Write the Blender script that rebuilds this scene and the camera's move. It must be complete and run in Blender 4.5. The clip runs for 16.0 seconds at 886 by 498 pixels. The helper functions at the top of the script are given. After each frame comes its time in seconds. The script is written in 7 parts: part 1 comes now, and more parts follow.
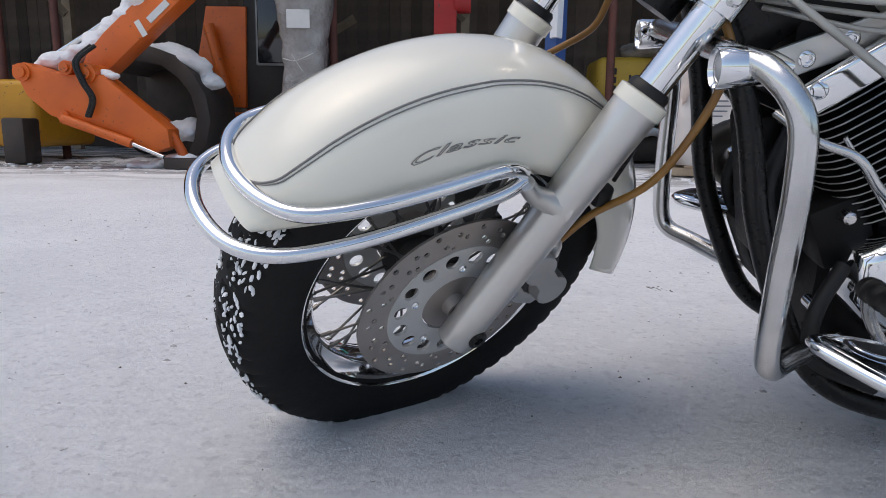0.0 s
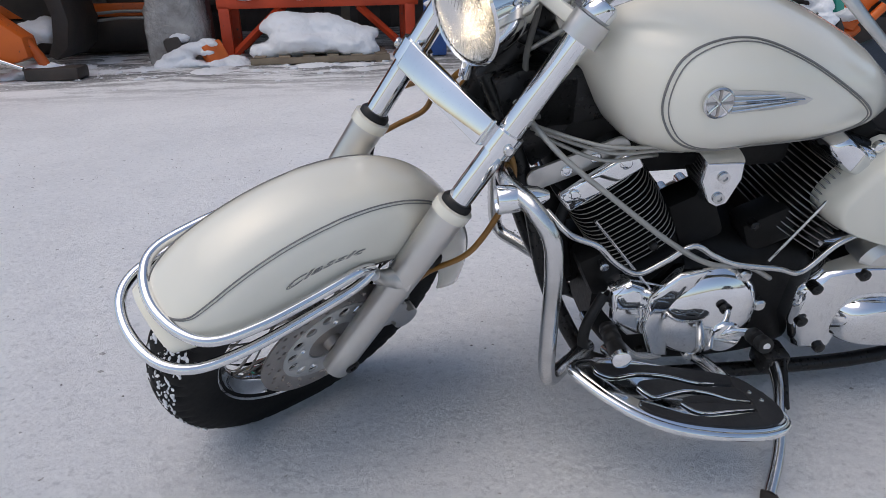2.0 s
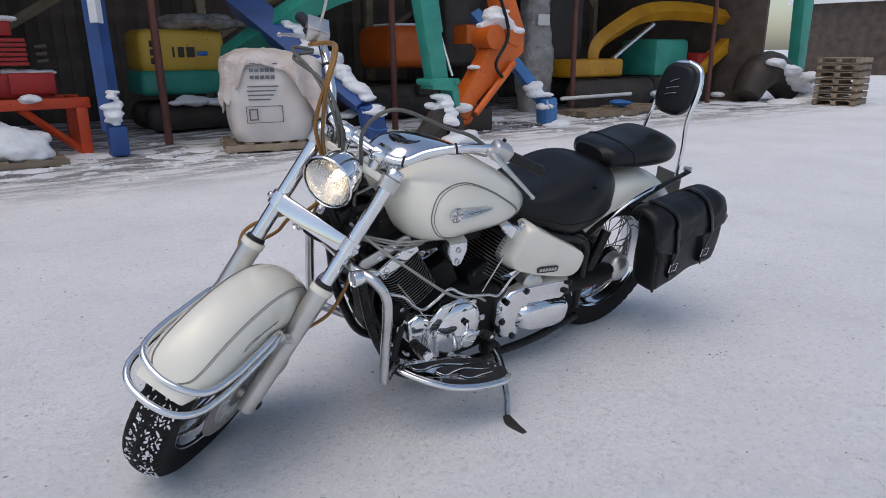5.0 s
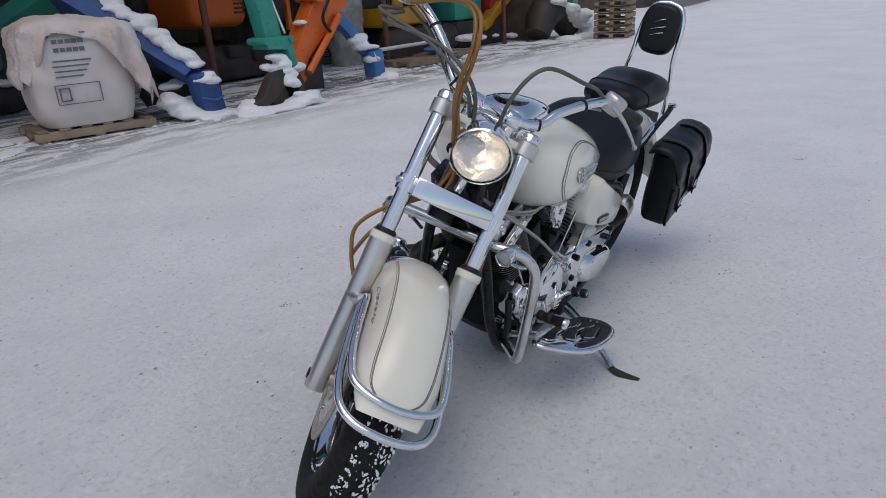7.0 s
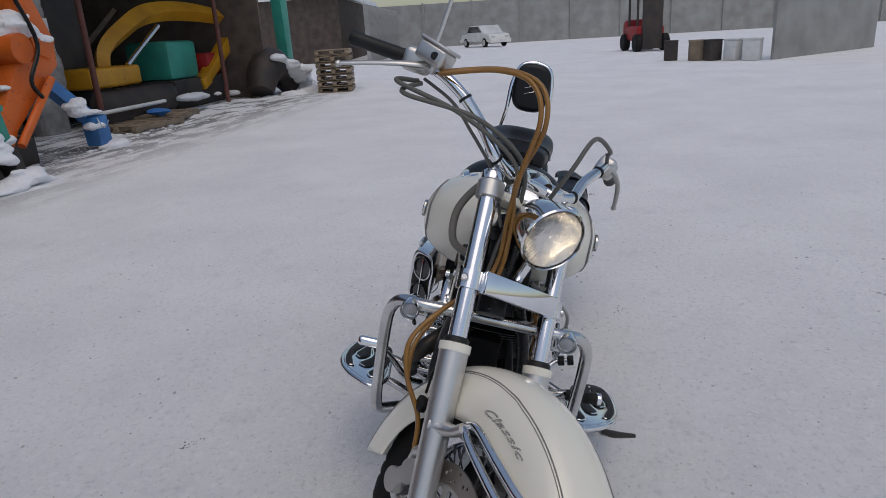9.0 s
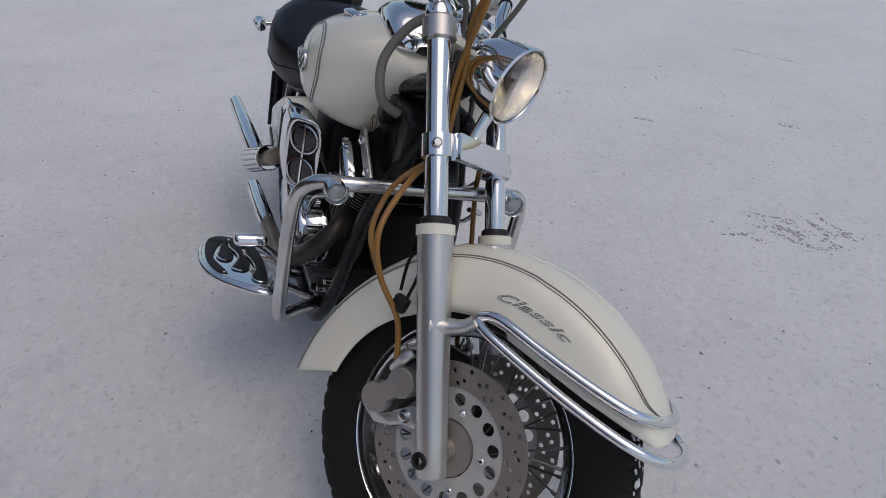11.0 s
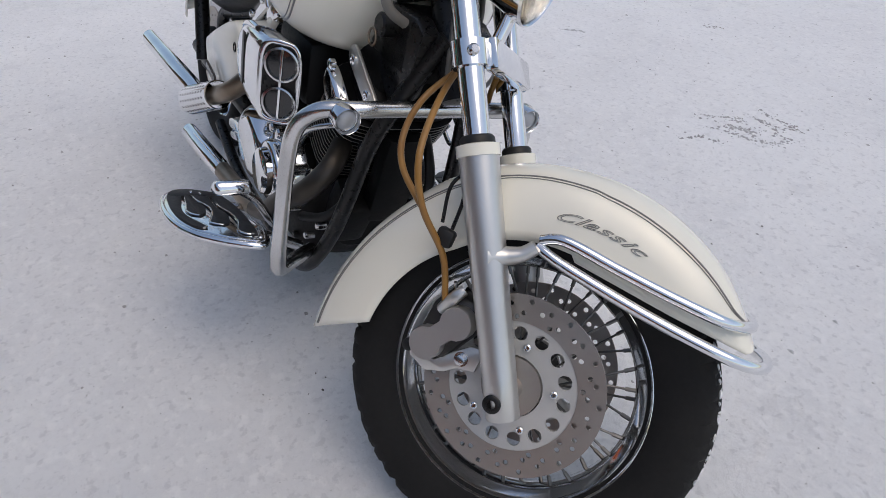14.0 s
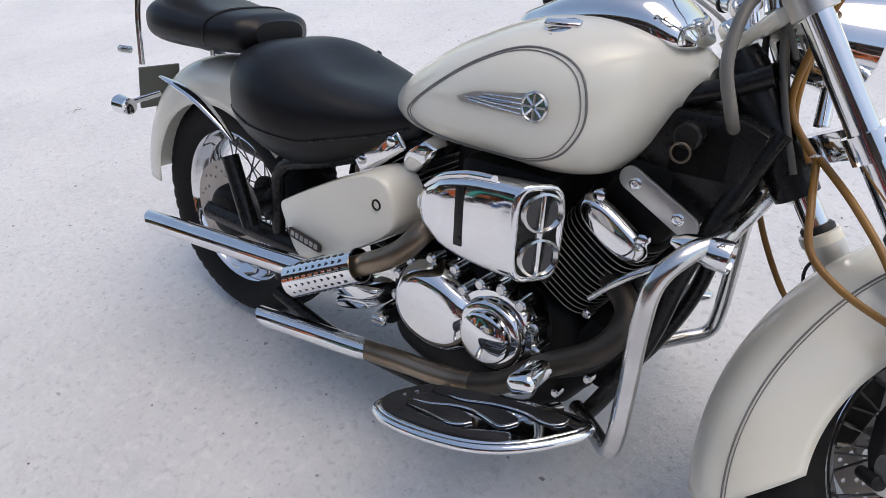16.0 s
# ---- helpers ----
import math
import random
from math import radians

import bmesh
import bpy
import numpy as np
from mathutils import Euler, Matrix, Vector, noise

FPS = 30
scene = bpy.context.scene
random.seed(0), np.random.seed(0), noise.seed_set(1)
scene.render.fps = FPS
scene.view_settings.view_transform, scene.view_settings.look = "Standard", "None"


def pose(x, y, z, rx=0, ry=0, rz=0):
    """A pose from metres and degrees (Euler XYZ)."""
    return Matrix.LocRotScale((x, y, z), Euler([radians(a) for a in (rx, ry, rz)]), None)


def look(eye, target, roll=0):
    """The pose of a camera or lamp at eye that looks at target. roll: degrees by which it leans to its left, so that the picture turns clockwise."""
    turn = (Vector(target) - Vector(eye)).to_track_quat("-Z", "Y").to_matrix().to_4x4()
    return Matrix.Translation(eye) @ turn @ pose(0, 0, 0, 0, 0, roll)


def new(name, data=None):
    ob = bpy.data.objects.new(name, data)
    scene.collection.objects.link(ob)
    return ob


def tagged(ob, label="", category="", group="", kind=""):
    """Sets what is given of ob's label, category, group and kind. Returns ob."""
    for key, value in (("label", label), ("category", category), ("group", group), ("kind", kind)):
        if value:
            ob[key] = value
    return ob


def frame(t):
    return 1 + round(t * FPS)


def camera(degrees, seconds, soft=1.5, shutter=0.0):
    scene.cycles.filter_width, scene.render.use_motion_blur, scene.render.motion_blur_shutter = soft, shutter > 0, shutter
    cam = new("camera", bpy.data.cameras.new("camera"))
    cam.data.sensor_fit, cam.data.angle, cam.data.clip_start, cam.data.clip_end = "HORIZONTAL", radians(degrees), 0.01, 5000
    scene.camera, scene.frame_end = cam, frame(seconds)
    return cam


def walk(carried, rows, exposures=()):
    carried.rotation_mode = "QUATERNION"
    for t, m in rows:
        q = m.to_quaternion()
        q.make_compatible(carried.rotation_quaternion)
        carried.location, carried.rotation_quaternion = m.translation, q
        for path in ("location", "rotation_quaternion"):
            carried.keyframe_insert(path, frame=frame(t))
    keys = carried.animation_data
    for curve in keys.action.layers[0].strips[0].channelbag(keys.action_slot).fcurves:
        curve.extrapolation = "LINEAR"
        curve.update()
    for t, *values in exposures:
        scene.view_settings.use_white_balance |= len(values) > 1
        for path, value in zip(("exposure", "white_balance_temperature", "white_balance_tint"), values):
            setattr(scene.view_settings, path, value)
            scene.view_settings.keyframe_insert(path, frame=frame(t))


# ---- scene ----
cam = camera(67.44, 16.0, soft=0.8)
PATH = [
    (0, (1.624, 1.126, 0.482), (1.689, -0.840, 0.120), 1.0),
    (0.5, (1.621, 1.132, 0.504), (1.651, -0.832, 0.129), 0.8),
    (1, (1.603, 1.162, 0.625), (1.534, -0.754, 0.056), -0.2),
    (1.5, (1.576, 1.217, 0.790), (1.429, -0.647, 0.080), -1.1),
    (2, (1.552, 1.335, 0.890), (1.335, -0.500, 0.123), -1.2),
    (2.5, (1.574, 1.547, 0.996), (1.195, -0.301, 0.334), -0.5),
    (3, (1.585, 1.745, 1.075), (1.115, -0.118, 0.522), -1.4),
    (3.5, (1.624, 1.912, 1.121), (1.005, 0.082, 0.602), -1.1),
    (4, (1.770, 1.996, 1.159), (0.970, 0.269, 0.544), -1.2),
    (4.2, (1.848, 2.001, 1.164), (0.958, 0.317, 0.553), -0.8),
    (6.3, (2.602, 1.447, 1.185), (1.245, 0.162, 0.473), -2.5),
    (6.5, (2.631, 1.340, 1.191), (1.234, 0.125, 0.435), -2.8),
    (7, (2.748, 1.136, 1.207), (1.221, 0.061, 0.490), -3.3),
    (7.5, (2.866, 0.936, 1.234), (1.223, 0.045, 0.523), -4.2),
    (8, (2.876, 0.711, 1.238), (1.120, 0.031, 0.565), -4.7),
    (8.2, (2.869, 0.623, 1.254), (1.075, 0.024, 0.601), -4.1),
    (10.3, (2.603, -0.113, 1.289), (0.790, 0.160, 0.491), -2.6),
    (10.5, (2.574, -0.162, 1.277), (0.808, 0.234, 0.426), -1.6),
    (11, (2.497, -0.208, 1.214), (0.875, 0.336, 0.177), 0.5),
    (11.5, (2.405, -0.199, 1.140), (0.927, 0.327, -0.101), -0.1),
    (12, (2.358, -0.174, 1.080), (1.010, 0.324, -0.311), 0.9),
    (12.5, (2.343, -0.169, 1.057), (1.051, 0.298, -0.396), 0.1),
    (13, (2.345, -0.178, 1.040), (1.026, 0.333, -0.374), 0.8),
    (13.5, (2.330, -0.233, 1.068), (1.018, 0.406, -0.300), 0.2),
    (14, (2.311, -0.393, 1.135), (0.910, 0.386, -0.062), 0.1),
    (14.5, (2.177, -0.509, 1.163), (0.728, 0.341, 0.078), -1.5),
    (15, (1.988, -0.634, 1.201), (0.585, 0.307, 0.132), -5.8),
    (15.5, (1.766, -0.785, 1.214), (0.512, 0.305, 0.100), -7.9),
    (16, (1.535, -0.848, 1.210), (0.428, 0.391, 0.097), -7.6),
]
EXPOSURES = [(0, 0.09, 7050, 10), (1.5, -0.09, 7000, 10), (3.5, -0.08, 6950, 10), (4.1, -0.06, 6950, 10), (6.5, -0.34, 6900, 10), (8.1, -0.5, 6950, 10), (10.5, -0.56, 7150, 10), (11.5, -0.37, 7100, 10), (13.0, -0.02, 7150, 10), (14.5, 0.02, 7200, 10), (16, 0.31, 7350, 10)]
walk(cam, [(t, look(eye, target, roll)) for t, eye, target, roll in PATH], EXPOSURES)

# ---- sky, sun ----
world = bpy.data.worlds.new("world")
scene.world = world
world.use_nodes = True
wn = world.node_tree.nodes
sky = wn.new("ShaderNodeTexSky")
sky.sky_type = "NISHITA"
sky.sun_disc = False
sky.sun_elevation, sky.sun_rotation = radians(68), radians(66)
sky.air_density, sky.dust_density = 1.0, 2.0
wn["Background"].inputs["Strength"].default_value = 0.16
world.node_tree.links.new(sky.outputs["Color"], wn["Background"].inputs["Color"])
sun = new("sun", bpy.data.lights.new("sun", "SUN"))
sun.data.energy, sun.data.angle, sun.data.color = 0.7, radians(60), (1.0, 0.95, 0.9)
sun.matrix_world = look((3.4, 1.5, 9.3), (0, 0, 0))


# ---- materials ----
def material(name, colour, rough=0.5, metal=0.0, second=None, scale=6.0, fine=60.0, bump=0.0, dent=0.003, coat=0.0,
             spread=0.5, rough_var=0.1, random_tint=0.0, speck=None, gloss=0.5):
    """A surface with variation at two scales: broad stains towards the second colour, fine grain in roughness and relief."""
    m = bpy.data.materials.new(name)
    m.use_nodes = True
    n, link = m.node_tree.nodes, m.node_tree.links.new
    s = n["Principled BSDF"]
    s.inputs["Metallic"].default_value = metal
    s.inputs["Specular IOR Level"].default_value = gloss
    s.inputs["Coat Weight"].default_value = coat
    s.inputs["Coat Roughness"].default_value = 0.05
    where = n.new("ShaderNodeTexCoord").outputs["Object"]

    def cloud(size, detail):
        c = n.new("ShaderNodeTexNoise")
        c.inputs["Scale"].default_value, c.inputs["Detail"].default_value = size, detail
        link(where, c.inputs["Vector"])
        return c.outputs["Fac"]

    broad, grain = cloud(scale, 5), cloud(fine, 4)
    mix = n.new("ShaderNodeMix")
    mix.data_type = "RGBA"
    step = n.new("ShaderNodeMapRange")
    step.inputs["From Min"].default_value, step.inputs["From Max"].default_value = 0.5 - spread / 2, 0.5 + spread / 2
    link(broad, step.inputs["Value"])
    link(step.outputs["Result"], mix.inputs["Factor"])
    second = second or tuple(c * 0.82 for c in colour)
    mix.inputs["A"].default_value, mix.inputs["B"].default_value = (*colour, 1), (*second, 1)
    out = mix.outputs["Result"]
    if speck:
        over = n.new("ShaderNodeMix")
        over.data_type = "RGBA"
        cut = n.new("ShaderNodeMapRange")
        cut.inputs["From Min"].default_value, cut.inputs["From Max"].default_value = speck[1], speck[1] + 0.05
        link(cloud(speck[2], 6), cut.inputs["Value"])
        link(cut.outputs["Result"], over.inputs["Factor"])
        link(out, over.inputs["A"])
        over.inputs["B"].default_value = (*speck[0], 1)
        out = over.outputs["Result"]
    if random_tint:
        info, hsv = n.new("ShaderNodeObjectInfo"), n.new("ShaderNodeHueSaturation")
        span = n.new("ShaderNodeMapRange")
        span.inputs["To Min"].default_value, span.inputs["To Max"].default_value = 1 - random_tint, 1 + random_tint
        link(info.outputs["Random"], span.inputs["Value"])
        link(span.outputs["Result"], hsv.inputs["Value"])
        link(out, hsv.inputs["Color"])
        out = hsv.outputs["Color"]
    link(out, s.inputs["Base Color"])
    rr = n.new("ShaderNodeMapRange")
    rr.inputs["To Min"].default_value, rr.inputs["To Max"].default_value = max(0.02, rough - rough_var), min(1, rough + rough_var)
    link(grain, rr.inputs["Value"])
    link(rr.outputs["Result"], s.inputs["Roughness"])
    if bump:
        b = n.new("ShaderNodeBump")
        b.inputs["Strength"].default_value, b.inputs["Distance"].default_value = bump, dent
        link(grain, b.inputs["Height"])
        link(b.outputs["Normal"], s.inputs["Normal"])
    return m


CREAM = material("cream_paint", (0.83, 0.80, 0.70), 0.22, 0, (0.78, 0.75, 0.645), 2.5, 140, 0.03, 0.0005, coat=0.7, rough_var=0.06)
STRIPE = material("stripe_grey", (0.21, 0.205, 0.195), 0.4)
CHROME = material("chrome", (0.86, 0.87, 0.88), 0.07, 1, (0.74, 0.75, 0.77), 9, 160, 0.03, 0.0004, rough_var=0.05)
SPOKE = material("dull_spoke_steel", (0.22, 0.215, 0.21), 0.38, 0.9, (0.12, 0.115, 0.11), 14, 130, 0.08, 0.0006)
HUB_METAL = material("dark_hub_metal", (0.09, 0.088, 0.085), 0.42, 0.7, (0.05, 0.047, 0.045), 9, 130, 0.1, 0.0006)
DULL_CHROME = material("worn_chrome", (0.72, 0.72, 0.72), 0.2, 1, (0.5, 0.5, 0.5), 14, 130, 0.08, 0.0006, rough_var=0.12)
ALU = material("satin_aluminium", (0.66, 0.65, 0.63), 0.34, 0.85, (0.55, 0.54, 0.52), 7, 220, 0.06, 0.0004, rough_var=0.08)
CARRIER = material("cast_aluminium", (0.6, 0.595, 0.58), 0.45, 0.35, (0.5, 0.495, 0.48), 8, 200, 0.06, 0.0004)
DISC = material("disc_steel", (0.43, 0.41, 0.39), 0.38, 0.7, (0.36, 0.31, 0.275), 9, 260, 0.08, 0.0003)
PIPE = material("heat_stained_pipe", (0.36, 0.29, 0.22), 0.34, 0.9, (0.12, 0.09, 0.065), 7, 90, 0.08, 0.0006)
HEADER = material("sooty_header", (0.10, 0.085, 0.07), 0.42, 0.7, (0.03, 0.026, 0.023), 7, 90, 0.12, 0.0008)
BLACK = material("black_paint", (0.006, 0.006, 0.0065), 0.3, 0, (0.014, 0.0135, 0.013), 9, 90, 0.1, 0.001, rough_var=0.15, gloss=0.3)
ENGINE = material("engine_black", (0.005, 0.005, 0.0055), 0.5, 0, (0.013, 0.012, 0.011), 11, 120, 0.2, 0.001, rough_var=0.15, gloss=0.16)
FIN = material("fin_black", (0.007, 0.007, 0.007), 0.45, 0, (0.014, 0.014, 0.014), 14, 120, 0.1, 0.0008, gloss=0.18)
FIN_EDGE = material("fin_edge", (0.42, 0.41, 0.39), 0.38, 0.5, (0.15, 0.15, 0.15), 14, 120, 0.1, 0.0008)
PLASTIC = material("black_plastic", (0.009, 0.009, 0.0095), 0.5, 0, (0.016, 0.016, 0.016), 12, 200, 0.1, 0.0006, gloss=0.35)
RUBBER = material("tyre_rubber", (0.007, 0.007, 0.0075), 0.75, 0, (0.014, 0.0135, 0.013), 8, 120, 0.25, 0.001, gloss=0.25)
LEATHER = material("black_leather", (0.006, 0.0062, 0.0075), 0.36, 0, (0.012, 0.0125, 0.015), 4, 260, 0.35, 0.0008, rough_var=0.1, gloss=0.27)
GREY_PAD = material("pad_rubber", (0.012, 0.012, 0.013), 0.6, 0, (0.03, 0.03, 0.032), 20, 180, 0.2, 0.001, gloss=0.3)
HOSE = material("amber_hose", (0.34, 0.17, 0.035), 0.35, 0, (0.20, 0.09, 0.02), 10, 90, 0.05, 0.0006)
CABLE = material("grey_cable", (0.13, 0.125, 0.11), 0.5, 0, (0.07, 0.07, 0.065), 12, 120, 0.1, 0.0006)
SILVER_CABLE = material("braided_cable", (0.42, 0.41, 0.38), 0.4, 0.5, None, 12, 200, 0.2, 0.0006)
REFLECTOR = material("reflector", (0.93, 0.92, 0.9), 0.24, 0.75, (0.85, 0.84, 0.82), 20, 45, 0.9, 0.006)
THICK_HOSE = material("grey_hose", (0.20, 0.188, 0.165), 0.4, 0, (0.13, 0.12, 0.105), 10, 120, 0.1, 0.0008)
PLATE = material("plate_plastic", (0.14, 0.145, 0.12), 0.5, 0, (0.10, 0.10, 0.09), 6, 90, 0.1, 0.001)



def packed_snow():
    """Driven-over snow: broad blotches, fine crust, grey wheel tracks along the shed, specks of grit."""
    m = bpy.data.materials.new("packed_snow")
    m.use_nodes = True
    n, link = m.node_tree.nodes, m.node_tree.links.new
    s = n["Principled BSDF"]
    where = n.new("ShaderNodeTexCoord").outputs["Object"]

    def cloud(size, detail, rough=0.55, stretch=None):
        c = n.new("ShaderNodeTexNoise")
        c.inputs["Scale"].default_value, c.inputs["Detail"].default_value, c.inputs["Roughness"].default_value = size, detail, rough
        if stretch:
            q = n.new("ShaderNodeMapping")
            q.inputs["Scale"].default_value = stretch
            link(where, q.inputs["Vector"])
            link(q.outputs["Vector"], c.inputs["Vector"])
        else:
            link(where, c.inputs["Vector"])
        return c.outputs["Fac"]

    def span(value, a, b, lo=0.0, hi=1.0):
        r = n.new("ShaderNodeMapRange")
        for k, v in (("From Min", a), ("From Max", b), ("To Min", lo), ("To Max", hi)):
            r.inputs[k].default_value = v
        link(value, r.inputs["Value"])
        return r.outputs["Result"]

    def blend(a, b, fac):
        x = n.new("ShaderNodeMix")
        x.data_type = "RGBA"
        link(fac, x.inputs["Factor"])
        for key, c in (("A", a), ("B", b)):
            if isinstance(c, tuple):
                x.inputs[key].default_value = (*c, 1)
            else:
                link(c, x.inputs[key])
        return x.outputs["Result"]

    def times(a, b):
        x = n.new("ShaderNodeMath")
        x.operation = "MULTIPLY"
        link(a, x.inputs[0])
        link(b, x.inputs[1])
        return x.outputs["Value"]

    base = blend((0.90, 0.905, 0.915), (0.80, 0.805, 0.82), span(cloud(0.9, 6), 0.35, 0.68))
    base = blend(base, (0.68, 0.685, 0.705), span(cloud(4.5, 9, 0.7), 0.54, 0.74, 0.0, 0.55))
    base = blend(base, (0.93, 0.93, 0.935), span(cloud(11, 6, 0.7), 0.55, 0.7, 0.0, 0.6))
    axes = n.new("ShaderNodeSeparateXYZ")
    link(where, axes.inputs["Vector"])
    zone = times(span(axes.outputs["Y"], -4.1, -5.7), span(axes.outputs["X"], -17.0, -12.0))
    tracks = span(cloud(1.3, 10, 0.72, (0.8, 2.4, 1)), 0.45, 0.54, 0.0, 0.95)
    base = blend(base, (0.13, 0.13, 0.135), times(zone, tracks))
    base = blend(base, (0.62, 0.625, 0.64), span(cloud(70, 6, 0.8), 0.5, 0.75, 0.0, 0.5))
    base = blend(base, (0.56, 0.565, 0.585), span(cloud(44, 4, 0.6), 0.57, 0.64, 0.0, 0.4))
    base = blend(base, (0.95, 0.95, 0.955), span(cloud(30, 4, 0.6), 0.55, 0.63, 0.0, 0.4))
    base = blend(base, (0.30, 0.28, 0.26), span(cloud(34, 4, 0.6), 0.70, 0.74, 0.0, 0.8))
    link(base, s.inputs["Base Color"])
    link(span(cloud(20, 4), 0.3, 0.7, 0.55, 0.9), s.inputs["Roughness"])
    s.inputs["Specular IOR Level"].default_value = 0.35
    crust = n.new("ShaderNodeBump")
    crust.inputs["Strength"].default_value, crust.inputs["Distance"].default_value = 0.9, 0.011
    link(cloud(38, 12, 0.8), crust.inputs["Height"])
    lumps = n.new("ShaderNodeBump")
    lumps.inputs["Strength"].default_value, lumps.inputs["Distance"].default_value = 0.3, 0.02
    link(cloud(7, 5, 0.6), lumps.inputs["Height"])
    link(lumps.outputs["Normal"], crust.inputs["Normal"])
    link(crust.outputs["Normal"], s.inputs["Normal"])
    return m


SNOW = packed_snow()
LOOSE_SNOW = material("loose_snow", (0.86, 0.87, 0.89), 0.8, 0, (0.76, 0.77, 0.80), 3, 25, 0.5, 0.02, spread=0.6)
SLUSH = material("trodden_snow", (0.62, 0.62, 0.63), 0.7, 0, (0.30, 0.29, 0.29), 1.6, 18, 0.5, 0.02, spread=0.35)
DIRT = material("dirt", (0.11, 0.10, 0.09), 0.9, 0, (0.05, 0.045, 0.04), 9, 60, 0.3, 0.003)
ORANGE = material("orange_paint", (0.75, 0.15, 0.015), 0.45, 0, (0.5, 0.09, 0.012), 2.2, 45, 0.15, 0.002, spread=0.6, speck=((0.06, 0.045, 0.035), 0.66, 26))
RED = material("red_paint", (0.43, 0.014, 0.011), 0.5, 0, (0.24, 0.01, 0.01), 2.5, 45, 0.15, 0.002, spread=0.6, speck=((0.06, 0.045, 0.035), 0.66, 26))
RED_ORANGE = material("red_orange_paint", (0.66, 0.07, 0.015), 0.5, 0, (0.42, 0.04, 0.012), 2.5, 45, 0.15, 0.002, speck=((0.06, 0.045, 0.035), 0.66, 26))
TEAL = material("teal_paint", (0.03, 0.33, 0.25), 0.45, 0, (0.02, 0.2, 0.16), 2.2, 45, 0.15, 0.002, speck=((0.06, 0.045, 0.035), 0.66, 26))
NAVY = material("blue_paint", (0.03, 0.1, 0.33), 0.5, 0, (0.02, 0.055, 0.17), 2.5, 40, 0.15, 0.002, speck=((0.06, 0.045, 0.035), 0.66, 26))
SKY_BLUE = material("light_blue_paint", (0.05, 0.22, 0.52), 0.5, 0, (0.04, 0.13, 0.32), 3, 40, 0.15, 0.002, speck=((0.06, 0.045, 0.035), 0.66, 26))
YELLOW = material("yellow_paint", (0.66, 0.32, 0.015), 0.45, 0, (0.4, 0.18, 0.012), 2.2, 45, 0.15, 0.002, spread=0.6, speck=((0.06, 0.045, 0.035), 0.66, 26))
PALE_YELLOW = material("pale_yellow_paint", (0.70, 0.45, 0.06), 0.5, 0, (0.5, 0.3, 0.04), 2, 40, 0.1, 0.002, speck=((0.06, 0.045, 0.035), 0.66, 26))
RUST = material("rusty_post", (0.16, 0.055, 0.04), 0.7, 0, (0.09, 0.035, 0.03), 4, 50, 0.3, 0.004)
WOOD = material("pallet_wood", (0.33, 0.26, 0.18), 0.75, 0, (0.19, 0.14, 0.1), 5, 60, 0.4, 0.004, random_tint=0.25)
DARK_WOOD = material("shed_plank", (0.15, 0.115, 0.095), 0.85, 0, (0.07, 0.052, 0.044), 3, 40, 0.4, 0.004, random_tint=0.35)
FILM = material("plastic_film", (0.42, 0.405, 0.39), 0.22, 0, (0.2, 0.185, 0.175), 5, 22, 0.8, 0.03, rough_var=0.15)
SACK = material("woven_sack", (0.74, 0.70, 0.67), 0.8, 0, (0.62, 0.56, 0.53), 3, 90, 0.4, 0.004)
CLOTH = material("pinkish_cloth", (0.72, 0.665, 0.625), 0.85, 0, (0.56, 0.44, 0.39), 2.6, 26, 0.7, 0.02, spread=0.4)
INK = material("sack_print", (0.16, 0.16, 0.19), 0.8)
STEEL = material("dark_steel", (0.035, 0.033, 0.032), 0.6, 0.3, (0.08, 0.06, 0.05), 3, 40, 0.3, 0.006)
# near black: the shed's shade is put into this colour
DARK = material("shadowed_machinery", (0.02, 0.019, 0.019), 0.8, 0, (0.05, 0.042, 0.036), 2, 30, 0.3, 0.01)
ROD = material("cylinder_rod", (0.8, 0.8, 0.8), 0.15, 1)
METAL_WALL = material("grey_metal_sheet", (0.36, 0.37, 0.36), 0.55, 0.2, (0.24, 0.23, 0.22), 1.2, 30, 0.2, 0.01)
CAR_WHITE = material("white_car_paint", (0.78, 0.78, 0.74), 0.25, 0, None, 2, 60, 0.02, 0.001, coat=0.5)
CAR_BLACK = material("black_car_paint", (0.012, 0.012, 0.014), 0.25, 0, (0.03, 0.03, 0.03), 2, 60, 0.02, 0.001, coat=0.5)
WHITE_PAINT = material("white_plastic", (0.7, 0.7, 0.68), 0.5)
SIGNAL_LENS = material("signal_lens", (0.42, 0.43, 0.45), 0.18, 0.2, (0.3, 0.31, 0.33), 30, 160, 0.2, 0.001, coat=0.5)
TAIL_RED = material("tail_lamp_red", (0.4, 0.01, 0.01), 0.2)
BLUE_PLASTIC = material("blue_plastic", (0.03, 0.17, 0.5), 0.5)


def clear(name, tint=(1, 1, 1), rough=0.02, ior=1.45):
    m = bpy.data.materials.new(name)
    m.use_nodes = True
    s = m.node_tree.nodes["Principled BSDF"]
    s.inputs["Base Color"].default_value = (*tint, 1)
    s.inputs["Transmission Weight"].default_value = 1
    s.inputs["Roughness"].default_value, s.inputs["IOR"].default_value = rough, ior
    return m


def glow(name, colour, power):
    m = bpy.data.materials.new(name)
    m.use_nodes = True
    s = m.node_tree.nodes["Principled BSDF"]
    s.inputs["Base Color"].default_value = (*colour, 1)
    s.inputs["Emission Color"].default_value, s.inputs["Emission Strength"].default_value = (*colour, 1), power
    return m


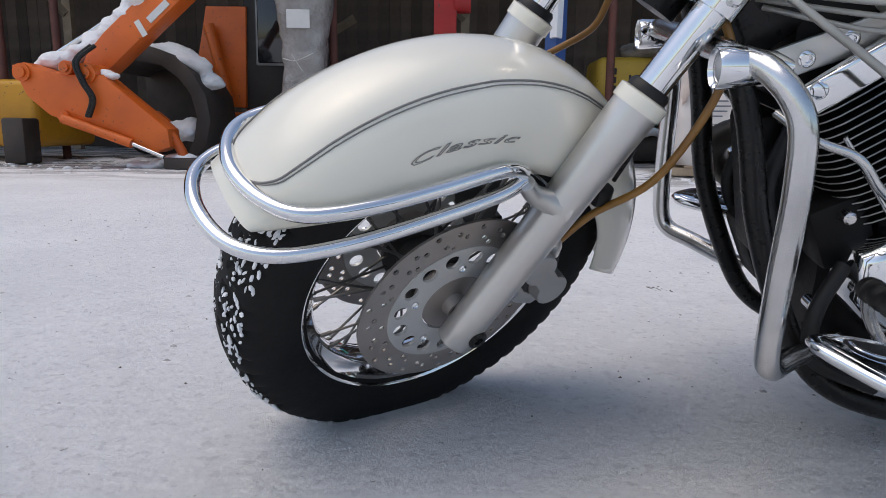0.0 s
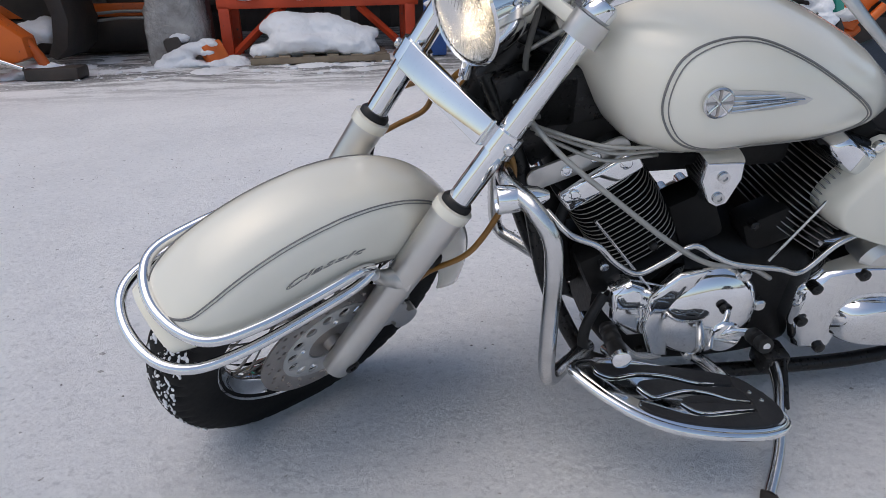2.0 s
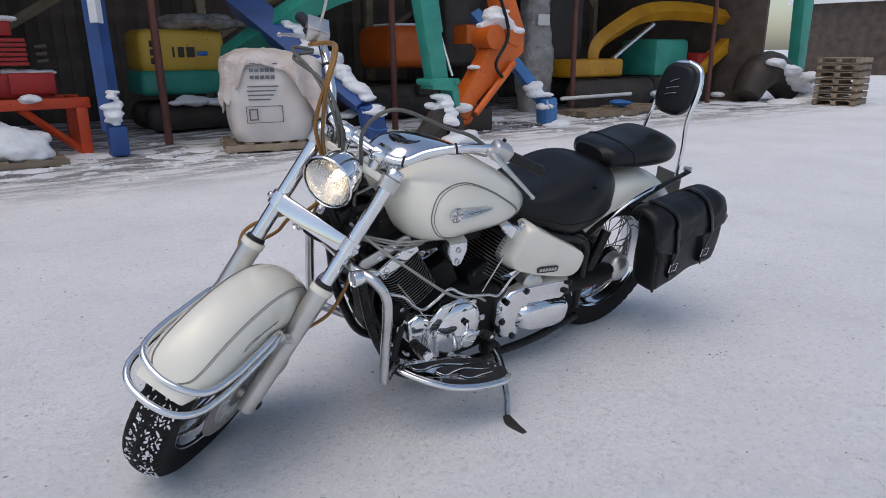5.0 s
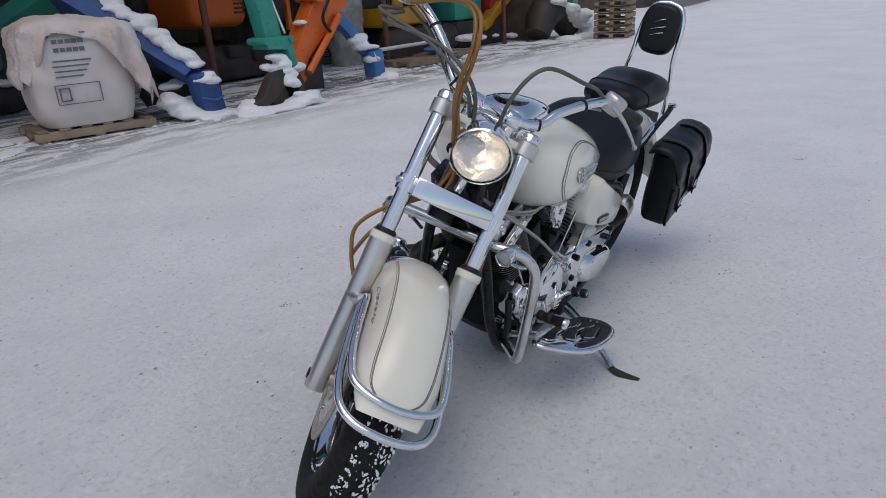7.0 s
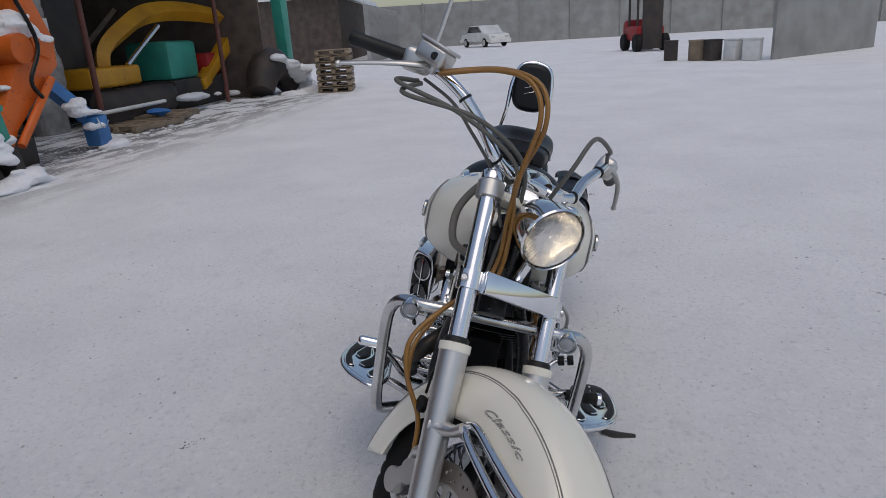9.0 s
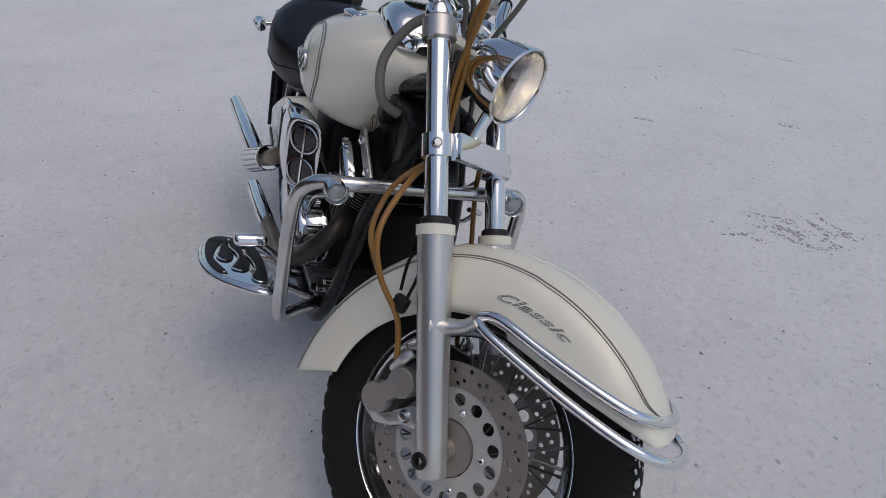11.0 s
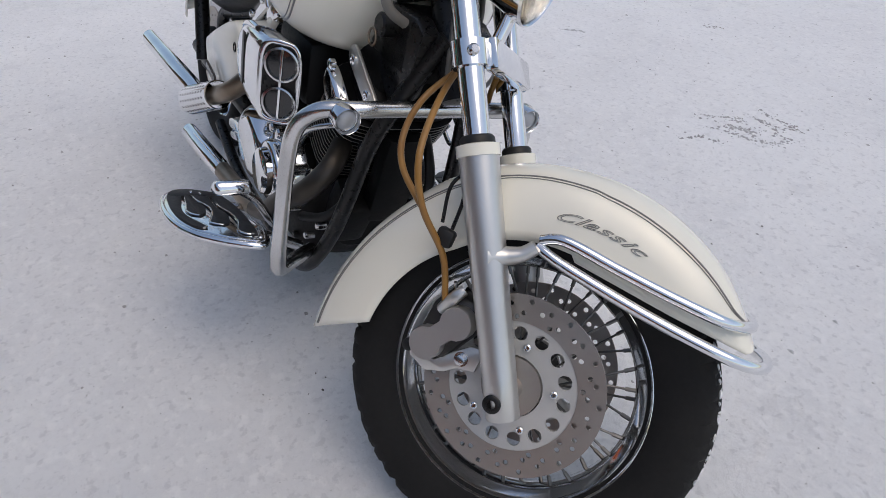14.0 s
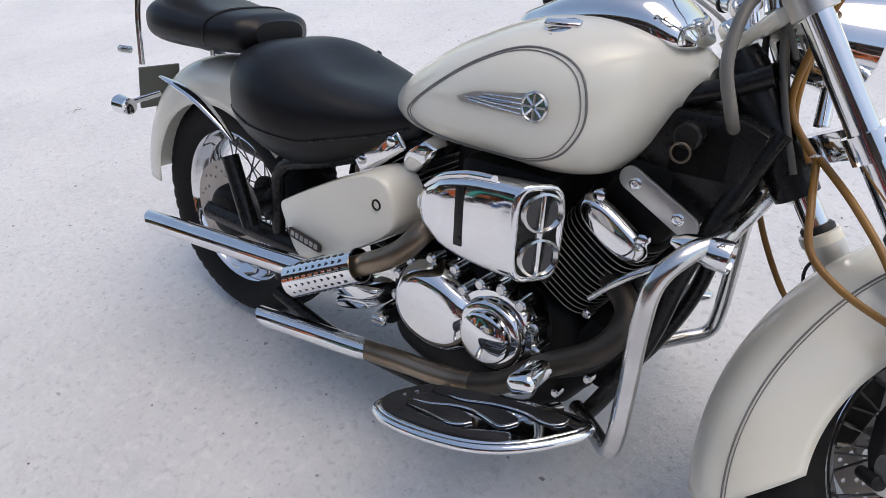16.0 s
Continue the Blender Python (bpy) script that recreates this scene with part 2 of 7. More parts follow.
GLASS = clear("lamp_glass", rough=0.05, ior=1.25)
DARK_GLASS = material("dark_window", (0.01, 0.011, 0.012), 0.08, 0, (0.02, 0.02, 0.022), 2, 20, rough_var=0.04, coat=0.5)
BULB = glow("lit_bulb", (1.0, 0.88, 0.72), 16.0)


# ---- shapes ----
def part(name, bm, mat, parent=None, label="", m=None, smooth=40, weld=False):
    """Links a bmesh as one mesh object, under a thing or a part where one is given."""
    if weld:
        bmesh.ops.remove_doubles(bm, verts=bm.verts, dist=1e-5)
    bmesh.ops.recalc_face_normals(bm, faces=bm.faces)
    me = bpy.data.meshes.new(name)
    bm.to_mesh(me)
    bm.free()
    me.materials.append(mat)
    if smooth:
        me.polygons.foreach_set("use_smooth", [True] * len(me.polygons))
        me.set_sharp_from_angle(angle=radians(smooth))
    ob = new(name, me)
    ob.parent = parent
    if m is not None:
        ob.matrix_basis = m
    if label:
        tagged(ob, label)
    return ob


def again(ob, m, parent=None):
    """Another piece on the same mesh, under the same parent."""
    c = bpy.data.objects.new(ob.name.split(".")[0], ob.data)
    scene.collection.objects.link(c)
    c.parent = parent or ob.parent
    c.matrix_basis = m
    for k in ("label",):
        if k in ob:
            c[k] = ob[k]
    return c


def thing(name, m, label, category, group="", kind=""):
    ob = new(name)
    ob.empty_display_size = 0.1
    ob.matrix_basis = m
    return tagged(ob, label, category, group, kind)


def curve(points, steps=6, closed=False):
    """A smooth way through the points (Catmull-Rom)."""
    p = [Vector(q) for q in points]
    n, out = len(p), []
    for i in range(n if closed else n - 1):
        a, b, c, d = (p[(i + k) % n] if closed else p[min(max(i + k, 0), n - 1)] for k in (-1, 0, 1, 2))
        for s in range(steps):
            t = s / steps
            out.append(0.5 * (2 * b + (c - a) * t + (2 * a - 5 * b + 4 * c - d) * t * t + (3 * b - a - 3 * c + d) * t ** 3))
    return out if closed else out + [p[-1]]


def tube(bm, points, r, n=10, closed=False, flat=1.0):
    """A round bar along the points; r: one radius or one for each point."""
    p = [Vector(q) for q in points]
    k = len(p)
    rad = r if isinstance(r, (list, tuple)) else [r] * k
    if len(rad) != k:
        rad = [float(v) for v in np.interp(np.linspace(0, 1, k), np.linspace(0, 1, len(rad)), rad)]
    side, rings = None, []
    for i in range(k):
        d = (p[(i + 1) % k] - p[i - 1]) if closed else (p[min(i + 1, k - 1)] - p[max(i - 1, 0)])
        d.normalize()
        if side is None:
            side = d.cross(Vector((0, 0, 1)) if abs(d.z) < 0.9 else Vector((1, 0, 0)))
        side = (side - d * side.dot(d)).normalized()
        up = d.cross(side)
        rings.append([bm.verts.new(p[i] + rad[i] * (math.cos(a) * side + flat * math.sin(a) * up))
                      for a in (2 * math.pi * j / n for j in range(n))])
    for i in range(k if closed else k - 1):
        a, b = rings[i], rings[(i + 1) % k]
        for j in range(n):
            bm.faces.new((a[j], a[(j + 1) % n], b[(j + 1) % n], b[j]))
    if not closed:
        bm.faces.new(rings[0][::-1])
        bm.faces.new(rings[-1])
    return bm


def rod(points, r, n=10, steps=0, closed=False, flat=1.0):
    return tube(bmesh.new(), curve(points, steps, closed) if steps else points, r, n, closed, flat)


def lathe(bm, profile, origin, axis, n=48, closed=False):
    """Turns a profile of (distance along the axis, radius) round the axis."""
    o, d = Vector(origin), Vector(axis).normalized()
    u = d.orthogonal().normalized()
    v = d.cross(u)
    rings = []
    for s, r in profile:
        rings.append([bm.verts.new(o + d * s + r * (math.cos(a) * u + math.sin(a) * v)) for a in (2 * math.pi * j / n for j in range(n))]
                     if r > 1e-6 else [bm.verts.new(o + d * s)])
    pairs = list(zip(rings, rings[1:])) + ([(rings[-1], rings[0])] if closed else [])
    for a, b in pairs:
        for j in range(n):
            f = [a[j % len(a)], a[(j + 1) % len(a)], b[(j + 1) % len(b)], b[j % len(b)]]
            f = list(dict.fromkeys(f))
            if len(f) > 2:
                bm.faces.new(f)
    if not closed:
        for ring, flip in ((rings[0], True), (rings[-1], False)):
            if len(ring) > 2:
                bm.faces.new(ring[::-1] if flip else ring)
    return bm


def turned(profile, origin, axis, n=48, closed=False):
    return lathe(bmesh.new(), profile, origin, axis, n, closed)


def block(bm, size, m=None, bevel=0.0, segments=2):
    made = bmesh.ops.create_cube(bm, size=1.0)["verts"]
    bmesh.ops.scale(bm, vec=size, verts=made)
    if bevel:
        edges = list({e for v in made for e in v.link_edges})
        made = [v for v in bmesh.ops.bevel(bm, geom=edges, offset=bevel, segments=segments, affect="EDGES", profile=0.5)["verts"]] 
        made = list({v for v in made} | {v for f in {f for w in made for f in w.link_faces} for v in f.verts})
    if m is not None:
        bmesh.ops.transform(bm, matrix=m, verts=made)
    return bm


def boxed(size, m=None, bevel=0.0, segments=2):
    return block(bmesh.new(), size, m, bevel, segments)


def slab(bm, outline, lo, hi, axis="y", bevel=0.0, segments=2):
    """A plate: an outline in the other two axes, from lo to hi along one axis."""
    def at(p, h):
        return {"x": (h, p[0], p[1]), "y": (p[0], h, p[1]), "z": (p[0], p[1], h)}[axis]
    a = [bm.verts.new(at(p, lo)) for p in outline]
    b = [bm.verts.new(at(p, hi)) for p in outline]
    k = len(outline)
    faces = [bm.faces.new(a[::-1]), bm.faces.new(b)] + [bm.faces.new((a[i], a[(i + 1) % k], b[(i + 1) % k], b[i])) for i in range(k)]
    bmesh.ops.recalc_face_normals(bm, faces=faces)
    if bevel:
        rim = [e for f in faces[:2] for e in f.edges]
        bmesh.ops.bevel(bm, geom=rim, offset=bevel, segments=segments, affect="EDGES", profile=0.5, clamp_overlap=True)
    return bm


def plate(outline, lo, hi, axis="y", bevel=0.0, segments=2):
    return slab(bmesh.new(), outline, lo, hi, axis, bevel, segments)


def bulge(outline, y0, y1, rings=5, shrink=0.35, power=2.0):
    """A cover that swells from an outline at y0 to a rounded face at y1."""
    bm = bmesh.new()
    pts = [Vector((p[0], 0, p[1])) for p in outline]
    c = sum(pts, Vector()) / len(pts)
    loops = []
    for i in range(rings + 1):
        t = i / rings * math.pi / 2
        k = 1 - shrink * (1 - math.cos(t)) ** (1 / power * 2)
        loops.append([bm.verts.new((c.x + (p.x - c.x) * k, y0 + (y1 - y0) * math.sin(t), c.z + (p.z - c.z) * k)) for p in pts])
    n = len(pts)
    for a, b in zip(loops, loops[1:]):
        for j in range(n):
            bm.faces.new((a[j], a[(j + 1) % n], b[(j + 1) % n], b[j]))
    bm.faces.new(loops[-1])
    bm.faces.new(loops[0][::-1])
    return bm


def oval(cx, cz, rx, rz, n=24, power=2.0, turn=0.0):
    out = []
    for i in range(n):
        a = 2 * math.pi * i / n
        u = rx * math.copysign(abs(math.cos(a)) ** (2 / power), math.cos(a))
        v = rz * math.copysign(abs(math.sin(a)) ** (2 / power), math.sin(a))
        out.append((cx + u * math.cos(turn) - v * math.sin(turn), cz + u * math.sin(turn) + v * math.cos(turn)))
    return out


class Hull:
    """A rounded body along x, from sections (x, bottom, top, half width, power, share of the height at which it is widest)."""

    def __init__(self, rows):
        self.rows = np.array(rows, float)

    def at(self, x):
        r = self.rows
        i = int(np.clip(np.searchsorted(r[:, 0], x) - 1, 0, len(r) - 2))
        a, b, c, d = r[max(i - 1, 0)], r[i], r[i + 1], r[min(i + 2, len(r) - 1)]
        t = float(np.clip((x - b[0]) / (c[0] - b[0]), 0, 1))
        v = 0.5 * (2 * b + (c - a) * t + (2 * a - 5 * b + 4 * c - d) * t * t + (3 * b - a - 3 * c + d) * t ** 3)
        return [float(q) for q in v[1:]]

    def point(self, x, ang):
        lo, hi, hw, n, w = self.at(x)
        zc = lo + (hi - lo) * w
        c, s = math.cos(ang), math.sin(ang)
        h = (hi - zc) if s >= 0 else (zc - lo)
        return Vector((x, hw * math.copysign(abs(c) ** (2 / n), c), zc + h * math.copysign(abs(s) ** (2 / n), s)))

    def side(self, x, z, sign=1, out=0.0):
        """The place on the flank at x and height z."""
        lo, hi, hw, n, w = self.at(x)
        zc = lo + (hi - lo) * w
        h = (hi - zc) if z >= zc else (zc - lo)
        t = min(abs(z - zc) / max(h, 1e-4), 0.999)
        y = hw * (1 - t ** n) ** (1 / n)
        return Vector((x, sign * (y + out), z + out * (0.6 * t if z > zc else -0.6 * t)))

    def mesh(self, nx=40, na=40):
        bm = bmesh.new()
        x0, x1 = self.rows[0, 0], self.rows[-1, 0]
        xs = [x0 + (x1 - x0) * (0.5 - 0.5 * math.cos(math.pi * i / nx)) for i in range(nx + 1)]
        loops = [[bm.verts.new(self.point(x, 2 * math.pi * j / na)) for j in range(na)] for x in xs]
        for a, b in zip(loops, loops[1:]):
            for j in range(na):
                bm.faces.new((a[j], a[(j + 1) % na], b[(j + 1) % na], b[j]))
        bm.faces.new(loops[0][::-1])
        bm.faces.new(loops[-1])
        return bm


def lettering(word, size, shear=0.0, outline=0.0):
    """The flat outline of a word in the built-in font, as points and faces."""
    c = bpy.data.curves.new("word", "FONT")
    c.body, c.size, c.shear, c.resolution_u = word, size, shear, 3
    if outline:
        c.fill_mode, c.bevel_depth, c.bevel_resolution, c.space_character = "NONE", outline, 0, 1.1
    ob = bpy.data.objects.new("word", c)
    scene.collection.objects.link(ob)
    bpy.context.view_layer.update()
    me = bpy.data.meshes.new_from_object(ob.evaluated_get(bpy.context.evaluated_depsgraph_get()))
    bpy.data.objects.remove(ob)
    bm = bmesh.new()
    bm.from_mesh(me)
    bpy.data.meshes.remove(me)
    return bm


def upright(x, y, turn=0.0, z=0.0):
    return pose(x, y, z, 0, 0, turn)

# ---- the motorcycle: built upright along x, leaned on its stand, its fork turned to the left lock ----
LEAN = pose(0, 0.0205, -0.0047, 0, 0, -0.337) @ pose(0, 0, 0, -12.956, 0, 0) @ pose(0, 0, 0, 0, 0.663, 0)
RAKE = radians(33.551)
HEAD = Vector((1.8212, 0, 0))
STEER = Matrix.Translation(HEAD) @ Matrix.Rotation(radians(38.426), 4, Vector((-math.sin(RAKE), 0, math.cos(RAKE)))) @ Matrix.Translation(-HEAD)
LEG = Vector((-math.sin(RAKE), 0, math.cos(RAKE)))
AXLE = Vector((1.6905, 0, 0.317))
REAR = Vector((0.0, -0.012, 0.32))
BEHIND = Matrix.Translation((0, -0.032, -0.01))
bike = thing("motorcycle", LEAN, "cream and chrome cruiser motorcycle leaning on its side stand in snow", "motorcycle")


def front(name, bm, mat, label="", parent=None, **k):
    return part(name, bm, mat, parent or bike, label, m=None if parent else STEER, **k)


def both(make):
    return [make(s) for s in (1, -1)]


# wheels
def tyre_mesh(c, big, half, bead, grooves, n=216):
    prof = [(half * 0.66, bead), (half * 0.9, bead + 0.02), (half, bead + 0.05), (half * 0.985, bead + 0.07), (half * 0.93, big - 0.026),
            (half * 0.84, big - 0.017), (half * 0.72, big - 0.0105), (half * 0.58, big - 0.006), (half * 0.44, big - 0.003),
            (half * 0.3, big - 0.0012), (half * 0.15, big - 0.0003), (half * 0.05, big)]
    prof = prof + [(-y, r) for y, r in reversed(prof)]
    bm, rings = bmesh.new(), []
    for y, r in prof:
        ring = []
        for j in range(n):
            a = 2 * math.pi * j / n
            u, depth = abs(y) / half, 0.0
            if u < 0.95 and r > big - 0.03:
                phase = (a * grooves / (2 * math.pi) + 0.55 * u + (0.5 if y < 0 else 0)) % 1
                if phase < 0.26 and u > 0.1:
                    depth = 0.007
                if 0.4 < u < 0.47 and phase < 0.7:
                    depth = 0.006
            q = r - depth
            ring.append(bm.verts.new(c + Vector((q * math.cos(a), y, q * math.sin(a)))))
        rings.append(ring)
    for a, b in zip(rings, rings[1:]):
        for j in range(n):
            bm.faces.new((a[j], a[(j + 1) % n], b[(j + 1) % n], b[j]))
    return bm


def drilled(c, y, inner, outer, holes, thick=0.004):
    """A flat ring with holes; holes: (radius from the middle, angle, radius)."""
    bm = bmesh.new()
    def loop(cx, cz, r, n):
        v = [bm.verts.new((c.x + cx + r * math.cos(2 * math.pi * i / n), y, c.z + cz + r * math.sin(2 * math.pi * i / n))) for i in range(n)]
        return [bm.edges.new((v[i], v[(i + 1) % n])) for i in range(n)]
    edges = loop(0, 0, outer, 96) + loop(0, 0, inner, 64)
    for d, a, r in holes:
        edges += loop(d * math.cos(a), d * math.sin(a), r, 8 if r < 0.008 else 16)
    bmesh.ops.triangle_fill(bm, use_beauty=True, use_dissolve=False, edges=edges, normal=(0, 1, 0))
    made = bmesh.ops.extrude_face_region(bm, geom=list(bm.faces))["geom"]
    bmesh.ops.translate(bm, vec=(0, thick, 0), verts=[g for g in made if isinstance(g, bmesh.types.BMVert)])
    return bm


def spokes(wheel, c, hub_r, hub_y, rim_r, rim_y, count):
    p0, p1 = Vector((hub_r, hub_y, 0)), Vector((rim_r * math.cos(0.33), rim_y, rim_r * math.sin(0.33)))
    meshes = []
    for sy in (1, -1):
        for sa in (1, -1):
            a, b = Vector((p0.x, sy * p0.y, 0)), Vector((p1.x, sy * p1.y, sa * p1.z))
            bm = rod([a, b.lerp(a, 0.12), b.lerp(a, 0.115), b], [0.0021, 0.0021, 0.0036, 0.0036], 6)
            meshes.append(part("spoke", bm, SPOKE, wheel, m=Matrix.Translation(c)))
    per = count // 4
    for i, first in enumerate(meshes):
        for k in range(per):
            turn = Matrix.Rotation(2 * math.pi * (k + 0.25 * i) / per, 4, "Y")
            m = Matrix.Translation(c) @ turn
            if k == 0:
                first.matrix_basis = m
            else:
                again(first, m)


def rim_mesh(c, r, w, n=96):
    prof = [(-w, r + 0.003), (-w - 0.003, r - 0.004), (-w + 0.006, r - 0.012), (-w * 0.62, r - 0.017), (-w * 0.5, r - 0.027), (-0.012, r - 0.033), (0.012, r - 0.033),
            (w * 0.5, r - 0.027), (w * 0.62, r - 0.017), (w - 0.006, r - 0.012), (w + 0.003, r - 0.004), (w, r + 0.003), (w * 0.8, r - 0.004), (0, r - 0.024), (-w * 0.8, r - 0.004)]
    return turned(prof, c, (0, 1, 0), n, closed=True)


HUB = [(-0.075, 0.0), (-0.075, 0.024), (-0.055, 0.026), (-0.05, 0.055), (-0.04, 0.057), (-0.034, 0.036), (0.034, 0.036), (0.04, 0.057), (0.05, 0.055), (0.055, 0.026), (0.075, 0.024), (0.075, 0)]
front_wheel = front("front_wheel", turned(HUB, AXLE, (0, 1, 0), 40), HUB_METAL, "aluminium hub of the spoked front wheel")
front("tyre", tyre_mesh(AXLE, 0.321, 0.061, 0.211, 58), RUBBER, "black tyre with snow stuck in its tread", front_wheel, smooth=30)
front("rim", rim_mesh(AXLE, 0.224, 0.045), CHROME, "chrome wheel rim", front_wheel)
spokes(front_wheel, AXLE, 0.05, 0.04, 0.192, 0.016, 40)
small = []
for i in range(38):
    a = 2 * math.pi * i / 38
    small += [(0.116 + 0.0135 * (i % 3), a, 0.0046), (0.123 + 0.0135 * ((i + 1) % 3), a + 0.071, 0.0044)]
large = [(0.0885, 2 * math.pi * (i + 0.5) / 15, 0.0118) for i in range(15)]
for s in (1, -1):
    disc = front("brake_disc", drilled(AXLE, s * 0.079, 0.108, 0.153, [h for h in small if h[0] < 0.147]), DISC, "drilled steel brake disc", front_wheel, smooth=30)
    front("disc_carrier", drilled(AXLE, s * 0.0785 + 0.001, 0.052, 0.108, large, 0.005), CARRIER, "", disc, smooth=30)
    for i in range(5):
        a = 2 * math.pi * i / 5 + 0.4
        c = AXLE + Vector((0.072 * math.cos(a), s * 0.084, 0.072 * math.sin(a)))
        front("disc_bolt", turned([(-0.003, 0.0), (-0.003, 0.0062), (0.003, 0.0062), (0.0045, 0.0042), (0.002, 0.003), (0.002, 0)], c, (0, s, 0), 12), CHROME, "", disc)
    front("wheel_spacer", turned([(0.05, 0.0), (0.05, 0.05), (0.082, 0.05), (0.084, 0.02), (0.1, 0.017), (0.1, 0)], AXLE, (0, s, 0), 32), DISC, "", front_wheel)
front("axle", turned([(-0.128, 0), (-0.128, 0.011), (-0.124, 0.0125), (0.124, 0.0125), (0.128, 0.011), (0.128, 0)], AXLE, (0, 1, 0), 20), BLACK, "dark axle end", front_wheel)
rnd = random.Random(4)
bm = bmesh.new()
for k in range(520):
    a = rnd.uniform(-1.35, 0.75)
    y = 0.012 + rnd.uniform(-1, 1) * 0.043
    edge = abs(y) / 0.061
    r = 0.3185 - 0.022 * edge ** 3
    c = AXLE + Vector((r * math.cos(a), y, r * math.sin(a)))
    outwards = Vector((math.cos(a), y * 4, math.sin(a))).normalized()
    made = bmesh.ops.create_icosphere(bm, subdivisions=1, radius=1)["verts"]
    w, l, h = rnd.uniform(0.0012, 0.004), rnd.uniform(0.003, 0.009), rnd.uniform(0.0012, 0.003)
    m = Matrix.Translation(c) @ outwards.to_track_quat("Z", "Y").to_matrix().to_4x4() @ Matrix.Rotation(rnd.uniform(-0.8, 0.8), 4, "Z") @ Matrix.Diagonal((w, l, h, 1))
    bmesh.ops.transform(bm, matrix=m, verts=made)
tagged(front("snow_clump", bm, LOOSE_SNOW, "snow stuck in the tread of the tyre", front_wheel), kind="stuff")

rear_wheel = part("rear_wheel", turned([(s * 1.2, r * 1.2) for s, r in HUB], REAR, (0, 1, 0), 40), BLACK, bike, "hub of the spoked rear wheel")
part("tyre", tyre_mesh(REAR, 0.325, 0.082, 0.213, 52), RUBBER, rear_wheel, "wide black rear tyre", smooth=30)
part("rim", rim_mesh(REAR, 0.222, 0.06), CHROME, rear_wheel, "chrome wheel rim")
spokes(rear_wheel, REAR, 0.06, 0.05, 0.194, 0.02, 40)
part("brake_disc", drilled(REAR, -0.098, 0.06, 0.141, [(0.1 + 0.012 * (i % 3), 2 * math.pi * i / 36, 0.004) for i in range(36)]), DISC, rear_wheel, "steel brake disc", smooth=30)
part("brake_caliper", bulge(oval(0.03, 0.33, 0.07, 0.075, 20, 2.4), -0.09, -0.14), ENGINE, bike, "black rear brake caliper")


# front fender and its guard bars
def crown(a):
    return 0.362 + 0.004 * math.sin(max(0.0, min(1.0, (a - 0.7) / 2.0)) * math.pi) + 0.052 * max(0.0, (math.degrees(a) - 145) / 57) ** 1.6 + 0.01 * max(0.0, min(1.0, (100 - math.degrees(a)) / 40))


def skirt(a):
    d = math.degrees(a)
    line = 0.231 / max(math.sin(a), 0.3) if d < 92 else 0.24
    tail = 0.24 + 0.03 * max(0.0, (d - 140) / 50)
    return min(line if d < 92 else tail, crown(a) - 0.012)


def fender_point(a, t, out=0.0):
    """a: the angle round the axle; t: 0 to pi over the crown from the left edge to the right one."""
    d = math.degrees(a)
    w = 0.098 * min(1.0, 0.6 + 0.4 * math.sqrt(max(0.0, (d - 39) / 18))) if d < 57 else 0.098
    w *= 1 - 0.12 * max(0.0, (d - 150) / 50)
    c, s = math.cos(t), math.sin(t)
    y = (w + out) * math.copysign(abs(c) ** (2 / 2.5), c)
    r = skirt(a) + (crown(a) + out - skirt(a)) * abs(s) ** (2 / 2.5)
    return AXLE + Vector((r * math.cos(a), y, r * math.sin(a)))


bm = bmesh.new()
shares = [i / 64 for i in range(65)]
rows = [[bm.verts.new(fender_point(radians(40.5 + (147.5 + 11 * math.sin(math.pi * j / 40) ** 0.7) * u), math.pi * j / 40)) for j in range(41)] for u in shares]
for a, b in zip(rows, rows[1:]):
    for j in range(40):
        bm.faces.new((a[j], a[j + 1], b[j + 1], b[j]))
bm.faces.new(rows[0][::-1])
fender = front("front_fender", bm, CREAM, "glossy cream painted fender with a raised model word")
sol = fender.modifiers.new("thickness", "SOLIDIFY")
sol.thickness, sol.offset = 0.003, -1
for k, out in ((0.0, 0.0012), (0.055, 0.0011)):
    path = []
    for i in range(48):
        path.append((radians(196 - i * 3.06), 0.98 - k))
    for i in range(1, 24):
        u = i / 24 * math.pi
        path.append((radians(52 - 6.5 * math.sin(u)), 0.98 - k + (math.pi - 1.86 + 2 * k) * (0.5 - 0.5 * math.cos(u))))
    path += [(a, math.pi - t + 0.1) for a, t in reversed(path[:48])]
    front("pinstripe", rod([fender_point(a, t, 0.0006) for a, t in path], 0.0014 if k == 0 else 0.0009, 6), STRIPE, "", fender)


def classic(s):
    """The slanted word on the fender's flank."""
    bm = lettering("Classic", 0.034, 0.5, 0.0007)
    xs = [v.co.x for v in bm.verts]
    x0, x1 = min(xs), max(xs)
    lo, hi = (1.265, 1.775) if s > 0 else (1.79, 1.29)
    for v in bm.verts:
        u, h = (v.co.x - x0) / (x1 - x0), v.co.y / 0.034
        a = lo + (hi - lo) * u
        r = 0.290 + 0.013 * (1 - u if s > 0 else u) + (0.0076 if s > 0 else 0.0098) * (h - 0.4) * 2
        t0, t1 = 0.0, 1.4
        for _ in range(24):
            t = (t0 + t1) / 2
            p = fender_point(a, t if s > 0 else math.pi - t, 0.001 + max(0.0, v.co.z))
            if math.hypot(p.x - AXLE.x, p.z - AXLE.z) < r:
                t0 = t
            else:
                t1 = t
        v.co = p
    return front("word_emblem", bm, STRIPE, "outlined silver grey word Classic", fender)


both(classic)

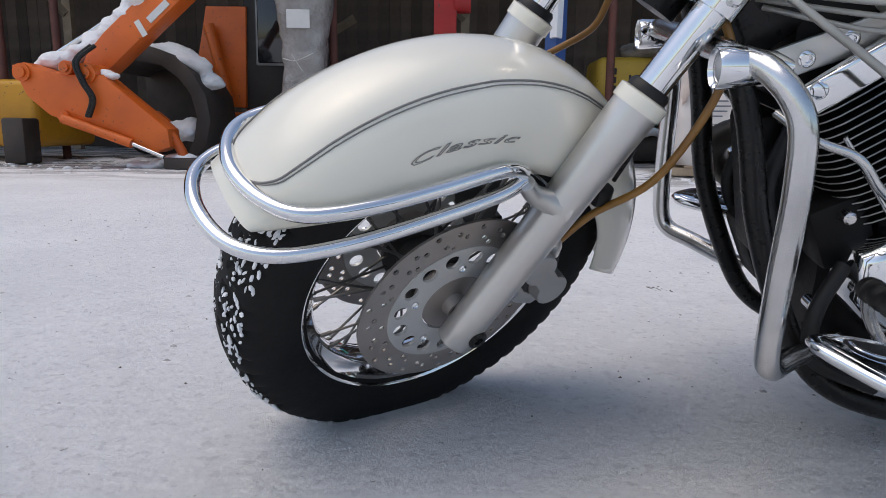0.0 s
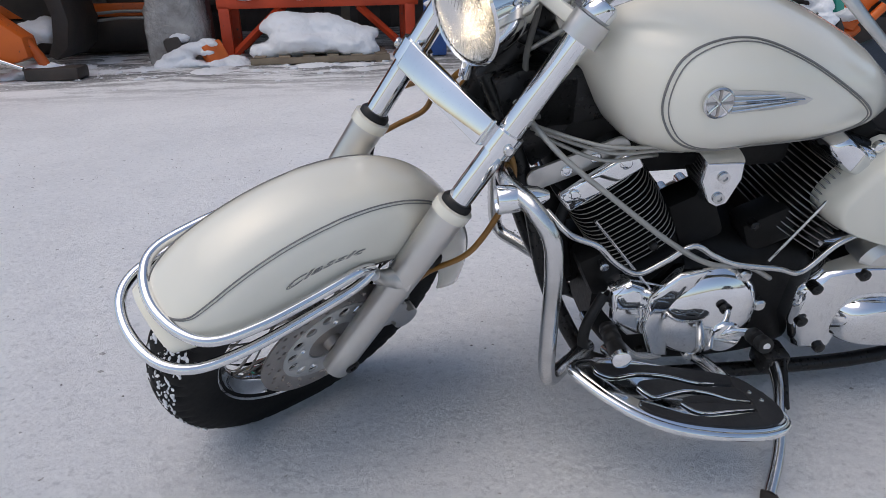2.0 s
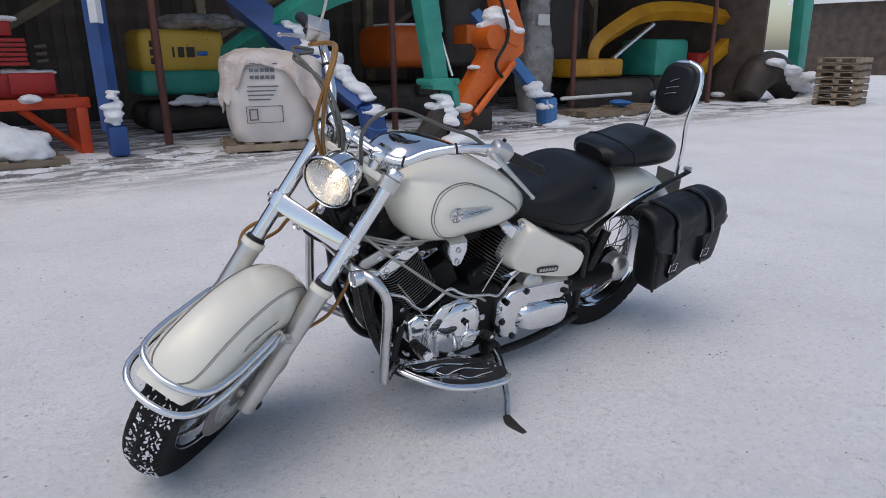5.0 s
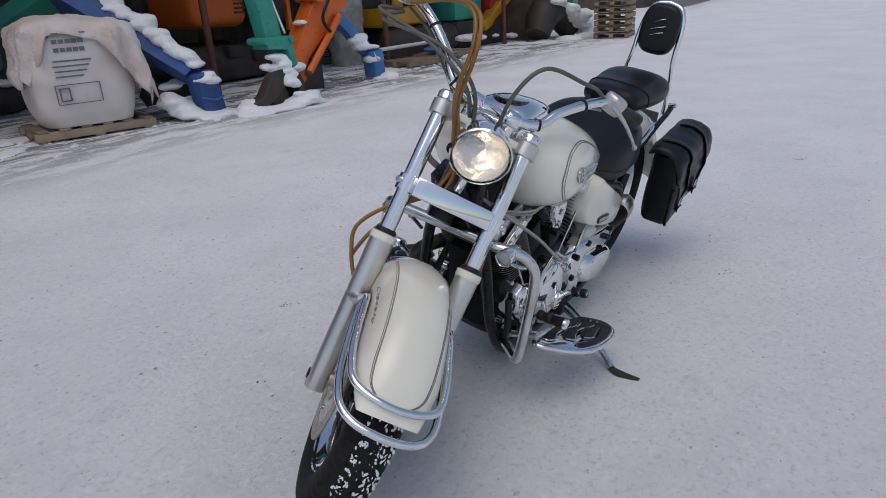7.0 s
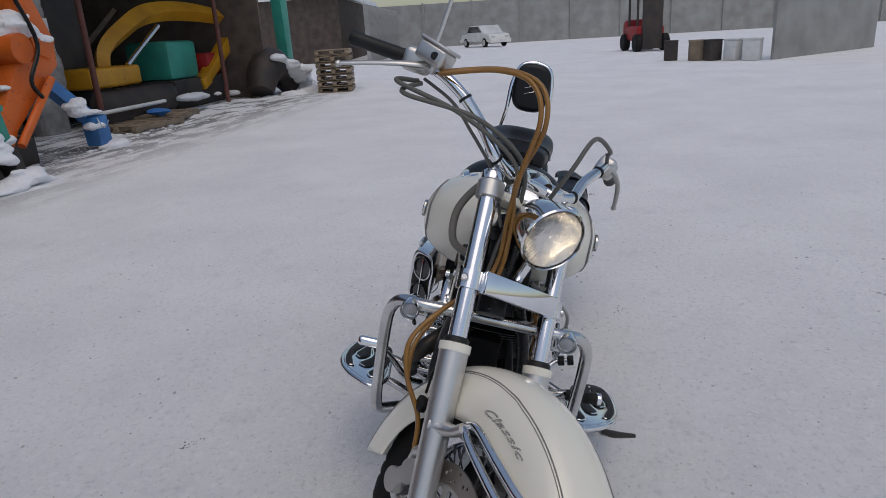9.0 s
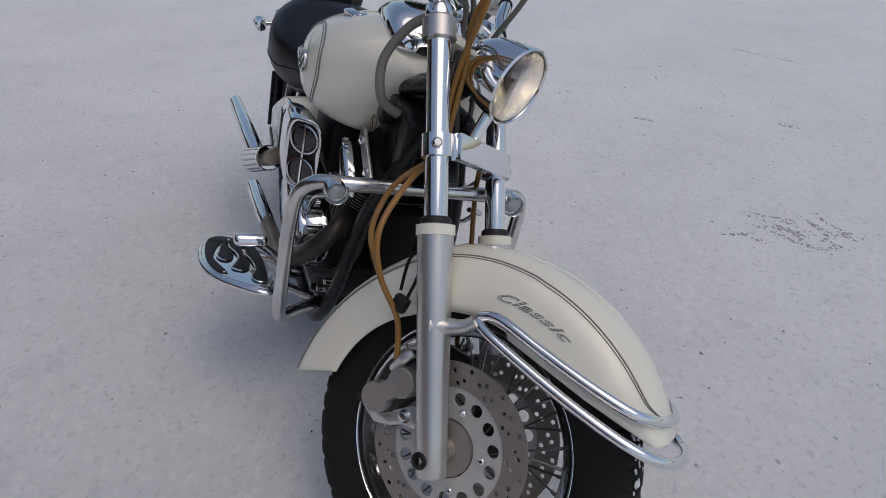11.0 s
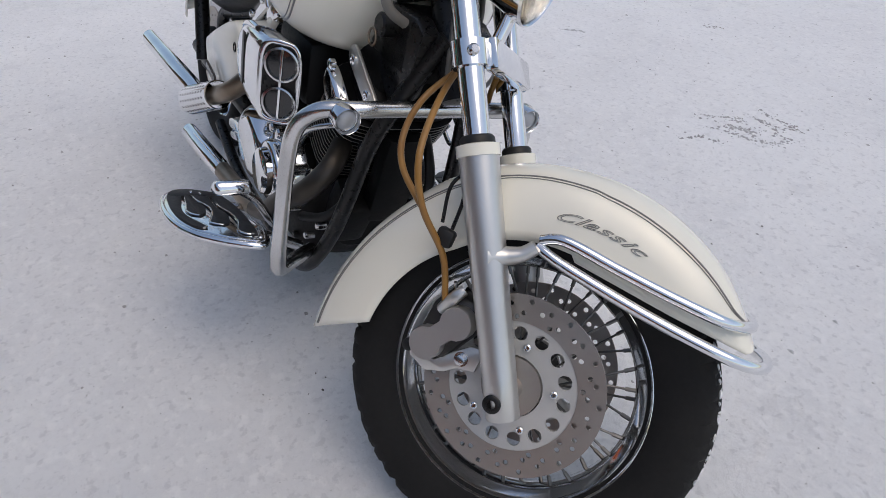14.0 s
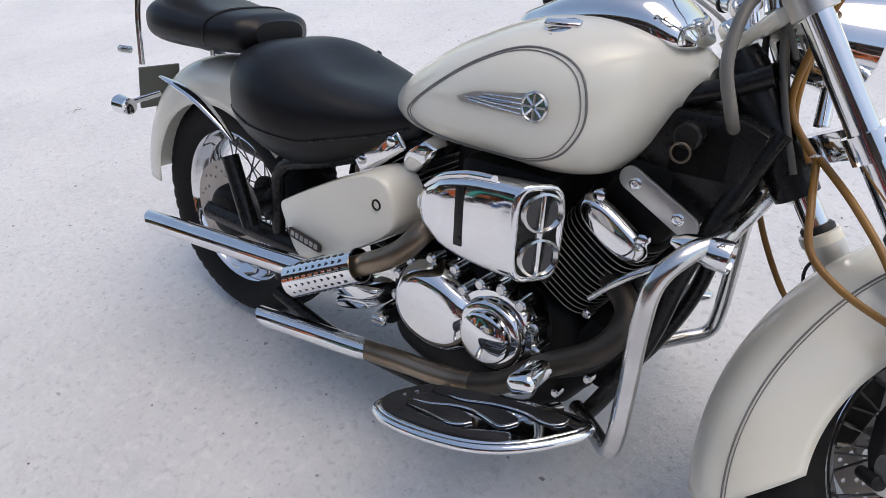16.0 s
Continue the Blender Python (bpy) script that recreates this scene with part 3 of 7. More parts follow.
UPPER = [(1.626, 0.108, 0.555), (1.66, 0.112, 0.572), (1.75, 0.114, 0.573), (1.835, 0.113, 0.575), (1.908, 0.1, 0.578), (1.943, 0.062, 0.581), (1.957, 0, 0.583)]
LOWER = [(1.626, 0.11, 0.544), (1.67, 0.118, 0.539), (1.78, 0.12, 0.535), (1.875, 0.118, 0.535), (1.948, 0.104, 0.537), (1.989, 0.066, 0.54), (2.003, 0, 0.543)]
for pts in (UPPER, LOWER):
    loop = pts + [(x, -y, z) for x, y, z in reversed(pts[:-1])]
    bar = front("guard_bar", rod(loop, 0.0092, 14, 8), CHROME, "chrome guard bar round the front fender")


# fork
def fork_leg(s):
    o = Vector((1.704, s * 0.1225, 0.287))
    ax = Vector((math.cos(RAKE), 0, math.sin(RAKE)))
    lower = front("fork_lower", turned([(-0.008, 0), (-0.008, 0.0255), (-0.005, 0.0272), (0.06, 0.0278), (0.2, 0.0292), (0.34, 0.0312), (0.4, 0.0322), (0.406, 0.0322)], o, LEG, 32), ALU, "satin aluminium lower fork leg")
    front("collar", turned([(0.404, 0.031), (0.404, 0.035), (0.422, 0.035), (0.424, 0.029), (0.424, 0.02), (0.404, 0.02)], o, LEG, 32, True), CREAM, "", lower)
    front("seal", turned([(0.422, 0.021), (0.422, 0.028), (0.432, 0.028), (0.437, 0.024), (0.437, 0.021)], o, LEG, 28, True), PLASTIC, "black rubber seal", lower)
    front("pinch_bolt", turned([(0, 0.0), (0, 0.015), (0.006, 0.015), (0.008, 0.0125), (0.008, 0.007), (0.003, 0.007), (0.003, 0)], o + LEG * 0.022 - ax * 0.008 + Vector((0, s * 0.0225, 0)), (0, s, 0), 20), BLACK, "", lower)
    root = o + LEG * 0.245
    bm = rod([root + ax * d + LEG * u + Vector((0, -s * 0.003 * k, 0)) for k, (d, u) in enumerate(((0.005, 0.004), (0.03, 0.002), (0.055, 0.003), (0.076, 0.012)))], [0.032, 0.019, 0.0155, 0.0145], 14, 4, flat=0.8)
    front("fender_bracket", bm, ALU, "", lower)
    front("fork_tube", turned([(0.4, 0.0), (0.4, 0.0212), (0.79, 0.0212), (0.795, 0.026), (0.812, 0.026), (0.818, 0.021), (0.82, 0.0)], o, LEG, 32), CHROME, "polished chrome fork tube")


both(fork_leg)
AX = Vector((math.cos(RAKE), 0, math.sin(RAKE)))


def on_leg(d, y, ahead=0.0):
    return Vector((1.704, y, 0.287)) + LEG * d + AX * ahead


lower_yoke = front("lower_yoke", boxed((0.022, 0.215, 0.05), Matrix.Translation(on_leg(0.562, 0, 0.03)) @ pose(0, 0, 0, 0, -33.55, 0), 0.003), CHROME, "polished lower fork yoke with a flat front face")
for s in (1, -1):
    front("clamp_ring", turned([(-0.02, 0.022), (-0.02, 0.029), (0.02, 0.029), (0.02, 0.022)], on_leg(0.562, s * 0.122), LEG, 28, True), CHROME, "", lower_yoke)
    front("clamp_bolt", turned([(0, 0), (0, 0.009), (0.008, 0.009), (0.011, 0.006), (0.011, 0)], on_leg(0.562, s * 0.146, 0.012), AX + Vector((0, s, 0)), 14), DULL_CHROME, "", lower_yoke)
    front("clamp_ring", turned([(-0.018, 0.022), (-0.018, 0.031), (0.018, 0.031), (0.018, 0.022)], on_leg(0.772, s * 0.122), LEG, 28, True), ALU, "", lower_yoke)
front("upper_yoke", boxed((0.05, 0.2, 0.024), Matrix.Translation(on_leg(0.772, 0, -0.012)) @ pose(0, 0, 0, 0, -33.55, 0), 0.008), CREAM, "cream painted upper fork yoke")
part("steering_head", turned([(0.62, 0.0), (0.62, 0.034), (0.69, 0.036), (0.83, 0.036), (0.86, 0.03), (0.86, 0)], HEAD + LEG * 0.2, LEG, 28), BLACK, bike, "black steering head of the frame")
front("lamp_bracket", rod([on_leg(0.6, 0, 0.01), on_leg(0.63, 0, 0.03), on_leg(0.66, 0, 0.05)], 0.012, 12, 4), CHROME, "")

# headlight
LAMP = Vector((1.405, 0, 0.917))
BEAM = Vector((1, 0, -0.06)).normalized()
head = front("headlight", turned([(-0.125, 0), (-0.122, 0.02), (-0.105, 0.045), (-0.07, 0.064), (-0.03, 0.073), (-0.006, 0.0765), (0.004, 0.0785), (0.008, 0.075), (0.004, 0.0715), (-0.008, 0.071), (-0.03, 0.069), (-0.07, 0.06), (-0.1, 0.04), (-0.115, 0)], LAMP, BEAM, 56), CHROME, "round chrome headlight, switched on")
front("reflector", turned([(-0.062, 0), (-0.06, 0.016), (-0.045, 0.042), (-0.02, 0.06), (0.0, 0.0695)], LAMP, BEAM, 48), REFLECTOR, "", head)
front("bulb", turned([(-0.055, 0), (-0.055, 0.009), (-0.03, 0.011), (-0.02, 0.008), (-0.018, 0)], LAMP, BEAM, 16), BULB, "lit warm bulb", head)
bm = turned([(0.0, 0.07), (0.004, 0.069), (0.010, 0.055), (0.0135, 0.03), (0.0145, 0.0), (0.0125, 0.0), (0.0115, 0.03), (0.008, 0.055), (0.002, 0.069)], LAMP, BEAM, 56)
lens = front("lens", bm, GLASS, "clear ribbed lamp glass", head)
lens.visible_shadow = False
for i in range(17):
    y = (i - 8) * 0.0075
    h = math.sqrt(max(0.0, 0.066 ** 2 - y * y))
    for seg in ((0.15, 0.95), (-0.95, -0.5)):
        q = [LAMP + BEAM * (0.0045 + 0.0085 * (1 - (y * y + (h * u) ** 2) / 0.0049)) + Vector((0, y, h * u)) for u in np.linspace(seg[0], seg[1], 5)]
        rib = front("lens_rib", rod(q, 0.0011, 6), GLASS, "", head)
        rib.visible_shadow = False

# handlebar and controls
BAR = [(1.055, 0.325, 1.086), (1.1, 0.28, 1.09), (1.15, 0.225, 1.072), (1.195, 0.165, 1.033), (1.238, 0.125, 0.995), (1.25, 0.07, 0.98), (1.25, 0, 0.978)]
loop = [(0.985, 0.413, 1.063)] + BAR
front("handlebar", rod(loop + [(x, -y, z) for x, y, z in reversed(loop[:-1])], 0.0135, 16, 6), CHROME, "wide chrome handlebar")
for s in (1, -1):
    riser = front("riser", turned([(-0.045, 0), (-0.045, 0.02), (0.01, 0.019), (0.012, 0)], (1.25, s * 0.055, 0.978), (-0.3, 0, 0.95), 20), CHROME, "chrome handlebar riser")
    front("bar_clamp", turned([(-0.019, 0.0), (-0.019, 0.023), (-0.015, 0.025), (0.015, 0.025), (0.019, 0.023), (0.019, 0.0)], (1.25, s * 0.055, 0.978), (0, 1, 0), 22), CHROME, "", riser)
    a, b = Vector((1.046, s * 0.335, 1.085)), Vector((0.951, s * 0.458, 1.053))
    d = (b - a).normalized()
    front("grip", turned([(0.02, 0.0), (0.02, 0.018), (0.03, 0.0165), (0.13, 0.0165), (0.153, 0.0185), (0.158, 0.015), (0.158, 0)], a, d, 24), PLASTIC, "black rubber grip")
    switch = front("switch_housing", boxed((0.066, 0.052, 0.056), Matrix.Translation(a - d * 0.01) @ d.to_track_quat("X", "Z").to_matrix().to_4x4(), 0.014, 3), ALU, "silver switch housing")
    front("switch_button", boxed((0.012, 0.012, 0.012), Matrix.Translation(a - d * 0.02 + Vector((-0.022, 0, 0.026))), 0.003), PLASTIC, "", switch)
    pivot = Vector((1.09, s * 0.332, 1.085))
    lever = front("lever", rod([Vector((1.08, s * 0.305, 1.093)), pivot, pivot + Vector((-0.012, s * 0.045, -0.022)), pivot + Vector((-0.044, s * 0.095, -0.055)), Vector((1.014, s * 0.473, 0.996))], [0.014, 0.0125, 0.0098, 0.0082, 0.0072], 12, 6, flat=0.6), ALU, "silver hand lever with a ball end")
    front("ball_end", turned([(-0.009, 0), (-0.006, 0.006), (0, 0.0088), (0.006, 0.006), (0.009, 0)], (1.012, s * 0.476, 0.993), (0, 0, 1), 16), ALU, "", lever)
    front("lever_perch", boxed((0.05, 0.03, 0.026), Matrix.Translation((1.078, s * 0.312, 1.092)) @ pose(0, 0, 0, 0, 10, s * -45), 0.008), ALU, "")
    for p, q in ((BAR[2], BAR[3]), (BAR[4], BAR[5])):
        o = Vector((p[0], s * p[1], p[2]))
        front("cable_tie", turned([(-0.003, 0.0136), (-0.003, 0.016), (0.003, 0.016), (0.003, 0.0136)], o, Vector(q) * 1 - Vector(p) if s > 0 else Vector((q[0] - p[0], p[1] - q[1], q[2] - p[2])), 16, True), PLASTIC, "")
master = front("brake_reservoir", boxed((0.075, 0.06, 0.042), Matrix.Translation((1.098, -0.315, 1.118)) @ pose(0, 0, 0, 0, 0, 35), 0.008, 3), ALU, "silver brake fluid reservoir")
front("sight_glass", turned([(0, 0), (0, 0.009), (0.005, 0.009), (0.006, 0)], (1.126, -0.331, 1.118), (0.82, -0.2, 0), 16), PLASTIC, "", master)
front("reservoir_lid", boxed((0.08, 0.064, 0.008), Matrix.Translation((1.098, -0.315, 1.142)) @ pose(0, 0, 0, 0, 0, 35), 0.003), ALU, "", master)
front("mirror_stem", rod([(1.08, -0.318, 1.12), (1.075, -0.323, 1.17), (1.065, -0.333, 1.24)], 0.0045, 10, 4), ALU, "thin upright mirror stem")

# hoses and cables
for name, mat, r, pts, frontal in (
    ("brake_hose", HOSE, 0.0058, [(1.135, -0.305, 1.090), (1.191, -0.215, 1.160), (1.265, -0.165, 1.175), (1.319, -0.135, 1.120), (1.336, -0.118, 1.005), (1.318, -0.07, 0.9), (1.318, -0.03, 0.81), (1.355, -0.05, 0.74)], True),
    ("brake_hose", HOSE, 0.0056, [(1.130, -0.302, 1.095), (1.200, -0.205, 1.170), (1.280, -0.15, 1.180), (1.330, -0.122, 1.110), (1.315, -0.1, 0.98), (1.322, -0.058, 0.9), (1.33, -0.02, 0.8), (1.36, -0.03, 0.73)], True),
    ("brake_hose", HOSE, 0.0056, [(1.362, -0.06, 0.735), (1.385, -0.135, 0.67), (1.417, -0.19, 0.59), (1.45, -0.17, 0.52), (1.5, -0.125, 0.46), (1.53, -0.11, 0.4), (1.54, -0.105, 0.375)], True),
    ("brake_hose", HOSE, 0.0056, [(1.362, -0.05, 0.735), (1.345, -0.1, 0.665), (1.348, -0.12, 0.6), (1.385, -0.15, 0.555), (1.45, -0.17, 0.52)], True),
    ("brake_hose", HOSE, 0.0056, [(1.38, 0.08, 0.75), (1.37, 0.15, 0.68), (1.44, 0.165, 0.54), (1.5, 0.12, 0.45), (1.55, 0.105, 0.385)], True),
    ("clutch_cable", CABLE, 0.0055, [(1.090, 0.29, 1.095), (1.130, 0.24, 1.120), (1.192, 0.184, 1.135), (1.274, 0.056, 1.144), (1.319, 0.01, 1.065), (1.285, 0.03, 0.93), (1.31, 0.06, 0.83), (1.3, 0.11, 0.75)], True),
    ("switch_cable", SILVER_CABLE, 0.004, [(1.070, 0.3, 1.060), (1.140, 0.225, 1.055), (1.222, 0.13, 0.980), (1.28, 0.09, 0.91), (1.3, 0.05, 0.85)], True),
    ("switch_cable", CABLE, 0.004, [(1.070, -0.3, 1.060), (1.130, -0.24, 1.050), (1.170, -0.19, 1.020), (1.235, -0.11, 0.960), (1.3, -0.06, 0.87)], True),
    ("throttle_cable", CABLE, 0.0055, [(1.090, -0.31, 1.050), (1.120, -0.35, 1.015), (1.200, -0.2, 1.050), (1.270, -0.085, 1.020), (1.285, -0.035, 0.93), (1.31, -0.028, 0.82), (1.33, -0.025, 0.72)], True),
    ("throttle_cable", CABLE, 0.0055, [(1.080, -0.315, 1.050), (1.105, -0.37, 1.030), (1.185, -0.23, 1.040), (1.265, -0.1, 1.010), (1.28, -0.045, 0.92), (1.305, -0.038, 0.81), (1.34, -0.035, 0.71)], True),
    ("clutch_cable", SILVER_CABLE, 0.005, [(1.29, 0.08, 0.75), (1.23, 0.16, 0.69), (1.14, 0.2, 0.62), (1.04, 0.215, 0.54), (0.95, 0.21, 0.48), (0.86, 0.19, 0.45), (0.8, 0.18, 0.41)], False),
    ("ignition_lead", SILVER_CABLE, 0.0035, [(1.26, 0.09, 0.71), (1.16, 0.16, 0.70), (1.06, 0.165, 0.695), (0.98, 0.12, 0.68)], False),
    ("ignition_lead", SILVER_CABLE, 0.0035, [(1.26, 0.08, 0.70), (1.15, 0.155, 0.685), (1.06, 0.15, 0.68), (1.0, 0.12, 0.66)], False),
    ("ignition_lead", SILVER_CABLE, 0.0035, [(1.25, 0.08, 0.69), (1.16, 0.15, 0.67), (1.08, 0.14, 0.665), (1.04, 0.11, 0.65)], False),
    ("vent_pipe", DULL_CHROME, 0.006, [(1.235, 0.14, 0.57), (1.205, 0.185, 0.548), (1.157, 0.2, 0.53), (1.12, 0.2, 0.49), (1.076, 0.2, 0.463), (1.03, 0.2, 0.485), (0.983, 0.2, 0.515), (0.94, 0.2, 0.49), (0.894, 0.2, 0.467), (0.8, 0.19, 0.44), (0.74, 0.18, 0.42), (0.68, 0.17, 0.47), (0.62, 0.16, 0.49)], False),
    ("throttle_hose", THICK_HOSE, 0.0095, [(1.275, -0.035, 0.985), (1.258, -0.085, 0.955), (1.258, -0.128, 0.885), (1.277, -0.125, 0.815), (1.275, -0.085, 0.785)], False),
    ("brake_pipe", DULL_CHROME, 0.006, [(1.27, -0.16, 0.6), (1.2, -0.2, 0.56), (1.14, -0.2, 0.5)], False),
):
    bm = rod(pts, r, 10, 8)
    front(name, bm, mat) if frontal else part(name, bm, mat, bike)
front("hose_joint", boxed((0.03, 0.02, 0.03), Matrix.Translation((1.492, -0.128, 0.488)), 0.006), PLASTIC, "black hose joint")
front("hose_joint", boxed((0.03, 0.02, 0.03), Matrix.Translation((1.49, 0.12, 0.485)), 0.006), PLASTIC, "black hose joint")
for s in (1, -1):
    front("hose_clip", rod([(1.474, s * 0.12, 0.505), (1.462, s * 0.126, 0.56), (1.472, s * 0.124, 0.585), (1.488, s * 0.12, 0.555), (1.494, s * 0.12, 0.5)], 0.0032, 8, 5), BLACK, "bent wire hose clip")


def caliper(s):
    """A two piston sliding caliper: dark inner half, pale double cover, bracket with bolts."""
    body = front("brake_caliper", bulge([(1.53, 0.412), (1.578, 0.418), (1.606, 0.4), (1.604, 0.365), (1.59, 0.335), (1.574, 0.3), (1.552, 0.284), (1.522, 0.29), (1.512, 0.33), (1.514, 0.38)], s * 0.07, s * 0.104, 4, 0.15), HUB_METAL, "brake caliper with a silver cover")
    upper, lower = Vector((1.572, 0.373)), Vector((1.539, 0.316))
    along = (upper - lower).normalized()
    turn = math.atan2(along.y, along.x)
    outline = []
    for c, start, r in ((upper, turn - 2.45, 0.0285), (lower, turn + math.pi - 2.45, 0.029)):
        outline += [(c.x + r * math.cos(start + 4.9 * i / 13), c.y + r * math.sin(start + 4.9 * i / 13)) for i in range(14)]
    front("piston_cover", bulge(outline, s * 0.096, s * 0.127, 6, 0.06), ALU, "", body)
    front("bleed_nipple", turned([(0, 0), (0, 0.006), (0.012, 0.006), (0.013, 0.003), (0.028, 0.003), (0.028, 0)], (1.545, s * 0.1, 0.405), (-0.3, s * 0.4, 0.8), 10), DULL_CHROME, "", body)
    front("hose_joint", rod([(1.535, s * 0.1, 0.375), (1.548, s * 0.115, 0.408), (1.556, s * 0.112, 0.425)], [0.012, 0.0105, 0.009], 12, 3), ALU, "", body)
    for cx, cz in ((1.592, 0.412), (1.601, 0.318)):
        front("caliper_bolt", turned([(0, 0), (0, 0.0125), (0.003, 0.0125), (0.003, 0.0085), (0.012, 0.0085), (0.013, 0.006), (0.013, 0)], (cx, s * 0.099, cz), (0, s, 0), 14), DULL_CHROME, "", body)
    front("slide_pin", turned([(-0.03, 0), (-0.03, 0.01), (0, 0.011), (0.014, 0.011), (0.016, 0.008), (0.016, 0)], (1.512, s * 0.098, 0.294), (0, s, 0), 14), PLASTIC, "black rubber pin boot", body)
    front("caliper_arm", plate([(1.506, 0.3), (1.52, 0.275), (1.553, 0.266), (1.584, 0.282), (1.602, 0.3), (1.63, 0.31), (1.63, 0.352), (1.605, 0.345), (1.584, 0.322), (1.56, 0.292), (1.53, 0.292)], s * 0.09, s * 0.101, "y", 0.003), ALU, "", body)


both(caliper)

# frame
for s in (1, -1):
    part("frame_rail", rod([(1.33, s * 0.03, 0.78), (1.285, s * 0.07, 0.66), (1.25, s * 0.1, 0.55), (1.222, s * 0.115, 0.42), (1.175, s * 0.12, 0.3), (1.11, s * 0.13, 0.19), (1.02, s * 0.13, 0.135), (0.9, s * 0.13, 0.12), (0.5, s * 0.13, 0.11), (0.22, s * 0.12, 0.15)], 0.0165, 14, 6), BLACK, bike, "black tubular frame rail")
    part("frame_rail", rod([(1.3, s * 0.03, 0.86), (1.2, s * 0.05, 0.82), (0.95, s * 0.06, 0.74), (0.72, s * 0.09, 0.66), (0.45, s * 0.13, 0.57), (0.3, s * 0.14, 0.52), (0.26, s * 0.13, 0.4), (0.24, s * 0.12, 0.2)], 0.017, 14, 6), BLACK, bike, "black tubular frame rail")
    part("swing_arm", rod([(0.5, s * 0.09, 0.3), (0.2, s * 0.115, 0.32), (-0.03, s * 0.118, 0.325)], 0.026, 14, 4), BLACK, bike, "black swing arm", m=Matrix.Translation((0, -0.015, 0)))
    part("down_tube_panel", plate([(1.325, 0.78), (1.285, 0.80), (1.15, 0.8), (1.1, 0.74), (1.17, 0.68), (1.25, 0.62), (1.29, 0.66)], s * 0.035, s * 0.075, "y", 0.008), BLACK, bike, "black neck cover")
    part("crash_bar", rod([(1.312, 0, 0.645), (1.312, s * 0.1, 0.645), (1.31, s * 0.17, 0.643), (1.285, s * 0.222, 0.632), (1.258, s * 0.252, 0.59), (1.25, s * 0.26, 0.52), (1.247, s * 0.26, 0.4), (1.242, s * 0.257, 0.305), (1.228, s * 0.246, 0.268), (1.19, s * 0.208, 0.256), (1.12, s * 0.14, 0.235)], 0.0155, 16, 6), DULL_CHROME, bike, "thick chrome crash bar")
    lamp = part("turn_signal", turned([(-0.075, 0), (-0.074, 0.007), (-0.055, 0.017), (-0.02, 0.0228), (0.008, 0.0242), (0.012, 0.023), (0.008, 0.0205), (0.002, 0.02), (0.002, 0)], (1.325, s * 0.193, 0.632), (1, 0, -0.03), 32), CHROME, bike, "bullet shaped chrome turn signal")
    part("lens", turned([(0.003, 0.0), (0.003, 0.0185), (0.007, 0.016), (0.01, 0.008), (0.0105, 0)], (1.325, s * 0.193, 0.632), (1, 0, -0.03), 28), SIGNAL_LENS, lamp, "clear signal lens")
part("radiator_box", boxed((0.05, 0.09, 0.22), Matrix.Translation((1.18, 0, 0.44)) @ pose(0, 0, 0, 0, 12, 0), 0.012), ENGINE, bike, "black regulator box between the frame rails")
part("tunnel_box", boxed((0.44, 0.16, 0.12), Matrix.Translation((0.985, 0, 0.652)), 0.02), ENGINE, bike, "black frame spine under the tank")
part("neck_box", boxed((0.13, 0.15, 0.12), Matrix.Translation((1.23, 0, 0.74)), 0.02), ENGINE, bike, "black ignition box under the tank")
key = part("ignition_switch", turned([(0, 0), (0, 0.022), (0.03, 0.022), (0.034, 0.018), (0.034, 0)], (1.215, -0.07, 0.765), (0, -1, 0), 24), BLACK, bike, "ignition switch with its key")
part("key_ring", rod([(1.213 + 0.015 * math.cos(i), -0.112, 0.742 + 0.015 * math.sin(i)) for i in np.linspace(0, 6.283, 18)[:-1]], 0.0022, 8, closed=True), PIPE, key, "brass key ring")


def strap(a, b, w, y0, y1):
    """A flat plate with round ends between two bolts."""
    a, b = Vector((a[0], a[1])), Vector((b[0], b[1]))
    t = math.atan2((b - a).y, (b - a).x)
    ring = [(b.x + w * math.cos(t + q), b.y + w * math.sin(t + q)) for q in np.linspace(-math.pi / 2, math.pi / 2, 9)]
    ring += [(a.x + w * math.cos(t + q), a.y + w * math.sin(t + q)) for q in np.linspace(math.pi / 2, 1.5 * math.pi, 9)]
    return plate(ring, min(y0, y1), max(y0, y1), "y", 0.002)


for s in (1, -1):
    for x, z in ((1.152, 0.656), (1.2, 0.632)) if s > 0 else ((1.153, 0.679), (1.23, 0.638)):
        part("strap_bolt", turned([(0, 0), (0, 0.0105), (0.006, 0.0105), (0.008, 0.008), (0.008, 0.005), (0.004, 0.004), (0.004, 0)], (x, s * 0.111, z), (0, s, 0), 16), CHROME, bike)
part("engine_strap", strap((1.142, 0.685), (1.243, 0.628), 0.02, -0.104, -0.112), ALU, bike, "aluminium engine bracket")
part("engine_strap", strap((1.11, 0.668), (1.248, 0.617), 0.02, 0.104, 0.112), ALU, bike, "aluminium engine bracket")

# engine
part("crankcase", Hull([(0.6, 0.2, 0.36, 0.07, 4, 0.5), (0.64, 0.15, 0.42, 0.11, 4, 0.5), (0.75, 0.13, 0.45, 0.135, 4, 0.5), (0.9, 0.13, 0.46, 0.14, 4, 0.5), (1.0, 0.14, 0.44, 0.13, 4, 0.5), (1.07, 0.18, 0.4, 0.105, 4, 0.5), (1.1, 0.22, 0.35, 0.07, 4, 0.5)]).mesh(24, 36), ENGINE, bike, "black engine crankcase")


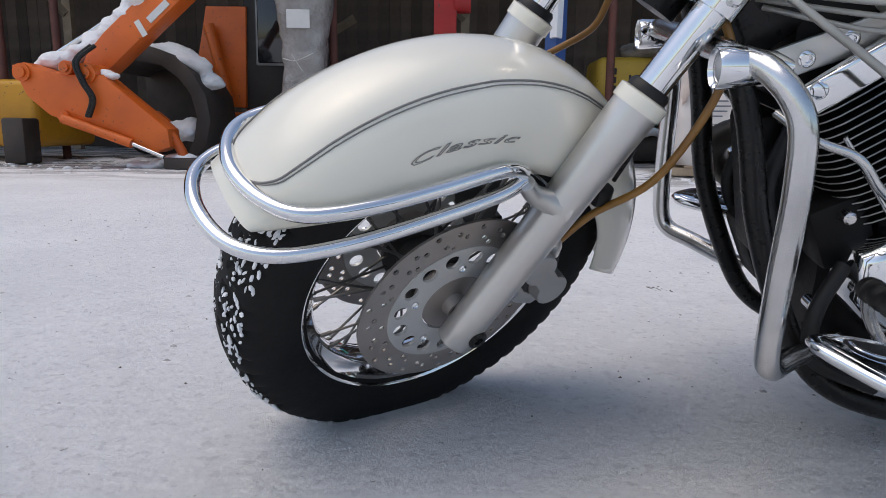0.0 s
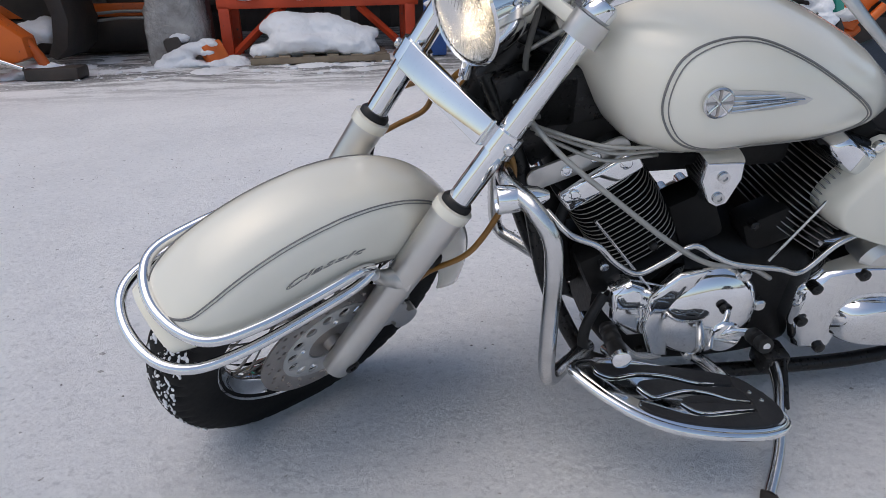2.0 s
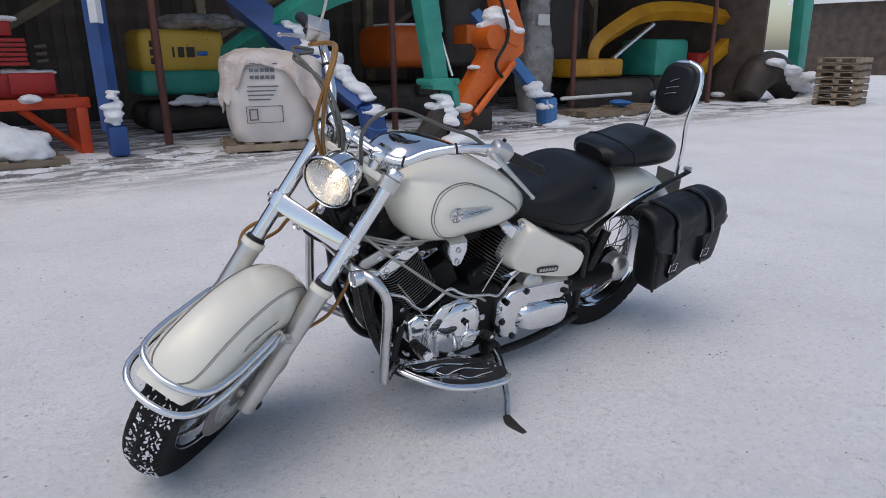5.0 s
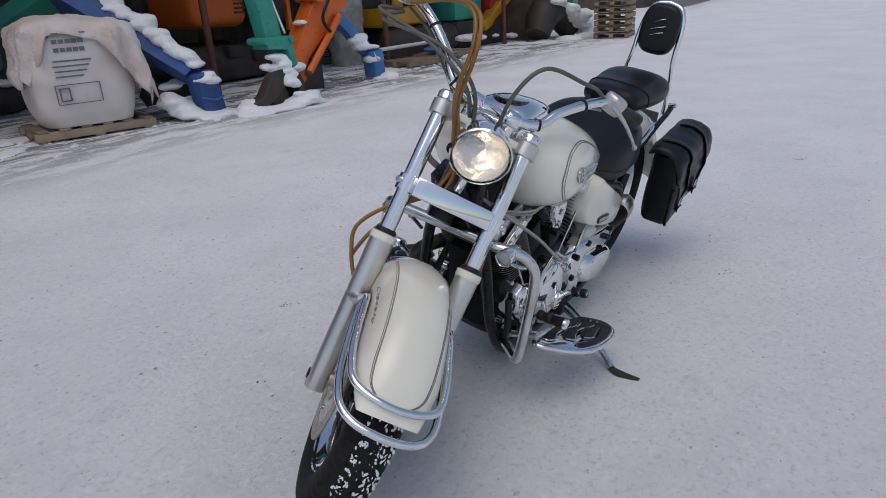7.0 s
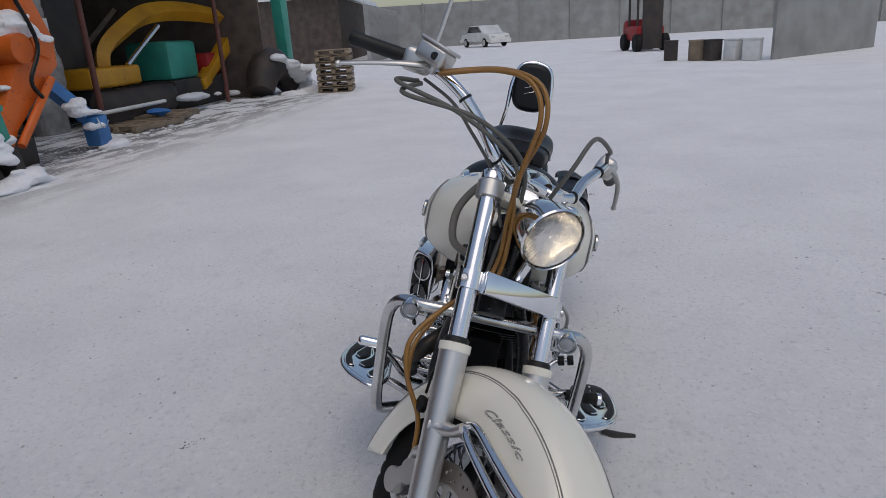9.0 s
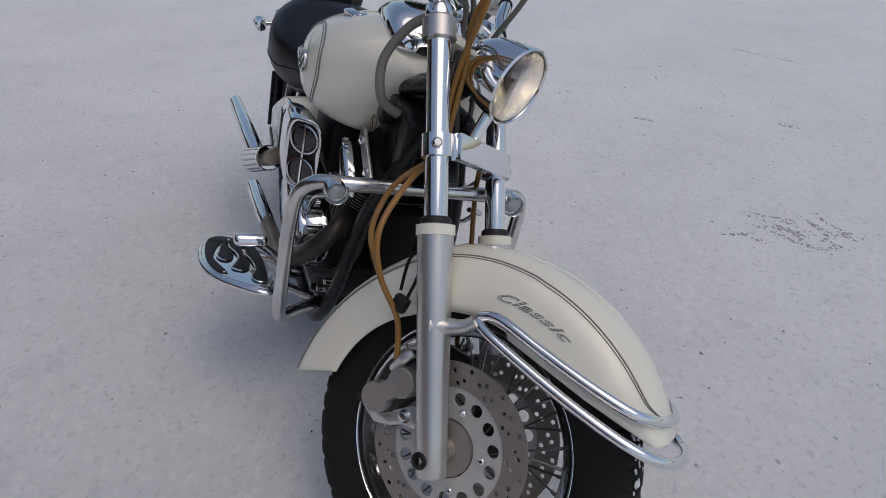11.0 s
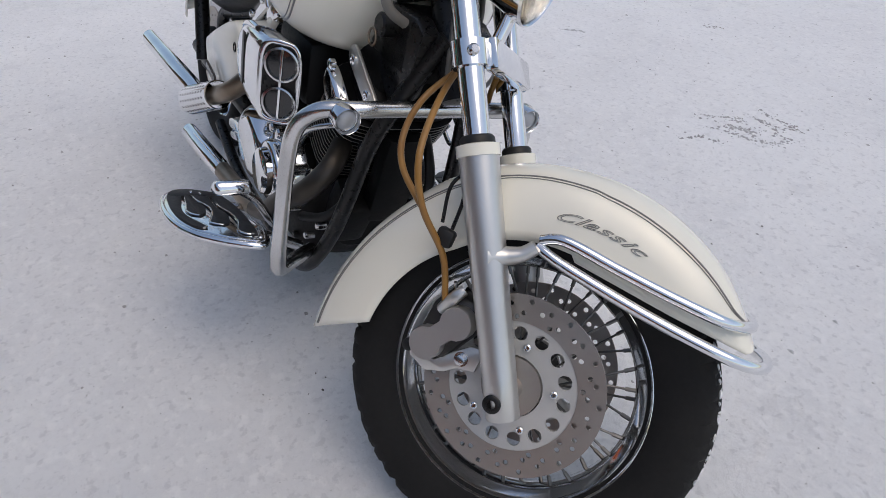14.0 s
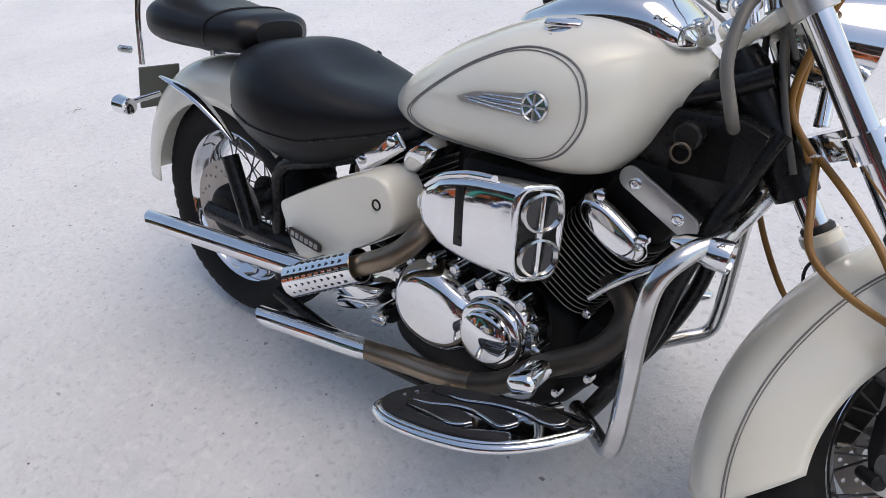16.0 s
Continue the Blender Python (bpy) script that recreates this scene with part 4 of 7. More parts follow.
def cylinder(sign, name_label):
    d = Vector((0.556 * sign, 0, 0.83)).normalized()
    side = Vector((d.z, 0, -d.x))
    base = Vector((0.875 + 0.076 * sign, 0, 0.333))
    m = Matrix.Translation(base) @ Matrix((side, Vector((0, 1, 0)), d)).transposed().to_4x4()
    core = part("cylinder", boxed((0.12, 0.17, 0.24), m @ Matrix.Translation((0, 0, 0.2)), 0.02), ENGINE, bike, name_label)
    ring = oval(0, 0, 0.083, 0.128, 28, 3.6)
    fin = part("cooling_fin", plate(ring, -0.0014, 0.0014, "z"), FIN, core, m=m @ Matrix.Translation((0, 0, 0.14)), smooth=30)
    edge = part("fin_rim", rod([(x, y, 0) for x, y in ring], 0.0011, 6, closed=True), FIN_EDGE, core, m=m @ Matrix.Translation((0, 0, 0.14)))
    for i in range(1, 17):
        again(fin, m @ Matrix.Translation((0, 0, 0.14 + 0.0116 * i)))
        again(edge, m @ Matrix.Translation((0, 0, 0.14 + 0.0116 * i)))
    part("cylinder_head", boxed((0.145, 0.19, 0.07), m @ Matrix.Translation((0, 0, 0.355)), 0.024, 3), ENGINE, core, "")
    for s in (1, -1):
        if s * sign > 0:
            bm = boxed((0.15, 0.02, 0.042), m @ Matrix.Translation((0, s * 0.128, 0.343)), 0.007, 3)
        else:
            bm = bulge(oval(0, 0, 0.074, 0.031, 28, 2.6), 0, s * 0.022, 5, 0.4)
            bmesh.ops.transform(bm, matrix=m @ Matrix.Translation((0.0, s * 0.12, 0.318)), verts=bm.verts)
        part("head_cover", bm, CHROME, core, "polished chrome head cover")
        for u in (-0.05, 0.05):
            part("head_bolt", turned([(0, 0), (0, 0.011), (0.01, 0.011), (0.013, 0.007), (0.013, 0)], m @ Vector((u, s * 0.131, 0.352)), (0, s, 0), 14), CHROME, core)
    part("push_rod_tube", rod([m @ Vector((0.03, 0.135, 0.08)), m @ Vector((0.045, 0.138, 0.28))], 0.0035, 10), DULL_CHROME, core)
    return core


cylinder(1, "black finned front engine cylinder")
cylinder(-1, "black finned rear engine cylinder")
part("rocker_cover", bulge(oval(0.69, 0.635, 0.062, 0.03, 24, 2.5, radians(38)), 0.06, 0.145, 5, 0.4), CHROME, bike, "chrome rocker cover")
part("rocker_cover", bulge(oval(0.715, 0.635, 0.06, 0.03, 24, 2.5, radians(38)), -0.06, -0.14, 5, 0.4), CHROME, bike, "chrome rocker cover")
horn = part("horn_cover", bulge([(0.908, 0.668), (0.986, 0.672), (0.99, 0.632), (0.965, 0.58), (0.945, 0.568), (0.925, 0.575), (0.905, 0.632)], 0.12, 0.175, 5, 0.2), CHROME, bike, "chrome shield shaped side cover")
for cz in (0.625, 0.585):
    part("cover_bolt", turned([(0, 0), (0, 0.01), (0.004, 0.01), (0.005, 0.005), (0.002, 0.004), (0.002, 0)], (0.946, 0.176, cz + 0.01), (0, 1, 0), 14), DULL_CHROME, horn)

for x, y, z, w, h in ((0.93, 0.07, 0.5, 0.09, 0.12), (0.99, 0.06, 0.42, 0.12, 0.1), (0.78, 0.08, 0.47, 0.1, 0.08), (1.1, 0.08, 0.4, 0.08, 0.1), (1.12, -0.06, 0.33, 0.1, 0.12)):
    part("engine_casting", boxed((w, 0.07, h), Matrix.Translation((x, y, z)) @ pose(0, 0, 0, 0, 25, 0), 0.014, 2), ENGINE, bike)
for x, z in ((1.02, 0.47), (1.11, 0.43), (0.83, 0.5), (1.0, 0.2), (1.07, 0.24), (1.13, 0.3)):
    for q in (1, -1):
        part("case_bolt", turned([(0, 0), (0, 0.009), (0.02, 0.009), (0.023, 0.006), (0.023, 0)], (x, q * 0.115, z), (0, q, 0), 12), DULL_CHROME if x > 1.05 else BLACK, bike)
for p in ([(1.1, 0.13, 0.36), (1.14, 0.16, 0.3), (1.12, 0.15, 0.22), (1.02, 0.14, 0.17)], [(1.17, 0.06, 0.55), (1.2, 0.08, 0.45), (1.17, 0.1, 0.35)], [(1.16, -0.07, 0.52), (1.19, -0.09, 0.42), (1.14, -0.12, 0.33), (1.05, -0.14, 0.28)]):
    part("oil_hose", rod(p, 0.011, 10, 6), PLASTIC, bike, "black oil hose")

# left covers
part("shaft_housing", rod([(0.46, 0.1, 0.325), (0.3, 0.108, 0.325), (0.08, 0.11, 0.322)], [0.05, 0.045, 0.04], 18, 4), ENGINE, bike, "black drive shaft housing")
gen = part("generator_cover", turned([(0.12, 0.0), (0.12, 0.112), (0.15, 0.112), (0.17, 0.105), (0.19, 0.088), (0.2, 0.06), (0.204, 0)], (0.905, 0, 0.325), (0, 1, 0), 48), CHROME, bike, "polished chrome generator cover")
part("cover_cap", turned([(0.198, 0), (0.198, 0.036), (0.208, 0.034), (0.21, 0.028), (0.21, 0)], (0.872, 0, 0.29), (0, 1, 0), 32), CHROME, gen)
part("cover_rib", plate([(0.92, 0.445), (0.98, 0.435), (1.03, 0.385), (1.035, 0.315), (1.005, 0.235), (0.965, 0.225), (0.98, 0.315), (0.955, 0.385)], 0.13, 0.185, "y", 0.012, 3), CHROME, gen)
for i in range(7):
    a = radians(20 + 51 * i)
    part("cover_bolt", turned([(0.15, 0), (0.15, 0.013), (0.176, 0.013), (0.18, 0.009), (0.18, 0)], (0.905 + 0.108 * math.cos(a), 0, 0.325 + 0.108 * math.sin(a)), (0, 1, 0), 14), DULL_CHROME, gen)
part("starter_cover", bulge([(1.0, 0.38), (1.06, 0.41), (1.1, 0.39), (1.1, 0.32), (1.05, 0.26), (1.0, 0.26)], 0.1, 0.165, 4, 0.3), CHROME, bike, "chrome starter cover")
drive = part("drive_cover", bulge([(0.715, 0.36), (0.68, 0.405), (0.6, 0.415), (0.42, 0.403), (0.36, 0.393), (0.345, 0.348), (0.38, 0.318), (0.6, 0.288), (0.62, 0.188), (0.68, 0.198), (0.72, 0.278)], 0.1, 0.175, 4, 0.12), CHROME, bike, "polished chrome final drive cover")
part("drive_pod", bulge(oval(0.49, 0.268, 0.148, 0.066, 32, 3.2, radians(6)), 0.11, 0.205, 6, 0.35), CHROME, drive, "long rounded chrome pod")
for cx, cz in ((0.69, 0.37), (0.6, 0.395), (0.375, 0.378), (0.385, 0.343), (0.63, 0.208), (0.695, 0.288)):
    part("cover_bolt", turned([(0.16, 0), (0.16, 0.012), (0.182, 0.012), (0.185, 0.008), (0.185, 0)], (cx, 0, cz), (0, 1, 0), 14), BLACK, drive)
part("drive_cap", turned([(0.1, 0), (0.1, 0.05), (0.15, 0.05), (0.165, 0.035), (0.168, 0)], (0.55, 0, 0.4), (0, 1, 0), 28), ALU, bike, "")
part("final_drive", turned([(0.07, 0), (0.07, 0.055), (0.12, 0.062), (0.14, 0.05), (0.15, 0.026), (0.151, 0)], REAR, (0, 1, 0), 36), ALU, bike, "silver shaft drive housing on the rear hub")
part("shift_lever", rod([(0.98, 0.17, 0.22), (1.05, 0.2, 0.26), (1.105, 0.215, 0.33), (1.135, 0.25, 0.385)], 0.008, 10, 4), DULL_CHROME, bike, "chrome gear shift lever")
peg = part("shift_peg", turned([(0, 0), (0, 0.015), (0.012, 0.016), (0.014, 0.0145), (0.026, 0.0145), (0.028, 0.016), (0.04, 0.016), (0.042, 0.0145), (0.054, 0.0145), (0.056, 0.016), (0.085, 0.016), (0.087, 0)], (1.137, 0.25, 0.385), (0.08, 1, 0.14), 16), PLASTIC, bike, "ribbed rubber gear shift peg")
part("peg_cap", turned([(0, 0), (0, 0.017), (0.008, 0.016), (0.011, 0.01), (0.011, 0)], (1.144, 0.336, 0.397), (0.08, 1, 0.14), 18), CHROME, peg, "chrome end cap")
part("brake_pedal", rod([(0.98, -0.17, 0.22), (1.05, -0.21, 0.27), (1.09, -0.26, 0.35), (1.105, -0.3, 0.385)], 0.009, 10, 4), DULL_CHROME, bike, "chrome brake pedal")
part("pedal_pad", boxed((0.05, 0.075, 0.03), Matrix.Translation((1.11, -0.318, 0.395)) @ pose(0, 0, 0, 0, -25, 0), 0.012, 3), CHROME, bike, "rounded chrome brake pedal pad")

# right covers
clutch = part("clutch_cover", bulge(oval(0.80, 0.345, 0.115, 0.098, 40, 2.2, radians(-12)), -0.12, -0.205, 7, 0.42), CHROME, bike, "polished chrome clutch cover")
small_cover = part("pump_cover", turned([(0.1, 0), (0.1, 0.095), (0.16, 0.093), (0.175, 0.086), (0.176, 0.074), (0.19, 0.072), (0.196, 0.066), (0.197, 0.055), (0.21, 0.053), (0.216, 0.045), (0.217, 0)], (0.945, 0, 0.345), (0, -1, 0), 44), CHROME, bike, "stepped round chrome cover")
for i in range(9):
    a = radians(-30 + 28 * i)
    part("cover_bolt", turned([(0.14, 0), (0.14, 0.012), (0.18, 0.012), (0.184, 0.008), (0.184, 0)], (0.945 + 0.098 * math.cos(a), 0, 0.345 + 0.098 * math.sin(a)), (0, -1, 0), 14), DULL_CHROME, small_cover)
for i in range(5):
    a = radians(70 + 30 * i)
    part("cover_bolt", turned([(0.13, 0), (0.13, 0.013), (0.165, 0.013), (0.17, 0.008), (0.17, 0)], (0.80 + 0.115 * math.cos(a), 0, 0.345 + 0.1 * math.sin(a)), (0, -1, 0), 14), DULL_CHROME, clutch)
def skewed(bm):
    """Turns the scoop's mouth outwards."""
    for v in bm.verts:
        v.co.x += 0.72 * (v.co.y + 0.031) * max(0.0, min(1.0, (v.co.x - 0.8) / 0.2))
    return bm


SCOOP = Matrix.Translation((-0.008, -0.217, -0.006)) @ Matrix.Translation((0.8, 0, 0)) @ Matrix.Diagonal((0.87, 0.82, 1, 1)) @ Matrix.Translation((-0.8, 0, 0))
cleaner = part("air_cleaner", skewed(Hull([(0.80, 0.575, 0.605, 0.012, 3, 0.5), (0.825, 0.548, 0.63, 0.028, 3.2, 0.5), (0.87, 0.525, 0.657, 0.037, 3.6, 0.5), (0.94, 0.513, 0.673, 0.041, 4, 0.5), (1.02, 0.51, 0.678, 0.042, 4.4, 0.5), (1.06, 0.51, 0.678, 0.041, 4.4, 0.5)]).mesh(28, 40)), CHROME, bike, "chrome scoop shaped air cleaner", m=SCOOP)
part("scoop_rim", skewed(rod([(1.061, y, z) for y, z in oval(0, 0.594, 0.039, 0.081, 32, 4)], 0.006, 10, closed=True)), CHROME, cleaner)
part("scoop_mouth", skewed(plate(oval(0, 0.594, 0.037, 0.079, 28, 4), 1.056, 1.063, "x")), BLACK, cleaner, "dark scoop mouth")
for cz in (0.634, 0.554):
    part("scoop_ring", skewed(turned([(0, 0.029), (0.004, 0.034), (0.01, 0.035), (0.012, 0.031), (0.006, 0.029)], (1.064, 0, cz), (1, 0, 0), 32, True)), DULL_CHROME, cleaner)
    part("scoop_disc", skewed(turned([(0.002, 0), (0.002, 0.029), (0.004, 0.029), (0.006, 0)], (1.064, 0, cz), (1, 0, 0), 28)), DARK_GLASS, cleaner)
part("mouth_bar", skewed(boxed((0.012, 0.005, 0.15), Matrix.Translation((1.068, 0, 0.594)), 0.002)), CHROME, cleaner)
part("cleaner_slot", skewed(plate([(0.925, 0.545), (0.945, 0.545), (0.945, 0.655), (0.925, 0.655)], -0.0405, -0.0435, "y", 0.0012)), BLACK, cleaner)
part("cleaner_ridge", skewed(rod([(0.82, -0.012, 0.627), (0.87, -0.022, 0.656), (0.94, -0.028, 0.674), (1.0, -0.03, 0.679)], [0.004, 0.007, 0.008, 0.006], 10, 4)), CHROME, cleaner)
# added black block: keeps the bright chrome from showing through the gap
part("air_box", boxed((0.2, 0.09, 0.14), Matrix.Translation((0.93, -0.11, 0.6)), 0.02), ENGINE, bike, "added black block that closes the gap behind the air cleaner")
part("carburettor", turned([(0, 0), (0, 0.04), (0.1, 0.035), (0.1, 0)], (0.93, -0.05, 0.6), (0, -1, 0), 24), ENGINE, bike, "black carburettor")

# exhaust
pivot = part("pivot_cover", bulge(oval(0.55, 0.285, 0.085, 0.021, 28, 2.6, radians(14)), -0.1, -0.165, 5, 0.3), CHROME, bike, "long chrome cover over the swing arm pivot")
part("pivot_rib", bulge(oval(0.545, 0.25, 0.075, 0.016, 28, 2.6, radians(16)), -0.1, -0.16, 5, 0.3), CHROME, pivot)
part("pivot_tip", bulge(oval(0.635, 0.245, 0.026, 0.022, 20, 2.2), -0.1, -0.172, 5, 0.4), CHROME, pivot)
part("exhaust_pipe", rod([(1.13, -0.1, 0.5), (1.19, -0.15, 0.47), (1.17, -0.19, 0.41), (1.07, -0.2, 0.335), (0.99, -0.205, 0.265), (0.93, -0.209, 0.238)], 0.0225, 18, 6), HEADER, bike, "sooty brown exhaust header pipe")
part("exhaust_pipe", rod([(0.93, -0.209, 0.238), (0.86, -0.211, 0.222), (0.76, -0.215, 0.212), (0.62, -0.22, 0.195)], 0.0228, 18, 6), PIPE, bike, "heat stained exhaust pipe")
part("exhaust_pipe", rod([(0.74, -0.1, 0.5), (0.78, -0.18, 0.515), (0.74, -0.222, 0.462), (0.652, -0.236, 0.412), (0.54, -0.252, 0.36)], 0.0235, 18, 6), PIPE, bike, "heat stained exhaust pipe")


def silencer(a, b, r, label):
    a, b = Vector(a), Vector(b)
    L = (b - a).length
    bm = turned([(0, 0.0), (0, r * 0.85), (0.03, r), (L - 0.03, r), (L, r), (L + 0.0005, r * 0.86), (L - 0.12, r * 0.84), (L - 0.12, 0)], a, b - a, 32)
    ax = (b - a).normalized()
    up = (Vector((0, 0, 1)) - ax * ax.z).normalized()
    for v in bm.verts:
        d = v.co - a
        if d.dot(ax) > L - 0.02:
            v.co += ax * d.dot(up) * 0.8
    return part("silencer", bm, CHROME, bike, label)


silencer((0.54, -0.252, 0.36), (-0.07, -0.28, 0.322), 0.026, "long chrome silencer with a slash cut end")
silencer((0.66, -0.22, 0.2), (0.31, -0.23, 0.155), 0.025, "short chrome silencer end")
d = (Vector((0.652, -0.236, 0.412)) - Vector((0.472, -0.262, 0.327))).normalized()
shield = part("heat_shield", turned([(0.0, 0.04), (0.2, 0.037), (0.2, 0.034), (0.0, 0.037)], (0.472, -0.262, 0.327), d, 40, True), CHROME, bike, "perforated chrome heat shield")
first = None
for i in range(9):
    for j in range(7):
        a = radians(-62 + 24 * j)
        u = Vector((0, -1, 0))
        w = d.cross(u).normalized()
        c = Vector((0.472, -0.262, 0.327)) + d * (0.022 + 0.0195 * i) + (0.0392 - 0.00135 * i * 0.2) * (math.cos(a) * u + math.sin(a) * w)
        nrm = (math.cos(a) * u + math.sin(a) * w)
        m = Matrix.Translation(c) @ Matrix((d, nrm.cross(d), nrm)).transposed().to_4x4()
        if first is None:
            first = part("slot", plate(oval(0, 0, 0.0075, 0.0036, 10), -0.002, 0.0006, "z"), BLACK, shield, m=m)
        else:
            again(first, m)


# heel end of the gear shift
heel = part("heel_lever", rod([(0.94, 0.17, 0.24), (0.89, 0.2, 0.29), (0.85, 0.232, 0.325), (0.845, 0.29, 0.342)], [0.009, 0.008, 0.008, 0.007], 12, 3), CHROME, bike, "chrome heel end of the gear shift lever")
for d in (0.252, 0.28):
    part("heel_rubber", turned([(-0.01, 0), (-0.01, 0.0145), (-0.007, 0.016), (0.007, 0.016), (0.01, 0.0145), (0.01, 0)], (0.846, d, 0.331 + (d - 0.25) * 0.29), (0, 1, 0.29), 14), PLASTIC, heel, "black rubber ring")

# footboards
def board_place(s):
    return Matrix.Translation((0.887, s * (0.031 if s > 0 else 0.022), 0.277 if s > 0 else 0.26)) @ pose(0, 0, 0, 0, -12.2, 0) @ Matrix.Diagonal((1.155, 1, 1, 1)) @ Matrix.Translation((-0.8855, 0, -0.276))



def footboard(s):
    out = [(1.165, 0.255), (1.14, 0.308), (1.09, 0.36), (1.03, 0.388), (0.95, 0.396), (0.88, 0.388), (0.842, 0.366), (0.84, 0.338), (0.87, 0.3), (0.92, 0.265), (1.02, 0.245), (1.1, 0.235)]
    ring = [(p.x, s * p.y) for p in curve([(x, y, 0) for x, y in out], 4, True)]
    board = part("footboard", plate(ring, 0.25, 0.272, "z", 0.007, 3), CHROME, bike, "chrome footboard with black flame pattern pads", m=board_place(s))
    part("board_edge", rod([(x, y, 0.262) for x, y in ring], 0.0085, 10, closed=True), CHROME, board)

    def at(u, v, z):
        return (1.165 - 0.325 * u, s * (0.249 + 0.137 * v), z)

    # black rubber lobes whose round heads point forward, with chrome tongues between them
    low_a = [(0.09, 0.1), (0.1, 0.21), (0.17, 0.28), (0.3, 0.19), (0.45, 0.19), (0.6, 0.28), (0.7, 0.27)]
    top_b = [(0.275, 0.4), (0.3, 0.32), (0.37, 0.27), (0.46, 0.26), (0.6, 0.34), (0.7, 0.33)]
    low_b = [(0.275, 0.42), (0.3, 0.52), (0.34, 0.58), (0.42, 0.51), (0.53, 0.43), (0.63, 0.45), (0.74, 0.54), (0.84, 0.56)]
    top_d = [(0.46, 0.65), (0.5, 0.55), (0.6, 0.5), (0.7, 0.55), (0.84, 0.61)]
    low_d = [(0.46, 0.66), (0.5, 0.76), (0.56, 0.8), (0.67, 0.75), (0.83, 0.69)]
    top_c = [(0.245, 0.74), (0.26, 0.67), (0.33, 0.72), (0.45, 0.83), (0.56, 0.86), (0.7, 0.81), (0.83, 0.74)]
    lobes = ([(0.12, 0.03), (0.5, 0.0), (0.8, 0.09), (0.9, 0.25)] + low_a[::-1],
             top_b + [(0.92, 0.33), (0.95, 0.5)] + low_b[::-1],
             top_d + [(0.95, 0.6), (0.95, 0.7)] + low_d[::-1],
             top_c + [(0.96, 0.74), (0.95, 0.84), (0.86, 0.95), (0.66, 1.0), (0.46, 0.97), (0.3, 0.86)],
             [(0.82, 0.13), (0.88, 0.2), (0.97, 0.5), (0.985, 0.72), (0.95, 0.86), (0.88, 0.93), (0.84, 0.8), (0.85, 0.6), (0.83, 0.4), (0.8, 0.3)])
    for k, lobe in enumerate(lobes):
        edge = curve([at(u, v, 0) for u, v in lobe], 3, True)
        part("pad", plate([(p.x, p.y) for p in edge], 0.2705, 0.2752 + 0.0005 * k, "z", 0.0016), GREY_PAD, board, "black rubber pad with a round headed flame shape")
    for way in (low_a, low_b, low_d, top_c[:4]):
        part("flame", rod([at(u, v, 0.2755) for u, v in way], [0.002] + [0.0026] * (len(way) - 2) + [0.001], 8, 4, flat=0.6), CHROME, board, "thin chrome flame line")
    for u, v in ((0.86, 0.42), (0.9, 0.55)):
        part("board_screw", turned([(0, 0), (0, 0.0045), (0.003, 0.004), (0.0035, 0)], at(u, v, 0.2765), (0, 0, 1), 12), CHROME, board)
    part("board_arm", rod([(1.05, s * 0.13, 0.2), (1.05, s * 0.22, 0.235), (1.05, s * 0.3, 0.252)], 0.012, 10, 4), DULL_CHROME, board)
    part("board_arm", rod([(0.88, s * 0.13, 0.2), (0.88, s * 0.22, 0.235), (0.88, s * 0.32, 0.252)], 0.012, 10, 4), DULL_CHROME, board)


both(footboard)
stand = part("side_stand", rod([(0.72, 0.16, 0.18), (0.742, 0.24, 0.172), (0.8, 0.36, 0.144), (0.858, 0.442, 0.122)], [0.014, 0.0125, 0.011, 0.011], 12, 5), DULL_CHROME, bike, "chrome side stand resting on the snow")
part("stand_foot", rod([(0.856, 0.435, 0.12), (0.868, 0.475, 0.122), (0.872, 0.54, 0.138)], [0.013, 0.022, 0.01], 12, 4, flat=0.28), STEEL, stand)
part("stand_spring", rod([(0.7, 0.17, 0.19), (0.755, 0.29, 0.165)], 0.009, 10), BLACK, stand)
part("stand_mount", boxed((0.06, 0.06, 0.05), Matrix.Translation((0.72, 0.16, 0.175)), 0.01), BLACK, stand)

# tank
TANK = Hull([(0.60, 0.70, 0.735, 0.05, 2.2, 0.45), (0.635, 0.685, 0.775, 0.11, 2.3, 0.45), (0.70, 0.672, 0.822, 0.162, 2.4, 0.45), (0.80, 0.664, 0.873, 0.201, 2.5, 0.45), (0.92, 0.664, 0.914, 0.227, 2.5, 0.45),
             (1.03, 0.66, 0.928, 0.236, 2.5, 0.45), (1.10, 0.675, 0.922, 0.216, 2.5, 0.48), (1.145, 0.72, 0.908, 0.172, 2.4, 0.52), (1.172, 0.768, 0.886, 0.118, 2.3, 0.52), (1.195, 0.805, 0.872, 0.078, 2.2, 0.5), (1.215, 0.835, 0.86, 0.045, 2.2, 0.5)])
tank = part("fuel_tank", TANK.mesh(48, 56), CREAM, bike, "glossy cream teardrop fuel tank with grey pinstripes")


